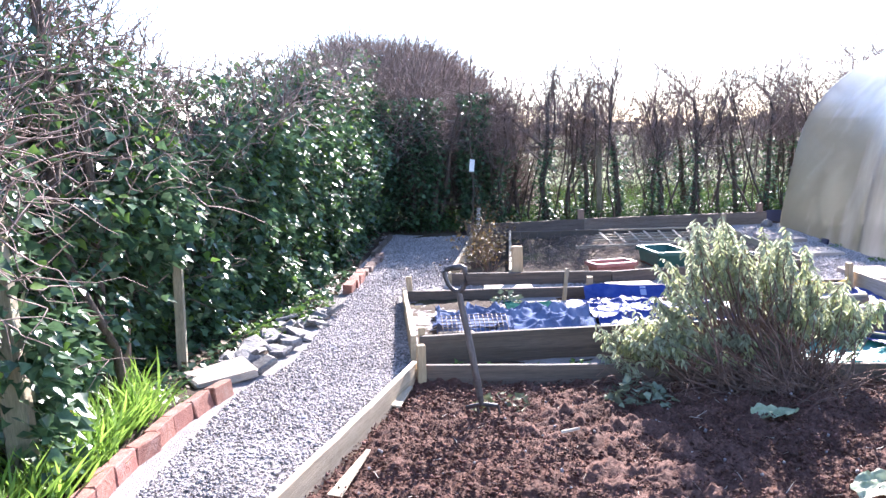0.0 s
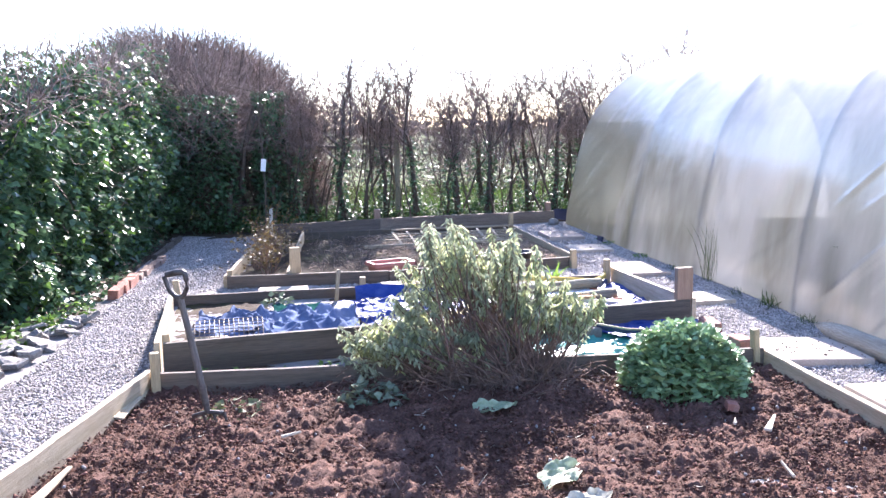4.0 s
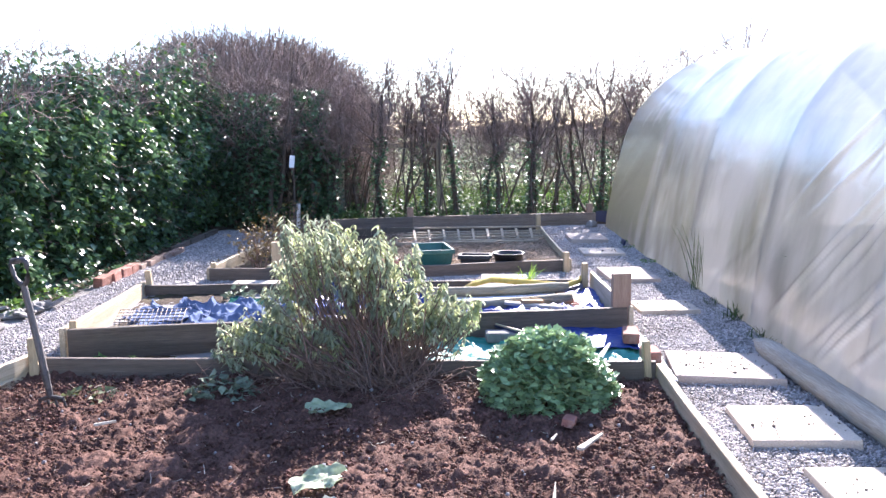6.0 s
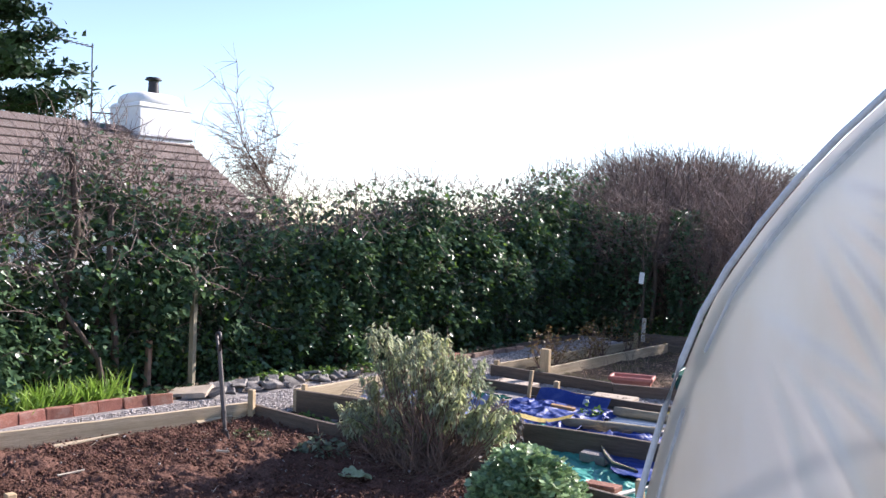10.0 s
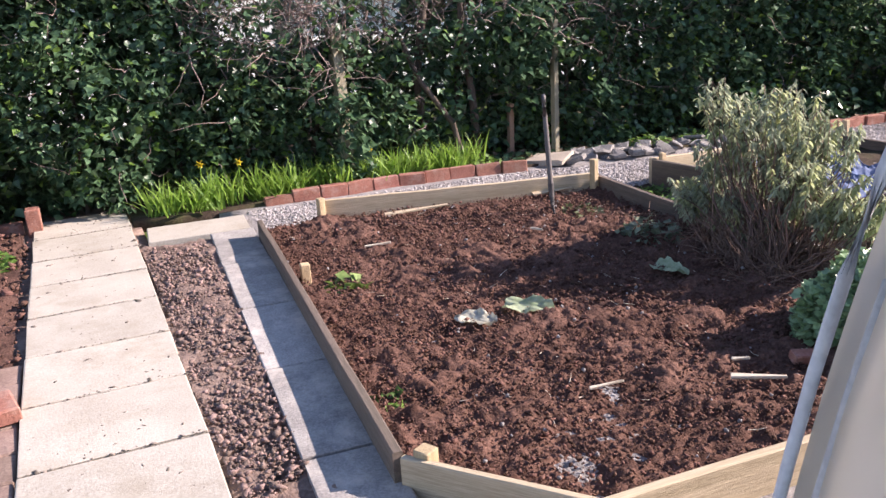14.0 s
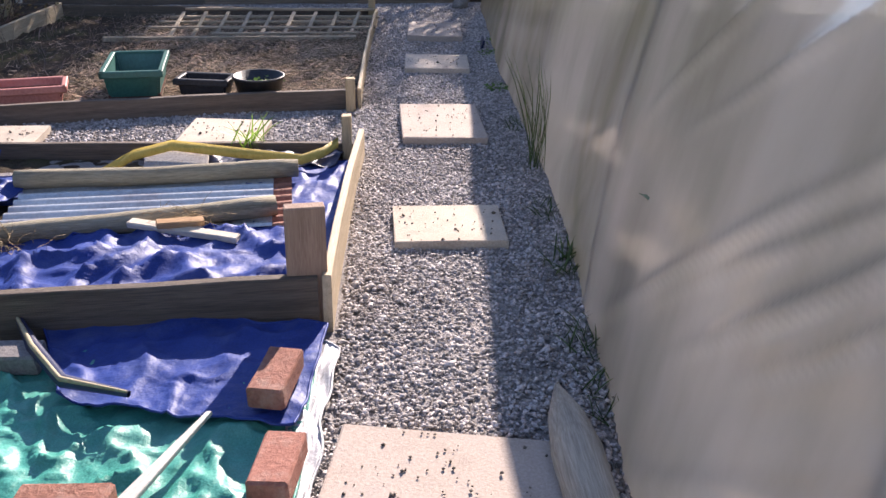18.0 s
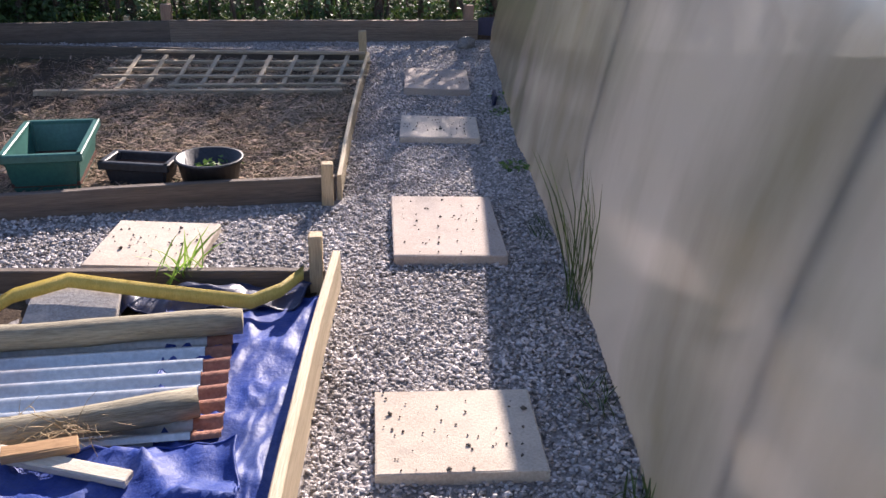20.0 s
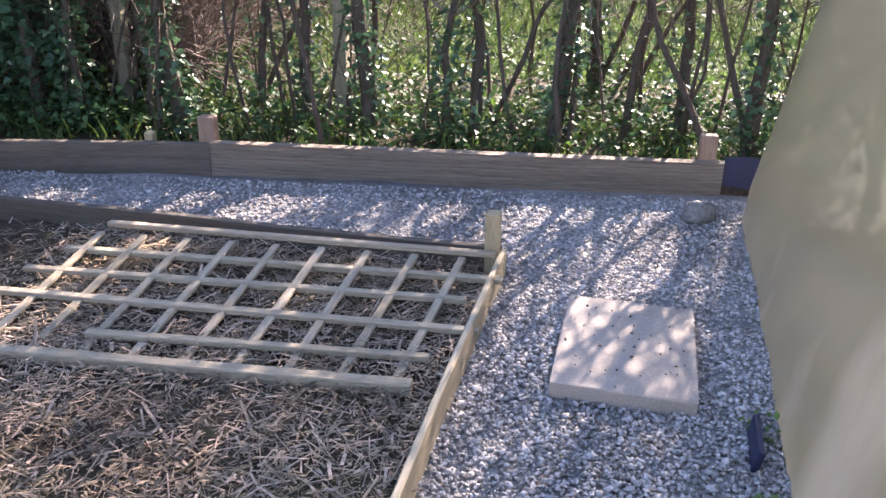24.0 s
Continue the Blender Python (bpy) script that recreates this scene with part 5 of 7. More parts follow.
# ---- daffodils and weeds ----
M_DAFF = mat("daffodil_leaves", (0.16, 0.30, 0.04), (0.33, 0.5, 0.10), 0.5, 4, 30, 0.0, island=0.25, translucent=0.45)
M_YELLOW = mat("yellow_petals", (0.75, 0.55, 0.03), (0.85, 0.7, 0.08), 0.6, 4, 30, 0.0, translucent=0.3)
LONG = (np.array([[-0.018, 0, 0], [0.018, 0, 0], [0.024, 0.35, 0.02], [-0.024, 0.35, 0.02], [0.018, 0.7, -0.02], [-0.018, 0.7, -0.02], [0, 1, -0.14]], dtype=float),
        np.array([[0, 1, 2], [0, 2, 3], [3, 2, 4], [3, 4, 5], [5, 4, 6]]))


def blades(name, label, category, spots, per, length, spread, material, z=0.0, zlo=0.65, thin=1.0):
    n = len(spots) * per
    P = np.repeat(np.array(spots, dtype=float), per, axis=0) + np.concatenate([rng.normal(0, spread, (n, 2)), np.full((n, 1), z)], axis=1)
    t = thing(name, label, category, *np.mean(np.array(spots)[:, :2], axis=0), 0)
    P[:, :2] -= np.mean(np.array(spots)[:, :2], axis=0)
    D = rand_dirs(n, zlo, 1.0)
    stuff("leaves", scatter([LONG], frames_from(D, rng.uniform(-1.2, 1.2, n)), P, (length * rng.uniform(0.6, 1.15, n))[:, None] * np.array([[thin, 1.0, 1.0]])), material, t)
    return t


for ys in ((1.62, 1.8, 1.98, 2.15, 2.35), (2.5, 2.65, 2.85, 3.0), (3.2, 3.35, 3.5, 3.62, 3.78), (3.95, 4.1, 4.25)):
    d = blades("daffodils", "clump of bright green daffodil leaves behind the brick edging", "daffodils", [(-2.06 + rng.uniform(-0.05, 0.06), y, 0.0) for y in ys], 66, 0.31, 0.055, M_DAFF, zlo=0.72)
    d["group"] = "daffodil clumps"
for (x, y, z) in ((-2.08, 1.95, 0.36), (-2.12, 2.25, 0.33), (-2.05, 3.3, 0.3)):
    fl = thing("daffodil_flower", "single yellow daffodil in bloom", "flower", x, y, 0, group="daffodil flowers")
    link_mesh("stalk", arr_mesh("stalk", *tubes([(np.array([[0, 0, 0], [0.01, 0, z * 0.6], [0.03, 0.0, z]]), np.array([0.005, 0.004, 0.004]))], 5)), M_DAFF, fl)
    D = np.array([[0.25, math.cos(a), math.sin(a)] for a in np.arange(6) * math.pi / 3])
    stuff("petals", scatter([LEAF], frames_from(D), np.tile([[0.03, 0, z]], (6, 1)), np.full(6, 0.04)), M_YELLOW, fl)
    link_mesh("trumpet", arr_mesh("trumpet", *tubes([(np.array([[0.03, 0, z], [0.06, 0, z - 0.003]]), np.array([0.009, 0.016]))], 8)), M_YELLOW, fl)


def weed(x, y, n, r, h, size, material, label, name="weed", category="weed"):
    t = thing(name, label, category, x, y, 0)
    a = rng.uniform(0, 6.28, n)
    q = np.sqrt(rng.uniform(0, 1, n)) * r
    P = np.stack([np.cos(a) * q, np.sin(a) * q, rng.uniform(0.01, 1, n) * h * (1 - 0.6 * q / r)], axis=1)
    o = np.stack([np.cos(a), np.sin(a), np.full(n, 0.5)], axis=1)
    stuff("leaves", leaf_cloud(P, size, 0.1, o), material, t)
    return t


for x, y, n, r, h, s in ((-1.75, 5.9, 160, 0.22, 0.14, 0.05), (-1.65, 6.5, 160, 0.25, 0.12, 0.05), (-1.6, 7.1, 120, 0.2, 0.1, 0.045), (-1.95, 4.35, 60, 0.12, 0.15, 0.05),
                         (-1.3, 0.35, 420, 0.26, 0.14, 0.05), (-0.3, 4.82, 90, 0.16, 0.06, 0.045), (0.05, 4.78, 80, 0.14, 0.05, 0.045), (0.42, 4.75, 60, 0.12, 0.05, 0.045)):
    weed(x, y, n, r, h, s, M_IVYLIGHT, "low bright green weeds at the path's edge")
weed(0.46, 2.3, 40, 0.1, 0.1, 0.1, mat("strappy_weed", (0.12, 0.2, 0.04), (0.25, 0.34, 0.1), 0.6, 4, 30, 0, island=0.3, translucent=0.3), "strappy green weed in the dug soil")
weed(1.83, 2.02, 26, 0.07, 0.06, 0.06, M_IVYLIGHT, "small green weed beside the board")
weed(-0.1, 4.1, 60, 0.14, 0.12, 0.05, mat("dull_weed", (0.1, 0.12, 0.05), (0.22, 0.24, 0.12), 0.7, 4, 30, 0, island=0.3, translucent=0.2), "straggly dull weeds round the fork")
weed(0.62, 4.12, 150, 0.18, 0.17, 0.06, mat("sage_grey_leaves", (0.09, 0.12, 0.07), (0.24, 0.28, 0.19), 0.8, 5, 40, 0, island=0.3, translucent=0.2), "low grey-green seedling beside the sage")

# grass along the foot of the tunnel
M_REED = mat("dark_grass", (0.03, 0.06, 0.015), (0.09, 0.14, 0.04), 0.6, 4, 30, 0.0, island=0.3, translucent=0.25)
g = blades("grass_tuft", "tall dark grass tuft growing against the polytunnel", "grass", [(4.05, 7.12, 0), (4.05, 7.04, 0)], 15, 0.55, 0.02, M_REED, zlo=0.965, thin=0.2)
for x, y, n, h in ((3.97, 5.3, 30, 0.12), (4.0, 5.85, 22, 0.14), (4.04, 8.62, 60, 0.09), (4.1, 9.7, 50, 0.08), (3.95, 4.95, 26, 0.1), (4.03, 6.4, 20, 0.08), (4.05, 7.7, 24, 0.08), (4.13, 10.1, 36, 0.07)):
    if n > 34:
        weed(x, y, n, 0.07, h * 0.7, 0.028, M_IVYLIGHT, "small weeds at the foot of the polytunnel")
    else:
        blades("grass_tuft", "thin grass at the foot of the polytunnel", "grass", [(x, y, 0), (x + 0.01, y + 0.12, 0)], n, h, 0.035, M_REED, zlo=0.5)

# ---- garden fork ----
M_FORK = mat("worn_dark_steel", (0.05, 0.045, 0.045), (0.13, 0.12, 0.12), 0.5, 10, 60, 0.2, metal=0.4)
M_SHAFT = mat("grey_wooden_shaft", (0.07, 0.06, 0.058), (0.17, 0.15, 0.14), 0.7, 8, 60, 0.3, stretch=(4, 4, 0.5))
fork = thing("garden_fork", "old garden fork with a black D-handle stuck upright in the soil", "fork", -0.185, 3.95, 0.0)
fork.matrix_basis = pose(-0.185, 3.95, -0.01, -2, -10, 0) @ pose(0, 0, 0, 0, 0, -28)
link_mesh("shaft", arr_mesh("shaft", *tubes([(np.array([[0, 0, 0.16], [0.004, 0, 0.4], [0, 0, 0.71]]), np.array([0.017, 0.018, 0.016]))], 10)), M_SHAFT, fork, smooth=True)
dpts = np.array([[0, 0, 0.70], [0.028, 0, 0.715], [0.05, 0, 0.745], [0.058, 0, 0.785], [0.06, 0, 0.815], [0.045, 0, 0.826], [0, 0, 0.828], [-0.045, 0, 0.826], [-0.06, 0, 0.815], [-0.058, 0, 0.785], [-0.05, 0, 0.745], [-0.028, 0, 0.715], [0, 0, 0.70]])
link_mesh("handle", arr_mesh("handle", *tubes([(dpts, np.array([0.016, 0.012, 0.011, 0.012, 0.014, 0.016, 0.016, 0.016, 0.014, 0.012, 0.011, 0.012, 0.016]))], 8)), M_FORK, fork, label="black D-shaped handle", smooth=True)
link_mesh("socket", arr_mesh("socket", *tubes([(np.array([[0, 0, 0.11], [0, 0, 0.25]]), np.array([0.014, 0.021]))], 8)), M_FORK, fork, smooth=True)
link_mesh("yoke", arr_mesh("yoke", *tubes([(np.array([[-0.09, 0, 0.10], [0, 0, 0.115], [0.09, 0, 0.10]]), np.full(3, 0.011))], 6)), M_FORK, fork)
for x in (-0.09, -0.03, 0.03, 0.09):
    link_mesh("tine", arr_mesh("tine", *tubes([(np.array([[x, 0, 0.105], [x * 1.05, 0.01, 0.02], [x * 1.05, 0.02, -0.1]]), np.array([0.008, 0.007, 0.004]))], 6)), M_FORK, fork)

# ---- sage shrub ----
M_SAGE = mat("sage_leaves", (0.28, 0.32, 0.2), (0.5, 0.54, 0.38), 0.7, 5, 40, 0.0, island=0.25, translucent=0.55)
M_SAGEY = mat("yellow_green_sage", (0.34, 0.38, 0.18), (0.52, 0.55, 0.31), 0.75, 5, 40, 0.0, island=0.3, translucent=0.55)
M_DRYLEAF = mat("withered_leaves", (0.17, 0.145, 0.14), (0.36, 0.32, 0.3), 0.85, 5, 40, 0.0, island=0.3, translucent=0.15)
M_SAGEWOOD = mat("grey_brown_stems", (0.1, 0.06, 0.047), (0.26, 0.165, 0.125), 0.85, 8, 60, 0.0, island=0.3)
LANCE = (np.array([[0, 0, 0], [-0.14, 0.3, 0.03], [-0.13, 0.65, 0.0], [0, 1, -0.2], [0.13, 0.65, 0.0], [0.14, 0.3, 0.03], [0, 0.5, -0.06]], dtype=float),
         np.array([[0, 5, 6], [5, 4, 6], [4, 3, 6], [3, 2, 6], [2, 1, 6], [1, 0, 6]]))


def shrub(t, lobes, base, per_leaf, leaf, materials, stem_r=0.0055, spread=0.13):
    """Woody shoots from the base to lobes (centre, radii, count), each ending in drooping leaf whorls."""
    lines, tips = [], []
    for (cx, cy, cz), (rx, ry, rz), n in lobes:
        d = rand_dirs(n, -0.25, 1.0)
        T = np.array([cx, cy, cz]) + d * np.array([rx, ry, rz]) * rng.uniform(0.6, 1.0, n)[:, None]
        B = np.array(base) + rng.normal(0, 1, (n, 3)) * np.array([spread, 0.07, 0.0])
        for p, q in zip(B, T):
            out = q - p
            mid = p + out * 0.5 + np.array([out[0] * 0.12, out[1] * 0.12, -0.06 + 0.05 * rng.normal()])
            pts = np.array([p, (p + mid) / 2 + rng.normal(0, 0.035, 3), mid, (mid + q) / 2 + rng.normal(0, 0.03, 3), q])
            lines.append((pts, np.linspace(stem_r, stem_r * 0.35, 5)))
            tips.append((pts[3], q))
    stuff("stems", tubes(lines, 4), M_SAGEWOOD, t, "woody grey-brown stems")
    A, Bq = np.array([a for a, b in tips]), np.array([b for a, b in tips])
    idx = np.repeat(np.arange(len(tips)), per_leaf)
    f = rng.uniform(0.1, 1.05, len(idx))[:, None]
    P = A[idx] * (1 - f) + Bq[idx] * f
    D = rand_dirs(len(idx), -0.6, 0.25)
    D[:, 2] -= 0.55
    pick = rng.uniform(0, 1, len(tips))[idx]
    lo = 0.0
    for share, material, nm in materials:
        sel = (pick >= lo) & (pick < lo + share)
        lo += share
        n = sel.sum()
        if n:
            stuff(nm, scatter([LANCE], frames_from(D[sel], rng.uniform(-0.4, 0.4, n)), P[sel], leaf * rng.uniform(0.6, 1.2, n)), material, t)


sage = thing("sage_bush", "large leggy sage bush with drooping grey-green leaves growing over the board", "shrub", 1.2, 4.36, 0.04)
lobes = []
for k in range(26):
    lx = -0.62 + 1.12 * (k + rng.uniform(-0.4, 0.4)) / 25
    crest = 0.26 + 0.56 * math.exp(-((lx - 0.02) / 0.42) ** 4) + 0.1 * math.exp(-((lx + 0.1) / 0.16) ** 2) + 0.1 * math.exp(-((lx - 0.45) / 0.16) ** 4)
    lz = crest * rng.uniform(0.55, 1.0)
    lobes.append(((lx, 0.1 + rng.uniform(-0.24, 0.24), lz), (0.16, 0.15, 0.13), 11))
for k in range(12):
    lobes.append(((-0.6 + 0.075 * k, rng.uniform(-0.12, 0.1), rng.uniform(0.14, 0.32)), (0.13, 0.12, 0.1), 8))
for lx, lz in ((0.56, 0.36), (0.66, 0.46), (0.74, 0.4), (0.68, 0.3)):
    lobes.append(((lx, 0.06, lz), (0.12, 0.12, 0.11), 11))
shrub(sage, lobes, (0.24, -0.08, 0.0), 32, 0.048, [(0.68, M_SAGE, "grey_leaves"), (0.32, M_SAGEY, "yellow_leaves")])
n = 210
Pw = np.stack([0.26 + rng.normal(0, 0.2, n), -0.12 + rng.normal(0, 0.1, n), np.zeros(n)], axis=1)
stuff("bare_twigs", tubes(twig_lines(Pw, rng.normal(0, 0.6, (n, 3)) + np.array([0, -0.15, 0.55]), rng.uniform(0.15, 0.42, n), 0.003, 0.3, 5), 3), M_SAGEWOOD, sage, "leafless reddish-brown twigs round the foot")
dry = thing("withered_bush", "withered bush with shrivelled purplish-grey leaves beside the sage", "shrub", 1.6, 4.84, 0.02)
shrub(dry, [((0.0, 0.05, 0.28), (0.2, 0.16, 0.16), 46)], (0, 0, 0), 13, 0.042, [(1.0, M_DRYLEAF, "withered_leaves")], 0.006)
n = 230
Pl = np.stack([rng.uniform(0.4, 2.0, n), rng.uniform(4.05, 4.5, n), np.full(n, 0.05) + rng.uniform(0, 0.06, n)], axis=1)
stuff("fallen_stems", tubes(twig_lines(Pl, rng.normal(0, 1, (n, 3)) * np.array([1, 1, 0.25]), rng.uniform(0.1, 0.28, n), 0.0028, 0.3), 3), M_SAGEWOOD, None, "dry fallen stems under the sage bush", "stems")

# ---- leafy green mound ----
M_MOUND = mat("fresh_mound_leaves", (0.14, 0.25, 0.11), (0.38, 0.52, 0.27), 0.4, 4, 30, 0.0, island=0.35, translucent=0.2, spec=0.6)
ang = np.linspace(0, 2 * np.pi, 16)[:-1]
lob = 0.42 + 0.1 * np.cos(ang * 5)
FAN = (np.concatenate([[[0, 0.45, -0.05]], np.stack([np.sin(ang) * lob, 0.45 - np.cos(ang) * lob, 0.04 * np.cos(ang * 5)], axis=1)]),
       np.array([[0, i + 1, (i + 1) % 15 + 1] for i in range(15)]))
mound = thing("leafy_plant", "rounded mound of fresh lobed green leaves in the dug soil", "plant", 2.35, 4.0, 0.03)
n = 4400
d = rand_dirs(n, -0.05, 1.0)
rr = 0.78 + 0.22 * rng.uniform(0, 1, n) ** 0.5
bump = 1 + 0.12 * np.array([noise.fractal((a * 2.5, b * 2.5, c * 2.5), 0.6, 2, 2) for a, b, c in d])
P = d * (rr * bump)[:, None] * np.array([0.345, 0.33, 0.36])
D = d * 0.5 + rand_dirs(n, -0.5, 0.7) * 0.95 - np.array([0, 0, 0.2])
stuff("leaves", scatter([FAN], frames_from(D, rng.uniform(-0.8, 0.8, n)), P, 0.045 * rng.uniform(0.55, 1.25, n)), M_MOUND, mound)
stuff("stalks", tubes([(np.array([[0, 0, 0.0], q * 0.5 + np.array([0, 0, 0.03]), q]), np.array([0.004, 0.003, 0.002])) for q in P[::6]], 3), M_SAGEY, mound)

# ---- litter on the soil ----
M_CABB = mat("pale_cabbage_leaf", (0.26, 0.34, 0.18), (0.5, 0.56, 0.38), 0.6, 6, 40, 0.2, translucent=0.3)


def cabbage(x, y, s, rz, material=M_CABB):
    def fn(u, v):
        a, r = u * 2 * np.pi, v
        w = 1 + 0.06 * np.sin(a * 3 + x) + 0.04 * np.sin(a * 7 + y)
        return np.cos(a) * r * w * s, np.sin(a) * r * w * s * 0.55, 0.012 + 0.022 * fnoise(np.cos(a) * r * 1.8 + x * 5, np.sin(a) * r * 1.8 + y * 3, 0.7, 3) * (0.3 + r) + 0.015 * np.abs(np.sin(a)) * r
    ob = link_mesh("cabbage_leaf", arr_mesh("cabbage_leaf", *grid(fn, 40, 8)), material, None, pose(x, y, 0.055, 5, -4, rz), smooth=True)
    tagged(ob, "limp pale green cabbage leaf lying on the soil", "leaf", "cabbage leaves")


cabbage(1.22, 3.80, 0.12, 10)
cabbage(1.29, 2.92, 0.13, 40)
cabbage(1.30, 2.64, 0.12, 25, mat("withered_cabbage", (0.35, 0.33, 0.25), (0.6, 0.58, 0.47), 0.7, 6, 40, 0.2, translucent=0.2))
M_CHIP = mat("pale_wood_splinter", (0.5, 0.42, 0.32), (0.7, 0.62, 0.5), 0.8, 8, 60, 0.2, stretch=(1, 6, 6))


def splinter(x, y, L, w, rz, label="pale wooden splinter on the soil", material=None, z=0.075):
    bm = box_bm(L, w, 0.012, 0.003, 0, 0.002)
    for v in bm.verts:
        if v.co.x > L * 0.4:
            v.co.y *= 0.3
    tagged(part("wood_splinter", bm, material or M_CHIP, None, "", pose(x, y, z, 4, -3, rz)), label, "wood", "wood splinters")


splinter(2.435, 3.265, 0.2, 0.035, 50)
splinter(2.28, 3.32, 0.07, 0.012, 60)
splinter(-0.08, 2.66, 0.16, 0.018, 75)
splinter(2.2, 2.75, 0.14, 0.01, 80)
splinter(0.2, 3.6, 0.1, 0.012, 20)
splinter(-0.78, 3.2, 0.45, 0.06, 77, "pale offcut of board lying inside the bed", M_WOODPALE, 0.06)
splinter(-0.62, 4.2, 0.3, 0.06, 76, "pale offcut of board lying inside the bed", M_WOODPALE, 0.07)
bit = brick(None, 2.38, 3.54, 0.055, 70, 8, 5, name="brick_fragment", size=(0.1, 0.06, 0.04))
tagged(bit, "small broken piece of red brick on the soil", "brick")
n = 150
Pl = np.stack([rng.uniform(-0.8, 2.8, n), rng.uniform(2.2, 4.3, n), np.full(n, 0.06)], axis=1)
stuff("straw_bits", tubes(twig_lines(Pl, rng.normal(0, 1, (n, 3)) * np.array([1, 1, 0.15]), rng.uniform(0.02, 0.07, n), 0.0019, 0.2, 3), 3), M_CHIP, None, "pale straw and root bits scattered over the soil", "straw")
n = 110
Pl = np.stack([rng.uniform(-0.8, 2.8, n), rng.uniform(2.1, 4.2, n), np.full(n, 0.065)], axis=1)
stuff("pebbles", scatter(LUMPS, frames_from(rand_dirs(n)), Pl, rng.uniform(0.01, 0.022, n)), M_GRAVEL, None, "pale pebbles in the dug soil", "pebbles")

# ---- strip between the beds: tarpaulins and bricks ----
M_GREENTARP = mat("green_tarpaulin", (0.02, 0.22, 0.175), (0.065, 0.37, 0.305), 0.45, 5, 200, 0.3, 26, stain=(0.16, 0.4, 0.33), stain_amount=0.4, stain_scale=4)
M_BLUETARP = mat("blue_tarpaulin", (0.012, 0.03, 0.16), (0.03, 0.065, 0.28), 0.5, 5, 200, 0.26, 24, spec=0.22, stain=(0.16, 0.2, 0.36), stain_amount=0.35, stain_scale=3.5)
M_NAVYTARP = mat("navy_tarpaulin", (0.012, 0.016, 0.05), (0.03, 0.035, 0.09), 0.4, 5, 120, 0.15)
M_YELLOWTRIM = mat("yellow_webbing", (0.5, 0.34, 0.05), (0.68, 0.5, 0.12), 0.6, 10, 120, 0.3, stretch=(3, 1, 1))
M_HEMEDGE = mat("pale_stitched_edge", (0.3, 0.24, 0.13), (0.5, 0.42, 0.27), 0.7, 12, 120, 0.2)
M_PALEBLUE = mat("faded_blue_grey_sheet", (0.09, 0.11, 0.19), (0.2, 0.23, 0.32), 0.85, 4, 100, 0.1, spec=0.0)
M_DARKGREEN = mat("dark_green_sheet", (0.01, 0.045, 0.04), (0.025, 0.085, 0.075), 0.8, 5, 120, 0.12, spec=0.0)
M_WHITETARP = mat("silver_grey_film", (0.38, 0.38, 0.4), (0.58, 0.58, 0.6), 0.35, 5, 80, 0.2)


def tarp(name, corners, z, amp, freq, material, label, category="tarpaulin", n=96, seed=0.0, dome=0.0):
    """Crumpled sheet between four (x, y) corners; sharp folds from ridged noise."""
    c = np.array(corners, dtype=float)
    amp = amp * 0.6

    def fn(u, v):
        w = [(1 - u) * (1 - v), u * (1 - v), u * v, (1 - u) * v]
        x = sum(a * p[0] for a, p in zip(w, c))
        y = sum(a * p[1] for a, p in zip(w, c))
        r1 = 1 - np.abs(fnoise(x * freq + seed, y * freq * 0.7, seed, 2)) * 1.6
        r2 = fnoise(x * freq * 1.7, y * freq * 1.4 + seed, seed + 3, 3)
        r1 = np.clip(r1, 0, 1)
        r3 = np.clip(1 - np.abs(fnoise(x * freq * 2.3 + 3.0, y * freq * 1.9 + seed, seed + 5, 2)) * 2.2, 0, 1)
        zz = z + amp * (r1 ** 4 * 0.8 + 0.25 * r2 + 0.32 * r3 ** 3) + dome * np.sin(np.pi * u) * np.sin(np.pi * v)
        x = x + 0.03 * fnoise(x * 3, y * 3, seed + 8, 2)
        y = y + 0.03 * fnoise(x * 3, y * 3, seed + 12, 2)
        return x, y, zz
    ob = link_mesh(name, arr_mesh(name, *grid(fn, n, n)), material, None, smooth=True)
    # a rolled hem along each side
    run = np.linspace(0, 1, 40)
    for u, v in ((run, run * 0), (run, run * 0 + 1), (run * 0, run), (run * 0 + 1, run)):
        line = np.stack(fn(u, v), axis=1)
        link_mesh("hem", arr_mesh("hem", *tubes([(line, np.full(40, 0.0045))], 5)), material, ob, label="rolled hem of the sheet", smooth=True)
    return tagged(ob, label, category, "tarpaulins")


tarp("tarpaulin", [(1.55, 4.38), (3.08, 4.34), (3.1, 5.15), (1.6, 5.42)], 0.03, 0.06, 4.5, M_GREENTARP, "crumpled turquoise-green tarpaulin weighted with bricks", seed=1.0)
tarp("tarpaulin", [(2.42, 5.0), (3.08, 4.84), (3.12, 5.4), (2.2, 5.42)], 0.065, 0.03, 5.0, M_BLUETARP, "blue tarpaulin folded over the green one", seed=4.0, n=50)
tarp("plastic_film", [(3.0, 4.35), (3.12, 4.3), (3.17, 5.3), (3.08, 5.35)], 0.03, 0.035, 8.0, M_WHITETARP, "ragged silver-grey plastic film at the slab's edge", "plastic film", 30, 7.0)
hem = [(2.18, 5.36), (2.28, 5.2), (2.42, 5.02), (2.62, 4.95)]
hp = np.array([(x, y, 0.11) for x, y in hem])
t = thing("tarpaulin_hem", "folded black and yellow hem of the blue tarpaulin", "tarpaulin")
link_mesh("hem", arr_mesh("hem", *tubes([(hp, np.array([0.012, 0.022, 0.02, 0.01]))], 6)), M_NAVYTARP, t)
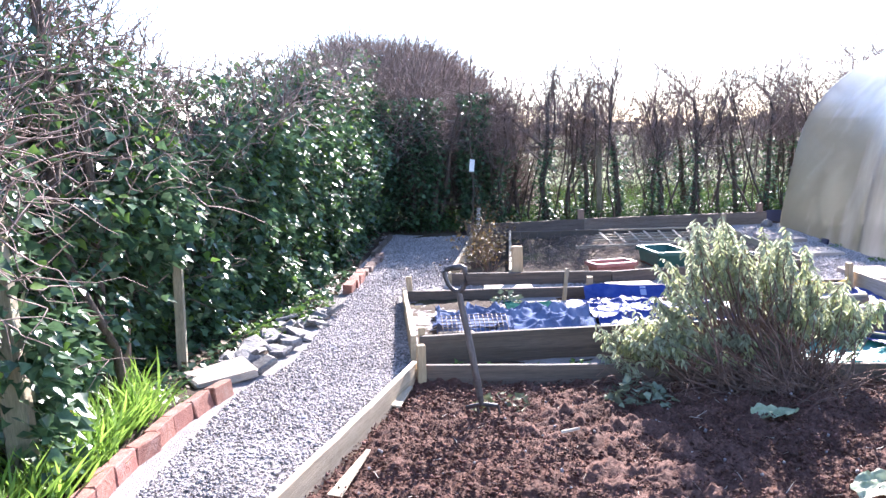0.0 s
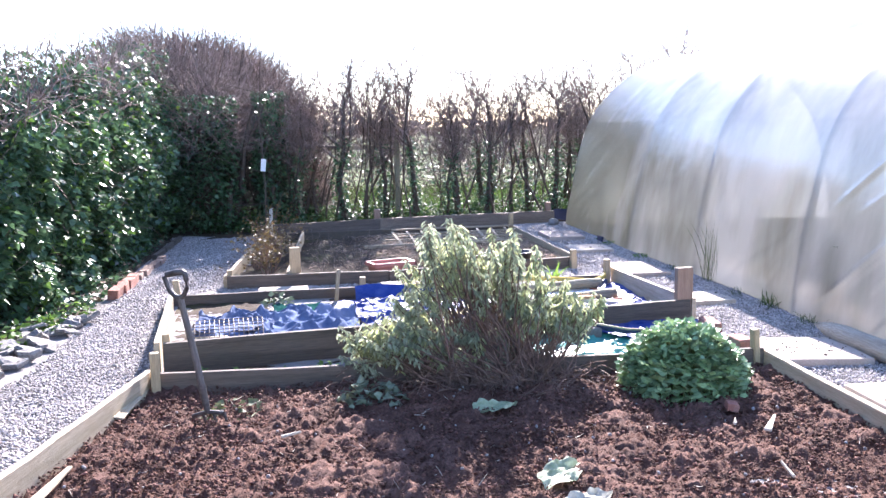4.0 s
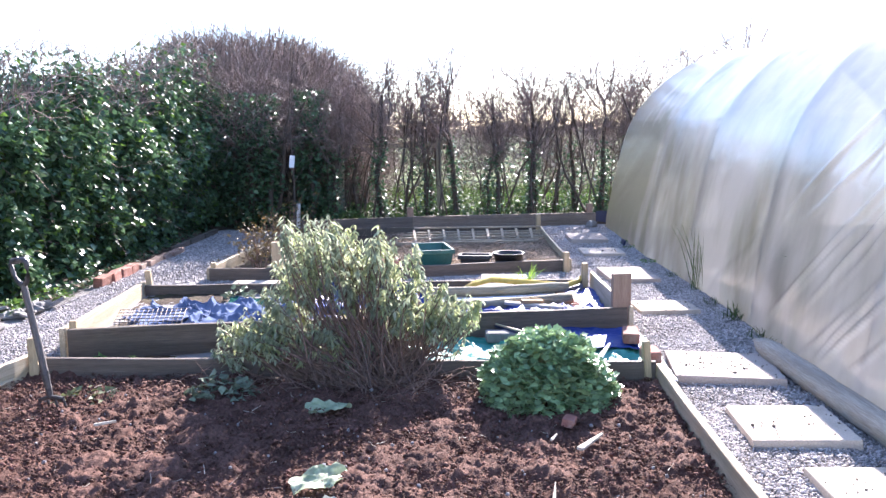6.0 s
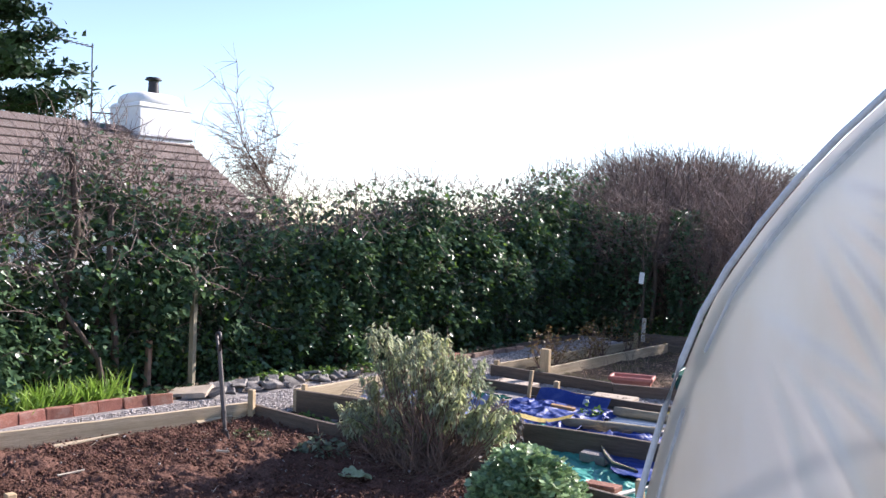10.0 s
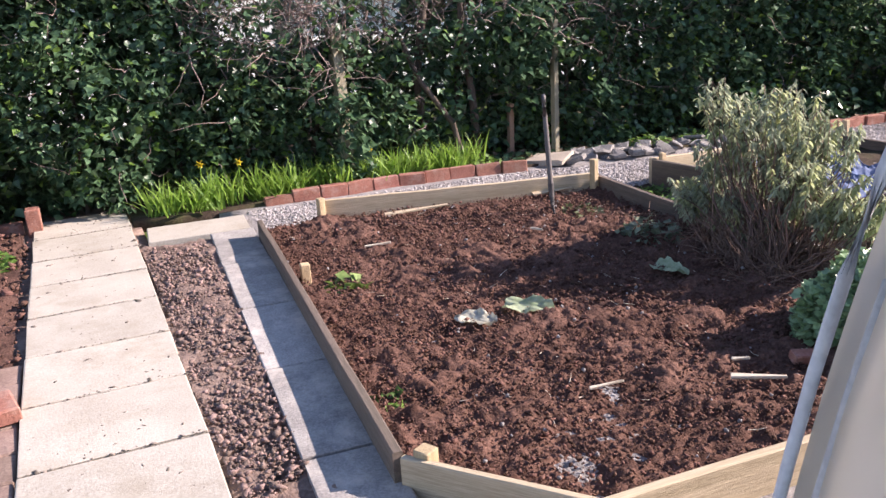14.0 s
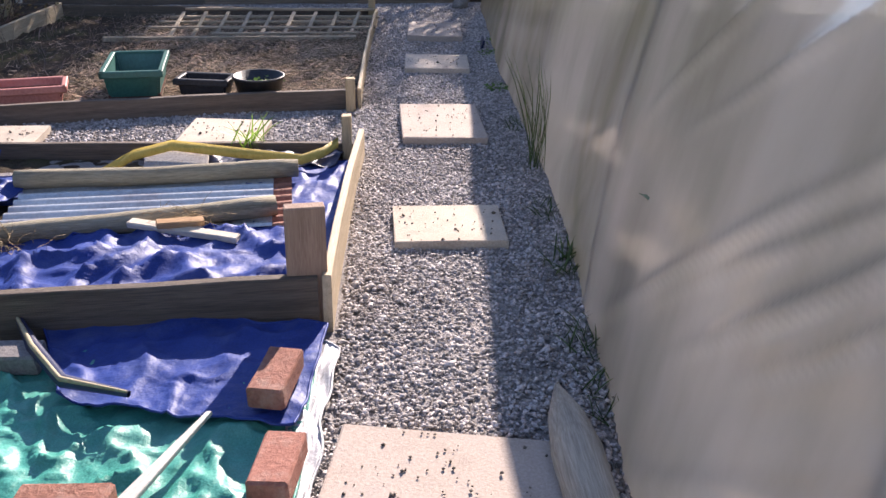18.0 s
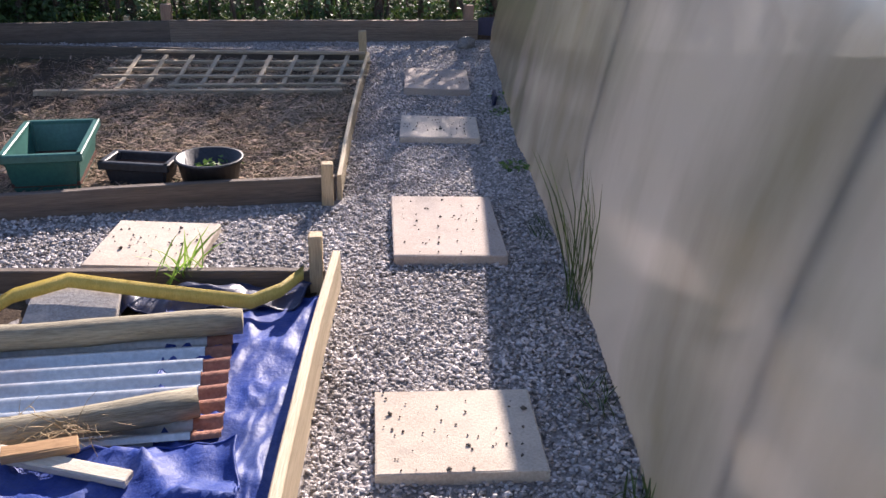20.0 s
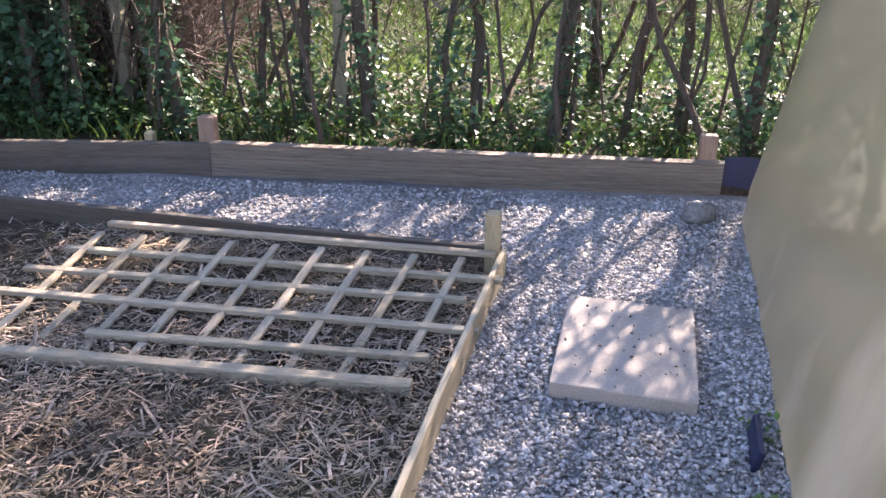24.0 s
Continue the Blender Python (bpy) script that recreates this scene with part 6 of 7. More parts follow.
link_mesh("trim", arr_mesh("trim", *tubes([(hp + np.array([0, -0.012, 0.015]), np.array([0.006, 0.009, 0.008, 0.004]))], 6)), M_HEMEDGE, t, label="pale stitched edge")
for x, y, rz, z in ((3.01, 5.0, 80, 0.09), (3.05, 4.66, 84, 0.055), (2.58, 4.53, -3, 0.055)):
    b = brick(None, x, y, z, rz, random.uniform(-3, 3), random.uniform(-3, 3), name="loose_brick")
    tagged(b, "loose red brick holding down the tarpaulin", "brick", "loose bricks")
b = part("concrete_block", box_bm(0.2, 0.1, 0.065, 0.008, 0, 0.004), mat("dark_grey_block", (0.14, 0.13, 0.13), (0.27, 0.25, 0.25), 0.9, 6, 100, 0.3), None, "", pose(2.2, 5.2, 0.045, 3, 2, 2))
tagged(b, "grey concrete block on the green tarpaulin", "block")
splinter(2.76, 4.66, 0.46, 0.05, 67, "grey split stick lying on the tarpaulin", mat("bleached_wood", (0.5, 0.47, 0.42), (0.72, 0.69, 0.63), 0.8, 8, 60, 0.3, stretch=(1, 6, 6)), 0.085)
soil_mesh("strip_soil", [(-0.55, 4.58), (2.98, 4.3), (3.05, 5.45), (-0.55, 5.03)], 0.0, 0.02, 6, 0.04, M_EARTH, "dark weedy earth between the raised beds")

# ---- inside the second bed ----
soil_mesh("bed_soil", [(-0.58, 5.08), (3.1, 5.5), (3.15, 7.24), (-0.76, 7.28)], 0.0, 0.015, 6, 0.04, M_EARTH, "dark earth in the raised bed")
tarp("tarpaulin", [(1.7, 5.45), (3.05, 5.56), (2.98, 6.2), (1.7, 6.05)], 0.05, 0.09, 3.0, M_BLUETARP, "crumpled blue tarpaulin inside the raised bed", seed=9.0, dome=0.03, n=50)
tarp("tarpaulin", [(2.8, 5.9), (3.1, 5.6), (3.14, 7.1), (2.6, 7.05)], 0.025, 0.035, 4.5, M_BLUETARP, "shiny creased blue tarpaulin beside the pale board", seed=13.0, n=50)
tarp("tarpaulin", [(0.75, 5.6), (1.7, 5.6), (1.7, 6.7), (0.7, 6.7)], 0.04, 0.09, 2.6, M_BLUETARP, "bright blue tarpaulin heaped in the raised bed", seed=17.0, dome=0.05)
tarp("tarpaulin", [(0.55, 6.55), (1.8, 6.55), (1.85, 6.9), (0.6, 6.9)], 0.02, 0.035, 3.0, M_BLUETARP, "blue tarpaulin along the far board", seed=21.0, n=50)
M_BLUEDULL = mat("faded_blue_tarpaulin", (0.07, 0.1, 0.19), (0.2, 0.24, 0.35), 0.8, 5, 160, 0.26, 24, spec=0.0, stain=(0.3, 0.33, 0.42), stain_amount=0.5, stain_scale=3)
tarp("tarpaulin", [(-0.42, 5.5), (0.75, 5.45), (0.7, 6.5), (-0.5, 6.55)], 0.01, 0.16, 2.2, M_BLUEDULL, "rumpled faded blue tarpaulin at the end of the raised bed", seed=25.0, dome=0.03)
tarp("tarpaulin", [(0.1, 6.5), (0.5, 6.45), (0.52, 6.8), (0.05, 6.82)], 0.03, 0.03, 3.0, M_DARKGREEN, "dark green plastic sheet in the raised bed", seed=29.0, n=40)
tarp("tarpaulin", [(-0.5, 5.8), (0.1, 5.78), (0.08, 6.1), (-0.46, 6.2)], 0.075, 0.06, 3.0, M_PALEBLUE, "pale plastic sheet lying over the blue tarpaulin", seed=33.0, n=40)
tarp("tarpaulin", [(2.15, 6.95), (3.05, 7.0), (3.1, 7.17), (2.1, 7.16)], 0.03, 0.06, 3.0, M_NAVYTARP, "dark navy tarpaulin with a yellow stitched edge", seed=37.0, dome=0.03, n=50)
strap = [(1.98, 6.86, 0.05), (2.1, 6.98, 0.1), (2.27, 7.04, 0.13), (2.55, 7.0, 0.11), (2.9, 6.97, 0.08), (3.0, 7.02, 0.1), (3.07, 7.12, 0.12)]
V, F = [], []
for k, (x, y, z) in enumerate(strap):
    V += [(x, y - 0.012, z - 0.022), (x, y + 0.012, z + 0.022), (x, y + 0.016, z + 0.018), (x, y - 0.008, z - 0.026)]
for k in range(len(strap) - 1):
    for j in range(4):
        F.append([4 * k + j, 4 * k + 4 + j, 4 * k + 4 + (j + 1) % 4, 4 * k + (j + 1) % 4])
tagged(link_mesh("tarpaulin_trim", arr_mesh("tarpaulin_trim", np.array(V), np.array(F)), M_YELLOWTRIM, smooth=True), "yellow webbing edge of the navy tarpaulin", "tarpaulin")
strap2 = thing("tarpaulin_strip", "yellow strip of plastic trailing over the board", "plastic strip")
link_mesh("strip", arr_mesh("strip", *grid(lambda u, v: (1.12 + 0.5 * u, 5.52 + 0.42 * u + 0.06 * v, 0.13 + 0.025 * np.sin(u * 7) + 0.02 * v), 16, 3)), M_YELLOWTRIM, strap2, smooth=True)
st = part("paving_offcut", slab_bm(0.3, 0.2, 0.05), M_SLABGREY, None, "", pose(2.3, 6.98, 0.02, 16, 0, 4))
tagged(st, "grey slab offcut propping up the navy tarpaulin", "paving slab")

M_GALV = mat("galvanised_sheet", (0.5, 0.52, 0.53), (0.72, 0.74, 0.75), 0.35, 4, 60, 0.1, metal=0.55, stain=(0.33, 0.13, 0.07), stain_amount=0.25, stain_scale=3)
M_RUST = mat("rusty_sheet_end", (0.22, 0.08, 0.05), (0.45, 0.2, 0.13), 0.7, 8, 60, 0.3, metal=0.2)


def corrugated(x0, x1, y0, y1, z, slope, rz, label):
    sh = thing("roofing_sheet", label, "roofing sheet", (x0 + x1) / 2, (y0 + y1) / 2, z, rz, group="roofing sheets")
    L, W = x1 - x0, y1 - y0

    def fn(a, b):
        def f(u, v):
            return (a + (b - a) * u - 0.5) * L, (v - 0.5) * W, 0.011 * np.sin(v * W / 0.076 * 2 * np.pi) + slope * (u - 0.5)
        return f
    link_mesh("sheet", arr_mesh("sheet", *grid(fn(0, 0.93), 6, 60)), M_GALV, sh, smooth=True)
    link_mesh("rusty_end", arr_mesh("rusty_end", *grid(fn(0.93, 1.0), 2, 60)), M_RUST, sh, label="rusted end of the sheet", smooth=True)


corrugated(1.72, 2.9, 6.18, 6.74, 0.045, 0.005, 6, "corrugated galvanised roofing sheet with a rusty end")
corrugated(1.8, 2.86, 6.04, 6.34, 0.022, 0.005, 9, "corrugated galvanised roofing sheet under the pole")
M_POLE = mat("weathered_round_pole", (0.16, 0.135, 0.085), (0.36, 0.315, 0.22), 0.8, 6, 50, 0.35, stretch=(0.4, 5, 5), piece=0.1)


def round_pole(name, p0, p1, r, label, material, taper=1.0, point=0.0):
    a, b = Vector(p0), Vector(p1)
    L = (b - a).length
    k = 14
    ts = np.linspace(0, 1, k)
    pts = np.stack([(ts - 0.5) * L, 0.004 * np.sin(ts * 9), 0.004 * np.cos(ts * 7)], axis=1)
    rad = r * (1 + (taper - 1) * ts) * (1 + 0.04 * np.sin(ts * 23))
    if point:
        f = np.clip((1 - ts) * L / point, 0, 1)
        rad = rad * (0.12 + 0.88 * f)
    V, F = tubes([(pts, rad)], 12)
    caps = [np.arange(12)[::-1][None], (np.arange(12) + (k - 1) * 12)[None]]
    me = arr_mesh(name, V, [F] + caps)
    d = (b - a).normalized()
    m = Matrix.Translation((a + b) / 2) @ d.to_track_quat("X", "Z").to_matrix().to_4x4()
    return tagged(link_mesh(name, me, material, None, m, smooth=True), label, "pole", "round poles")


round_pole("wooden_pole", (1.67, 6.66, 0.088), (2.90, 6.8, 0.093), 0.043, "weathered round pole lying on the roofing sheets", M_POLE)
round_pole("wooden_pole", (2.85, 6.34, 0.093), (1.45, 5.96, 0.088), 0.043, "weathered round pole with a pointed end", M_POLE, 1.0, 0.14)
M_LOG = mat("silvered_log", (0.27, 0.23, 0.18), (0.52, 0.46, 0.38), 0.85, 5, 45, 0.45, stretch=(0.3, 5, 5), stain=(0.12, 0.1, 0.08), stain_amount=0.45, stain_scale=3)
round_pole("fence_post", (3.80, 2.95, 0.065), (3.80, 5.0, 0.08), 0.07, "long silvery pointed fence post lying beside the polytunnel", M_LOG, 0.95, 0.22)
M_RUSTWOOD = mat("orange_brown_offcut", (0.3, 0.16, 0.07), (0.5, 0.3, 0.14), 0.8, 8, 60, 0.3, stretch=(0.4, 5, 5))
for x0, x1, y, z, m in ((2.3, 2.75, 6.08, 0.085, M_CHIP), (2.42, 2.6, 6.1, 0.11, M_RUSTWOOD), (1.26, 1.48, 6.28, 0.13, M_RUSTWOOD), (-0.45, -0.2, 5.5, 0.09, M_POSTPALE)):
    b = part("timber_offcut", box_bm(x1 - x0, 0.045, 0.025, 0.004, 0, 0.002), m, None, "", pose((x0 + x1) / 2, y, z, 5, 3, random.uniform(-20, 20)))
    tagged(b, "pale timber offcut lying in the raised bed", "wood", "timber offcuts")
M_HAY = mat("dry_hay", (0.28, 0.2, 0.11), (0.5, 0.38, 0.22), 0.9, 8, 60, 0.0, island=0.4)
for x, y, z in ((1.86, 5.98, 0.09), (2.52, 6.2, 0.11)):
    n = 90
    Ph = np.array([x, y, z]) + rng.normal(0, 1, (n, 3)) * np.array([0.06, 0.03, 0.01])
    stuff("hay_wisp", tubes(twig_lines(Ph, rng.normal(0, 1, (n, 3)) * np.array([1, 0.6, 0.3]), rng.uniform(0.04, 0.12, n), 0.0016, 0.4, 4), 3), M_HAY, None, "wisp of dry hay on the tarpaulin beside the pole", "hay")
# upright blue sheet against the far board, with the remains of pale print
flap = thing("tarpaulin_flap", "blue tarpaulin turned up against the board with faded pale print", "tarpaulin", 1.12, 6.9, 0.04)
link_mesh("sheet", arr_mesh("sheet", *grid(lambda u, v: (-0.36 + 0.74 * u, 0.1 * v - 0.03 + 0.012 * np.sin(u * 11), 0.1 * v * (1 - 0.25 * (u - 0.3) ** 2) + 0.01 * np.sin(u * 7)), 30, 8)), M_BLUETARP, flap, smooth=True)
M_PRINT = mat("faded_print", (0.3, 0.34, 0.5), (0.45, 0.5, 0.62), 0.6, 8, 60, 0.1)
for x0, z0, w, h in ((-0.22, 0.05, 0.16, 0.05), (-0.02, 0.06, 0.05, 0.06), (0.14, 0.05, 0.05, 0.06), (0.14, 0.12, 0.05, 0.02)):
    part("print_bar", box_bm(w, 0.004, h, 0.001, z0), M_PRINT, flap, "pale printed bar", pose(x0, -0.03, -0.02, -45, 0, 0))
tarp("tarpaulin", [(1.28, 5.5), (1.62, 5.5), (1.62, 5.75), (1.3, 5.72)], 0.09, 0.05, 4.0, M_GREENTARP, "scrap of green tarpaulin under the yellow strip", seed=41.0, n=24)
# wire basket, leaning plank, pegs
M_WIRE = mat("dull_wire", (0.15, 0.12, 0.1), (0.3, 0.25, 0.21), 0.5, 10, 60, 0.0, metal=0.5)
wire = thing("wire_mesh", "crumpled panel of rusty wire mesh propped behind the board", "wire mesh", -0.2, 5.52, 0.1)
wire.rotation_euler = (math.radians(28), 0, math.radians(4))
wl = []
for k in range(15):
    x = -0.22 + 0.032 * k
    wl.append((np.array([[x, -0.17, 0.02], [x, 0.0, 0.05], [x, 0.17, 0.02]]), np.full(3, 0.0035)))
for k in range(9):
    y = -0.17 + 0.042 * k
    wl.append((np.array([[-0.23, y, 0.05 - abs(y) * 0.18], [0.23, y, 0.05 - abs(y) * 0.18]]), np.full(2, 0.0035)))
stuff("wires", tubes(wl, 4), M_WIRE, wire)
weed(0.12, 6.95, 40, 0.12, 0.14, 0.06, mat("grey_green_weed", (0.09, 0.12, 0.07), (0.24, 0.29, 0.18), 0.7, 5, 40, 0, island=0.3, translucent=0.2), "grey-green weed growing against the far board")
for x, y in ((-0.35, 4.9), (-0.12, 4.88), (0.1, 4.87), (0.42, 4.86)):
    weed(x, y, 26, 0.1, 0.07, 0.035, M_IVYLIGHT, "low bright weeds between the raised beds")
peg("stake", 0.6, 7.02, 0.28, 0.03, 0.04, M_POSTPALE, bed2, 4, (0, 6), "thin yellowish stake")
weed(1.5, 6.55, 70, 0.1, 0.2, 0.05, M_IVYLIGHT, "green weed between the tarpaulins")
blades("grass_tuft", "green grass tuft at the far board", "grass", [(2.62, 7.22, 0.05)], 26, 0.2, 0.04, M_DAFF, zlo=0.6)

# ---- third bed ----
MULCH = [(0.42, 7.84), (1.15, 7.81), (3.12, 8.2), (3.18, 10.98), (0.42, 11.04)]
soil_mesh("mulched_soil", [(-0.36, 7.86), (1.15, 7.79), (3.12, 8.19), (3.18, 10.98), (-0.06, 11.08)], 0.02, 0.02, 6, 0.04, M_EARTH, "dark earth under the straw mulch")
M_STRAW = mat("weathered_straw", (0.14, 0.1, 0.072), (0.5, 0.38, 0.27), 0.85, 2.5, 60, 0.0, island=0.65, spec=0.15)
n = 60000
P = np.stack([rng.uniform(0.4, 3.18, n), rng.uniform(7.8, 11.0, n), 0.028 + rng.uniform(0, 0.034, n)], axis=1)
P = P[inside(P, MULCH) & (rng.uniform(0, 1, n) < np.clip((P[:, 0] - 1.0) / 0.7, 0.04, 1))]
n = len(P)
STRAW = (np.array([[-0.5, -0.05, 0], [0.5, -0.05, 0], [0.5, 0.05, 0.02], [-0.5, 0.05, 0.02], [0, 0, 0.07]], dtype=float), np.array([[0, 1, 4], [1, 2, 4], [2, 3, 4], [3, 0, 4]]))
Sx = 0.032 * rng.lognormal(0, 0.75, n).clip(0.3, 5)
stuff("straw_mulch", scatter([STRAW], frames_from(rand_dirs(n, -0.22, 0.22), rng.uniform(-0.5, 0.5, n)), P, np.stack([Sx, 0.026 * rng.lognormal(0, 0.6, n).clip(0.3, 4), np.full(n, 0.05)], axis=1)), M_STRAW, None, "grey-brown straw and leaf mulch", "mulch")

M_TRELLIS = mat("weathered_trellis_slat", (0.27, 0.205, 0.135), (0.5, 0.405, 0.29), 0.8, 6, 50, 0.3, stretch=(0.4, 5, 5), piece=0.15)
tre = thing("trellis", "skewed panel of weathered trellis lying on the straw mulch", "trellis")


def slat(p0, p1, w, h, parent, name="slat"):
    a, b = Vector(p0), Vector(p1)
    d = (b - a).normalized()
    m = Matrix.Translation((a + b) / 2) @ d.to_track_quat("X", "Z").to_matrix().to_4x4()
    return part(name, box_bm((b - a).length, w, h, 0.003, -h / 2, 0.001), M_TRELLIS, parent, "", m)


for x0, y0, x1, y1, z in ((1.54, 10.86, 3.19, 10.9, 0.132), (1.46, 10.66, 3.24, 10.75, 0.095), (1.4, 10.48, 3.13, 10.58, 0.082), (1.35, 10.3, 3.21, 10.38, 0.072), (1.9, 10.1, 3.08, 10.19, 0.062), (1.1, 9.9, 3.06, 10.02, 0.052)):
    slat((x0, y0, z), (x1, y1, z), 0.036 if y0 > 10 else 0.05, 0.02 if y0 > 10 else 0.04, tre)
for k in range(9):
    x = 2.99 - 0.176 * k
    y = 10.02 - 0.01 * k
    slat((x, y - 0.03, 0.034), (x + 0.07 - 0.014 * k, y + 0.86, 0.112), 0.032, 0.014, tre, "cross_slat")

M_CRATE = mat("green_plastic_tub", (0.02, 0.10, 0.085), (0.035, 0.15, 0.125), 0.45, 6, 60, 0.1)
M_TROUGH = mat("faded_red_plastic", (0.45, 0.16, 0.13), (0.6, 0.26, 0.22), 0.5, 6, 60, 0.1)
M_BLACKPOT = mat("black_plastic_pot", (0.015, 0.016, 0.02), (0.04, 0.042, 0.05), 0.45, 8, 60, 0.1)


def tub(name, x, y, lx, ly, h, taper, rz, material, label, category, soil=0.7):
    """Open rectangular tub with a turned-out rim and corner ribs."""
    t = thing(name, label, category, x, y, 0.03, rz)

    def ring(z, s, e=0.0):
        return [(sx * (lx / 2 * s + e), sy * (ly / 2 * s + e), z) for sx, sy in ((-1, -1), (1, -1), (1, 1), (-1, 1))]
    prof = [ring(0, taper), ring(h, 1), ring(h, 1, -0.012), ring(0.015, taper, -0.012)]
    bm = bmesh.new()
    rows = [[bm.verts.new(p) for p in r] for r in prof]
    for a, b in zip(rows, rows[1:]):
        for i in range(4):
            j = (i + 1) % 4
            bm.faces.new((a[i], a[j], b[j], b[i]))
    bm.faces.new(rows[0][::-1])
    bm.faces.new(rows[-1])
    bmesh.ops.recalc_face_normals(bm, faces=bm.faces[:])
    bmesh.ops.bevel(bm, geom=[e for e in bm.edges if abs(e.verts[0].co.z - e.verts[1].co.z) > h * 0.5], offset=0.012, segments=2, affect="EDGES")
    part("body", bm, material, t)
    for sx, sy, L, w in ((0, -1, lx, 0.03), (0, 1, lx, 0.03), (-1, 0, ly, 0.03), (1, 0, ly, 0.03)):
        bar_ = box_bm(L + 0.03 if sx == 0 else w, w if sx == 0 else L + 0.03, 0.04, 0.005)
        part("rim", bar_, material, t, "", pose(sx * lx / 2, sy * ly / 2, h - 0.035))
    part("compost", box_bm(lx * 0.9, ly * 0.88, 0.02, 0.003, 0, 0.004), M_SOIL, t, "", pose(0, 0, h * soil - 0.02))
    return t


tub("plant_tub", 1.77, 8.36, 0.33, 0.56, 0.205, 0.84, 9, M_CRATE, "empty dark green plastic planter tub", "planter", 0.3)
tub("plant_trough", 1.2, 8.09, 0.42, 0.24, 0.13, 0.85, 16, M_TROUGH, "faded red plastic plant trough", "planter", 0.7)


def round_pot(name, x, y, r, h, label, rx=0, ry=0, z=0.03):
    t = thing(name, label, "plant pot", x, y, z, group="black pots")
    t.matrix_basis = pose(x, y, z, rx, ry, 0)
    prof = [(0.001, 0.0), (0.8 * r, 0.0), (r, h * 0.93), (r * 1.06, h * 0.93), (r * 1.06, h), (r * 0.97, h), (r * 0.78, 0.012), (0.001, 0.012)]
    a = np.linspace(0, 2 * np.pi, 29)[:-1]
    V = np.array([[q * np.cos(b), q * np.sin(b), z_] for q, z_ in prof for b in a])
    i, j = np.meshgrid(np.arange(len(prof) - 1), np.arange(28), indexing="ij")
    F = np.stack([i * 28 + j, i * 28 + (j + 1) % 28, (i + 1) * 28 + (j + 1) % 28, (i + 1) * 28 + j], axis=-1).reshape(-1, 4)
    link_mesh("body", arr_mesh("body", V, F), M_BLACKPOT, t)
    bm = bmesh.new()
    bmesh.ops.create_circle(bm, cap_ends=True, radius=0.86 * r, segments=24)
    part("compost", bm, M_SOIL, t, "", pose(0, 0, h * 0.5))
    n = 60
    P = np.concatenate([rng.normal(0, r * 0.35, (n, 2)), np.full((n, 1), h * 0.5) + rng.uniform(0, 0.05, (n, 1))], axis=1)
    stuff("weeds", leaf_cloud(P, 0.03, -0.2), M_IVYLIGHT, t)
    return t


round_pot("plant_pot", 2.53, 8.235, 0.15, 0.155, "large round black plastic pot with weeds")
tub("plant_trough", 2.2, 8.28, 0.31, 0.17, 0.13, 0.85, -8, M_BLACKPOT, "black plastic trough of dark compost", "planter", 0.75)
# leafless roses in the narrow side of the bed
M_ROSE = mat("rose_leaves", (0.12, 0.08, 0.03), (0.28, 0.2, 0.08), 0.6, 5, 40, 0, island=0.4, translucent=0.3)
for x, y, h in ((0.0, 8.35, 0.55), (-0.1, 8.8, 0.5), (0.1, 9.3, 0.5), (-0.02, 9.9, 0.55), (0.05, 10.6, 0.7)):
    t = thing("rose_bush", "spindly rose bush with a few reddish leaves", "shrub", x, y, 0.02, group="rose bushes")
    P0 = rng.normal(0, 0.03, (14, 3)) * np.array([1, 1, 0])
    ln = twig_lines(P0, rng.normal(0, 0.4, (14, 3)) + np.array([0, 0, 1]), rng.uniform(0.6, 1.05, 14) * h, 0.005, 0.2, 6)
    stuff("stems", tubes(ln, 4), M_SAGEWOOD, t)
    Q = np.concatenate([l_[0][2:] for l_ in ln])
    Q = np.repeat(Q, 4, axis=0) + rng.normal(0, 0.025, (len(Q) * 4, 3))
    stuff("leaves", leaf_cloud(Q, 0.035, 0.1), M_ROSE, t)
n = 130
P0 = np.stack([rng.uniform(0.5, 1.3, n), rng.uniform(8.3, 10.6, n), np.full(n, 0.03)], axis=1)
stuff("dead_stalks", tubes(twig_lines(P0, rng.normal(0, 0.35, (n, 3)) + np.array([0, 0, 0.8]), rng.uniform(0.06, 0.22, n), 0.003, 0.2), 3), M_TWIG, None, "short dead stalks in the bed", "stalks")
# young tree with a white label, tied to a stake
sap = thing("young_tree", "slender bare young tree with a white label and a pale stake", "tree", -0.08, 11.3, 0)
ln = [(np.array([[0, 0, 0], [0.02, 0, 0.7], [-0.02, 0.02, 1.5], [0.03, 0.0, 2.5]]), np.array([0.014, 0.011, 0.008, 0.003]))]
link_mesh("trunk", arr_mesh("trunk", *tubes(ln, 6)), M_BARK, sap)
P0 = np.array([[0.01, 0, 0.5 + 0.2 * k] for k in range(9)])
link_mesh("branches", arr_mesh("branches", *tubes(twig_lines(P0, rng.normal(0, 0.6, (9, 3)) + np.array([0, 0, 0.7]), rng.uniform(0.4, 0.8, 9), 0.005, 0.12, 5), 4)), M_BARK, sap)["kind"] = "stuff"
M_WHITE = mat("white_card", (0.75, 0.75, 0.73), (0.85, 0.85, 0.84), 0.7, 6, 50, 0.05)
part("label_tag", box_bm(0.07, 0.004, 0.16, 0.001), M_WHITE, sap, "white plastic label", pose(0.0, -0.07, 0.92, 0, 6, 20))
part("stake", box_bm(0.045, 0.045, 0.47, 0.004, 0, 0.002), mat("bleached_stake", (0.5, 0.45, 0.38), (0.7, 0.65, 0.57), 0.8, 6, 50, 0.2), sap, "bleached square stake", pose(0.06, -0.1, -0.03, 0, 3, 0))

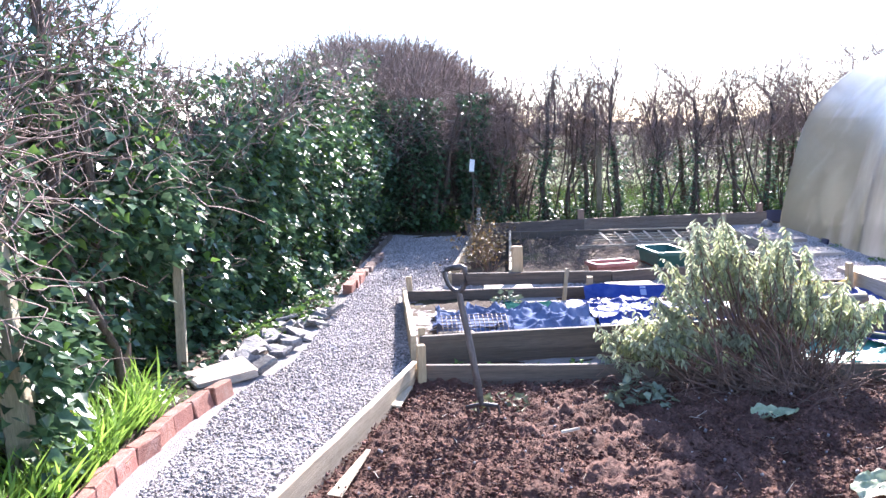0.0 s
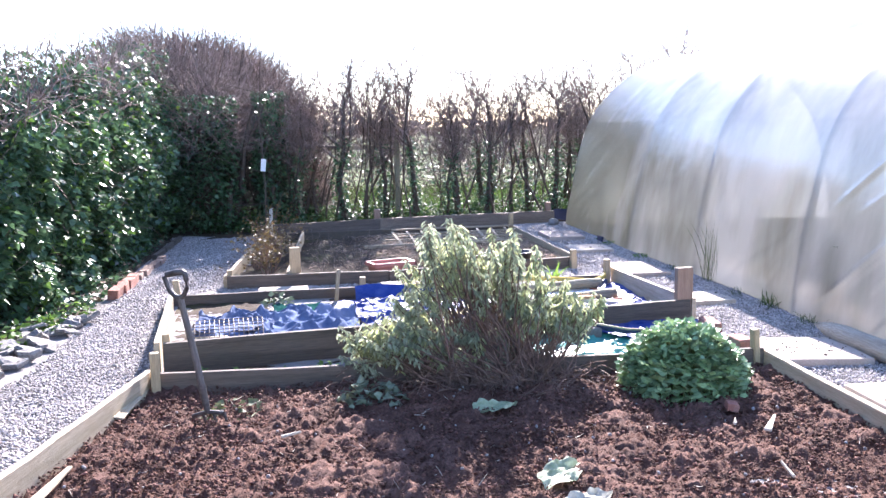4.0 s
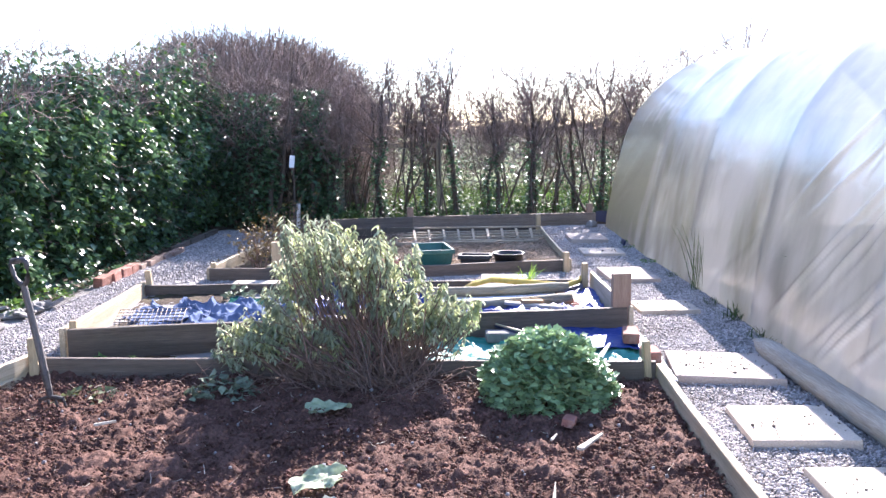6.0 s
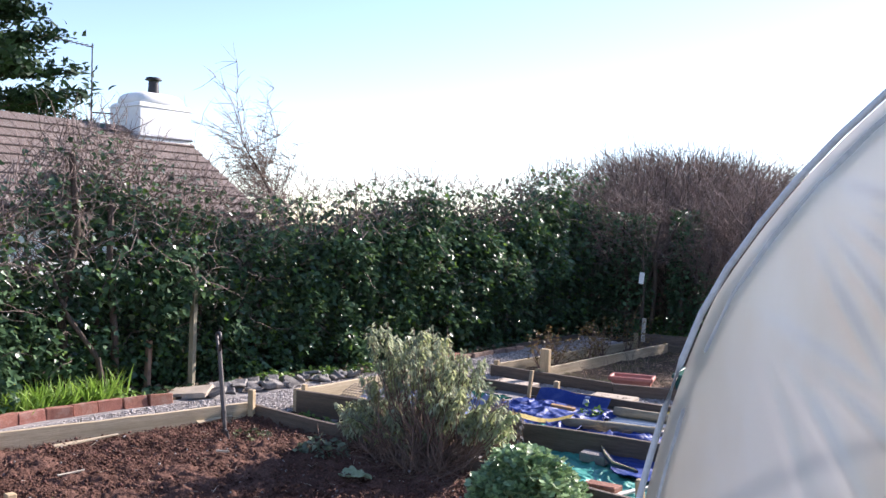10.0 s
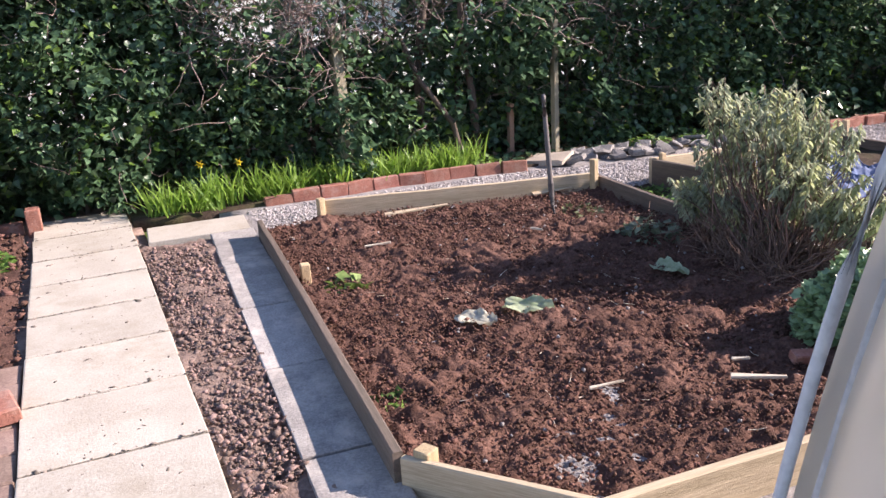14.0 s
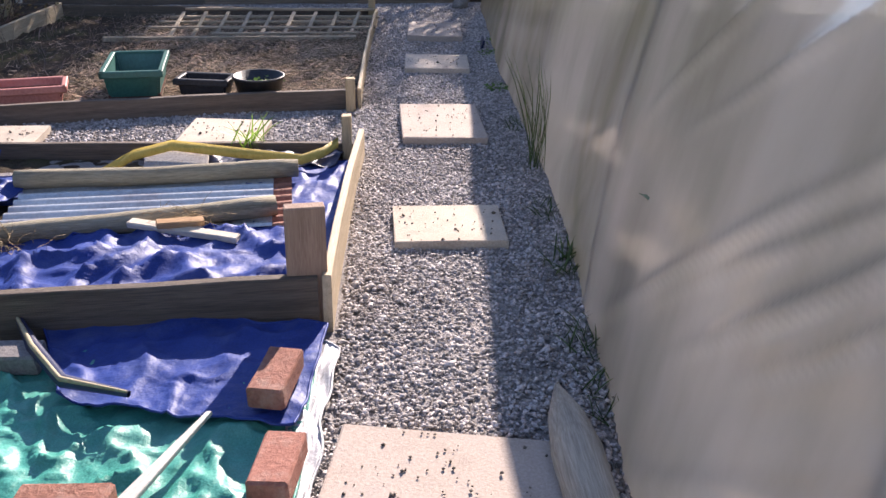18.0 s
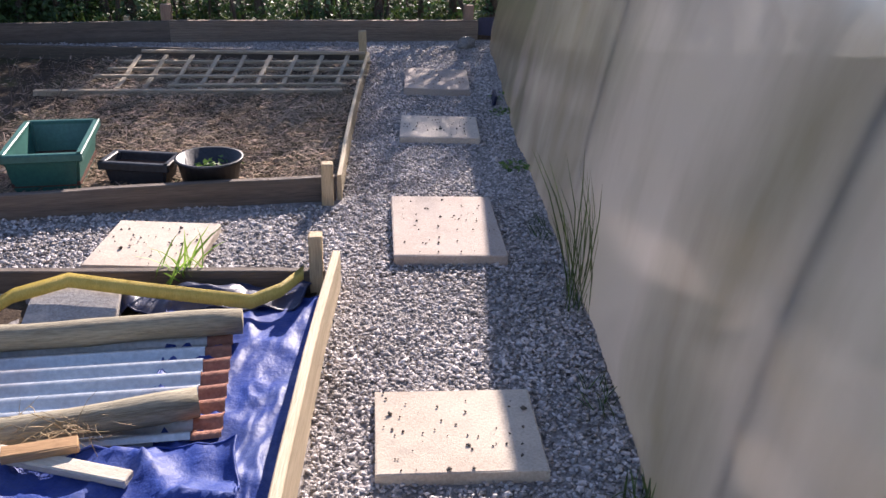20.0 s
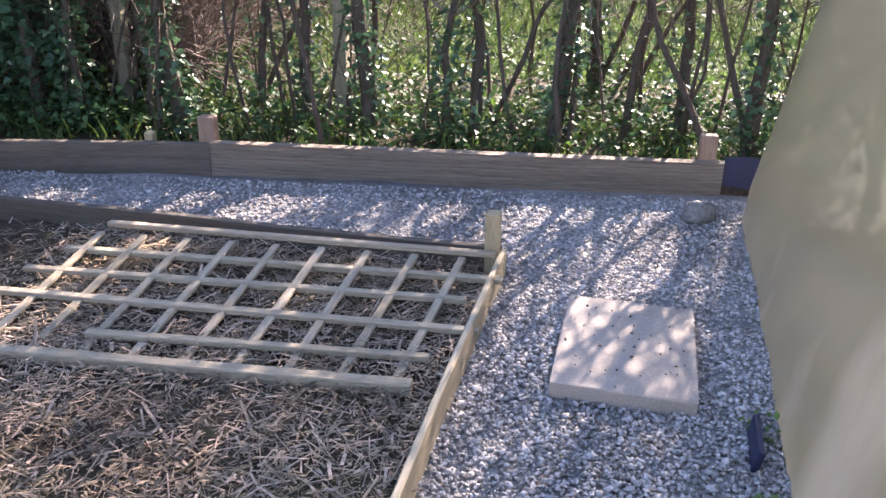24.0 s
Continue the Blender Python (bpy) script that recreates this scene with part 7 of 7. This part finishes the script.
# ---- sleepers along the hedgerow ----
M_DECK = mat("grooved_sleeper", (0.16, 0.115, 0.085), (0.34, 0.26, 0.2), 0.8, 5, 45, 0.4, stretch=(0.25, 6, 6), piece=0.1)
slp = thing("timber_retaining_edge", "low retaining edge of grooved timber with short posts", "timber edge")


def grooved(p0, p1, h, parent):
    a, b = Vector((*p0, 0)), Vector((*p1, 0))
    L = (b - a).length
    z = 0.005
    sec = [(0.03, -0.03), (-0.03, -0.03)]
    while z < h - 0.01:
        sec += [(-0.03, z), (-0.03, z + 0.011), (-0.025, z + 0.013), (-0.025, z + 0.018)]
        z += 0.02
    sec += [(-0.03, h), (0.03, h)]
    bm = bmesh.new()
    r0 = [bm.verts.new((-L / 2, y, q)) for y, q in sec]
    r1 = [bm.verts.new((L / 2, y, q)) for y, q in sec]
    for i in range(len(sec)):
        j = (i + 1) % len(sec)
        bm.faces.new((r0[i], r1[i], r1[j], r0[j]))
    bm.faces.new(r0)
    bm.faces.new(r1[::-1])
    bmesh.ops.recalc_face_normals(bm, faces=bm.faces[:])
    mid = (a + b) / 2
    part("board", bm, M_DECK, parent, "grooved decking board", pose(mid.x, mid.y, 0, 0, 0, math.degrees(math.atan2((b - a).y, (b - a).x))))


grooved((1.5, 11.93), (4.16, 12.19), 0.175, slp)
board("board", (-0.15, 11.62), (1.5, 11.92), 0.17, 0.05, M_WOODGREY, slp)
peg("post", 1.47, 11.98, 0.30, 0.09, 0.07, M_POSTRED, slp, 5)
peg("post", 4.08, 12.24, 0.30, 0.085, 0.06, M_POSTRED, slp, 4)
peg("post", 1.14, 11.95, 0.2, 0.05, 0.05, M_POSTPALE, slp, 4)
sheet = link_mesh("plastic_sheet", arr_mesh("plastic_sheet", *grid(lambda u, v: (4.17 + 0.75 * u, 12.2 + 0.02 * np.sin(u * 9) + 0.02 * v, 0.19 * v - 0.01 + 0.015 * np.sin(u * 5 + 1)), 20, 10)), M_NAVYTARP, None, smooth=True)
tagged(sheet, "dark navy plastic sheet folded up beside the timber edge", "plastic sheet")
bm = bmesh.new()
bmesh.ops.create_icosphere(bm, subdivisions=3, radius=0.5)
for v in bm.verts:
    q = noise.fractal((v.co.x * 1.6, v.co.y * 1.6, v.co.z * 1.6 + 4), 0.6, 2, 3)
    v.co = Vector((v.co.x * 0.17, v.co.y * 0.13, v.co.z * 0.12)) * (1 + 0.3 * q)
tagged(part("boulder", bm, M_SLATE, None, "", pose(4.03, 11.78, 0.04, 0, 0, 20), True), "rounded grey boulder on the gravel", "stone")
fl = part("plastic_flap", box_bm(0.02, 0.2, 0.07, 0.004, 0, 0.003), M_NAVYTARP, None, "", pose(4.07, 9.98, 0.0, 0, 12, -3))
tagged(fl, "black plastic flap at the foot of the polytunnel", "plastic flap")

# ---- old fence posts in the hedge, rail in the hedgerow ----
M_OLDPOST = mat("mossy_old_post", (0.2, 0.175, 0.12), (0.4, 0.35, 0.25), 0.85, 6, 45, 0.4, stretch=(5, 5, 0.5), stain=(0.14, 0.16, 0.07), stain_amount=0.5)
for x, y, h, w, rz, lean in ((-2.1, 5.12, 1.2, 0.06, 5, (0, 1)), (-2.14, 3.16, 1.3, 0.105, 8, (0, -3))):
    p = peg("fence_post", x, y, h, w, w * 0.8, M_OLDPOST, None, rz, lean)
    tagged(p, "old mossy timber fence post standing in the ivy hedge", "post", "fence posts")
rail = thing("fence_rail", "dark post-and-rail fence half hidden in the hedgerow", "fence")
for z in (1.17,):
    slat((0.35, 12.95, z), (1.95, 13.05, z - 0.02), 0.03, 0.07, rail, "rail")
for x in (0.4, 1.9):
    peg("post", x, 13.0, 1.3, 0.08, 0.08, M_OLDPOST, rail)

rp = peg("fence_stub", -2.33, 4.78, 0.48, 0.05, 0.05, M_POSTRED, None, 10, (0, 2))
tagged(rp, "short rusty-brown stub of a post in the hedge", "post", "fence posts")

# ---- trees beyond the cottage ----
M_PINE = mat("pine_needles", (0.012, 0.035, 0.015), (0.04, 0.085, 0.035), 0.7, 3, 30, 0.0, island=0.4, translucent=0.1)
pine = thing("pine_tree", "tall dark green pine with layered boughs behind the cottage", "tree", -26, 14.7, 0)
link_mesh("trunk", arr_mesh("trunk", *tubes([(np.array([[0, 0, -0.5], [0.1, 0.1, 5], [0.0, 0.2, 11]]), np.array([0.3, 0.22, 0.06]))], 8)), M_BARK, pine, smooth=True)
limbs, PP = [], []
for k in range(36):
    z = rng.uniform(4.6, 10.5)
    a = rng.uniform(0, 6.28)
    L = (1 - (z - 4.2) / 8.5) * rng.uniform(2.6, 4.6)
    e = np.array([np.cos(a) * L, np.sin(a) * L, z + rng.uniform(-0.1, 0.8)])
    limbs.append((np.array([[0, 0, z], e * 0.5 + np.array([0, 0, z * 0.5 - 0.1]), e]), np.array([0.07, 0.05, 0.02])))
    for f in np.linspace(0.35, 1.0, 7):
        c = np.array([0, 0, z]) * (1 - f) + e * f
        m = 42
        PP.append(c + rng.normal(0, 1, (m, 3)) * np.array([0.38, 0.38, 0.15]))
stuff("limbs", tubes(limbs, 5), M_BARK, pine)
PP = np.concatenate(PP)
stuff("needles", scatter([BLADE], frames_from(rand_dirs(len(PP), -0.2, 0.9), rng.uniform(-1, 1, len(PP))), PP, np.stack([rng.uniform(1.5, 3.0, len(PP)), rng.uniform(0.22, 0.4, len(PP)), np.full(len(PP), 0.3)], axis=1)), M_PINE, pine)


def airy_tree(x, y, h, lean, n, label, seed):
    rs2 = np.random.default_rng(seed)
    t = thing("bare_tree", label, "tree", x, y, 0, group="bare trees")
    tr = [(np.array([[0, 0, -0.2], [0, lean * 0.2, h * 0.4], [0.1, lean * 0.6, h * 0.7], [0, lean, h]]), np.array([0.12, 0.08, 0.04, 0.01]))]
    link_mesh("trunk", arr_mesh("trunk", *tubes(tr, 6)), M_BARK, t)
    P0, D0 = [], []
    for _ in range(n):
        f = rs2.uniform(0.25, 1.0)
        P0.append([0, lean * f * f, h * f])
        D0.append(rs2.normal(0, 1, 3) * np.array([0.5, 0.85, 0.4]) + np.array([0, lean * 0.35, 0.7]))
    l1 = twig_lines(np.array(P0), np.array(D0), rng.uniform(0.8, 2.3, n), 0.016, 0.14, 6)
    P1 = np.concatenate([q[0][2:] for q in l1])
    P1 = np.repeat(P1, 4, axis=0)
    l2 = twig_lines(P1, rng.normal(0, 0.6, (len(P1), 3)) + np.array([0, lean * 0.3, 0.35]), rng.uniform(0.35, 0.9, len(P1)), 0.009, 0.15, 4)
    stuff("crown", tubes(l1 + l2, 3), M_TWIG, t, "open crown of bare twigs")


airy_tree(-14.0, 18.1, 3.9, -2.2, 78, "leaning bare tree with fine drooping twigs beyond the cottage", 3)
# satellite dish on the gable
dish = thing("satellite_dish", "pale satellite dish on the cottage gable", "satellite dish", -9.6, 4.75, 4.55)
link_mesh("reflector", arr_mesh("reflector", *grid(lambda u, v: (0.1 * v * v, np.cos(u * 2 * np.pi) * v * 0.32, np.sin(u * 2 * np.pi) * v * 0.32), 24, 6)), M_WHITE, dish, smooth=True)
link_mesh("arm", arr_mesh("arm", *tubes([(np.array([[0.0, 0, -0.3], [0.35, 0.0, -0.25], [0.4, 0, -0.1]]), np.full(3, 0.012))], 5)), M_IRON, dish)
link_mesh("mount", arr_mesh("mount", *tubes([(np.array([[0.0, 0, 0], [-0.12, -0.25, -0.1]]), np.full(2, 0.02))], 5)), M_IRON, dish)
# far hedges: a dark line of hedge on the horizon
n = 9000
a = rng.uniform(0, 2 * np.pi, n)
P = np.stack([np.cos(a) * 110 + 1, np.sin(a) * 110 + 6, rng.uniform(0, 1.8, n)], axis=1)
stuff("far_hedges", leaf_cloud(P, 1.2, 0.0), M_TWIG, None, "distant bare hedges round the field", "hedge")

# plant in a red pot inside the tunnel, close behind the film
tp = thing("potted_plant", "dark green plant in a red pot close behind the polythene", "potted plant", 4.36, 5.2, 0.02)
link_mesh("pot", arr_mesh("pot", *tubes([(np.array([[0, 0, 0], [0, 0, 0.12], [0, 0, 0.2]]), np.array([0.08, 0.1, 0.115]))], 16)), mat("red_pot", (0.45, 0.08, 0.05), (0.6, 0.14, 0.09), 0.5), tp)
Pp = rng.normal(0, 1, (260, 3)) * np.array([0.09, 0.12, 0.13]) + np.array([0.02, 0.0, 0.5])
stuff("leaves", leaf_cloud(Pp, 0.08, 0.1), M_IVY, tp)
link_mesh("stem", arr_mesh("stem", *tubes([(np.array([[0, 0, 0.15], [0.01, 0, 0.5]]), np.array([0.01, 0.006]))], 6)), M_BARK, tp)
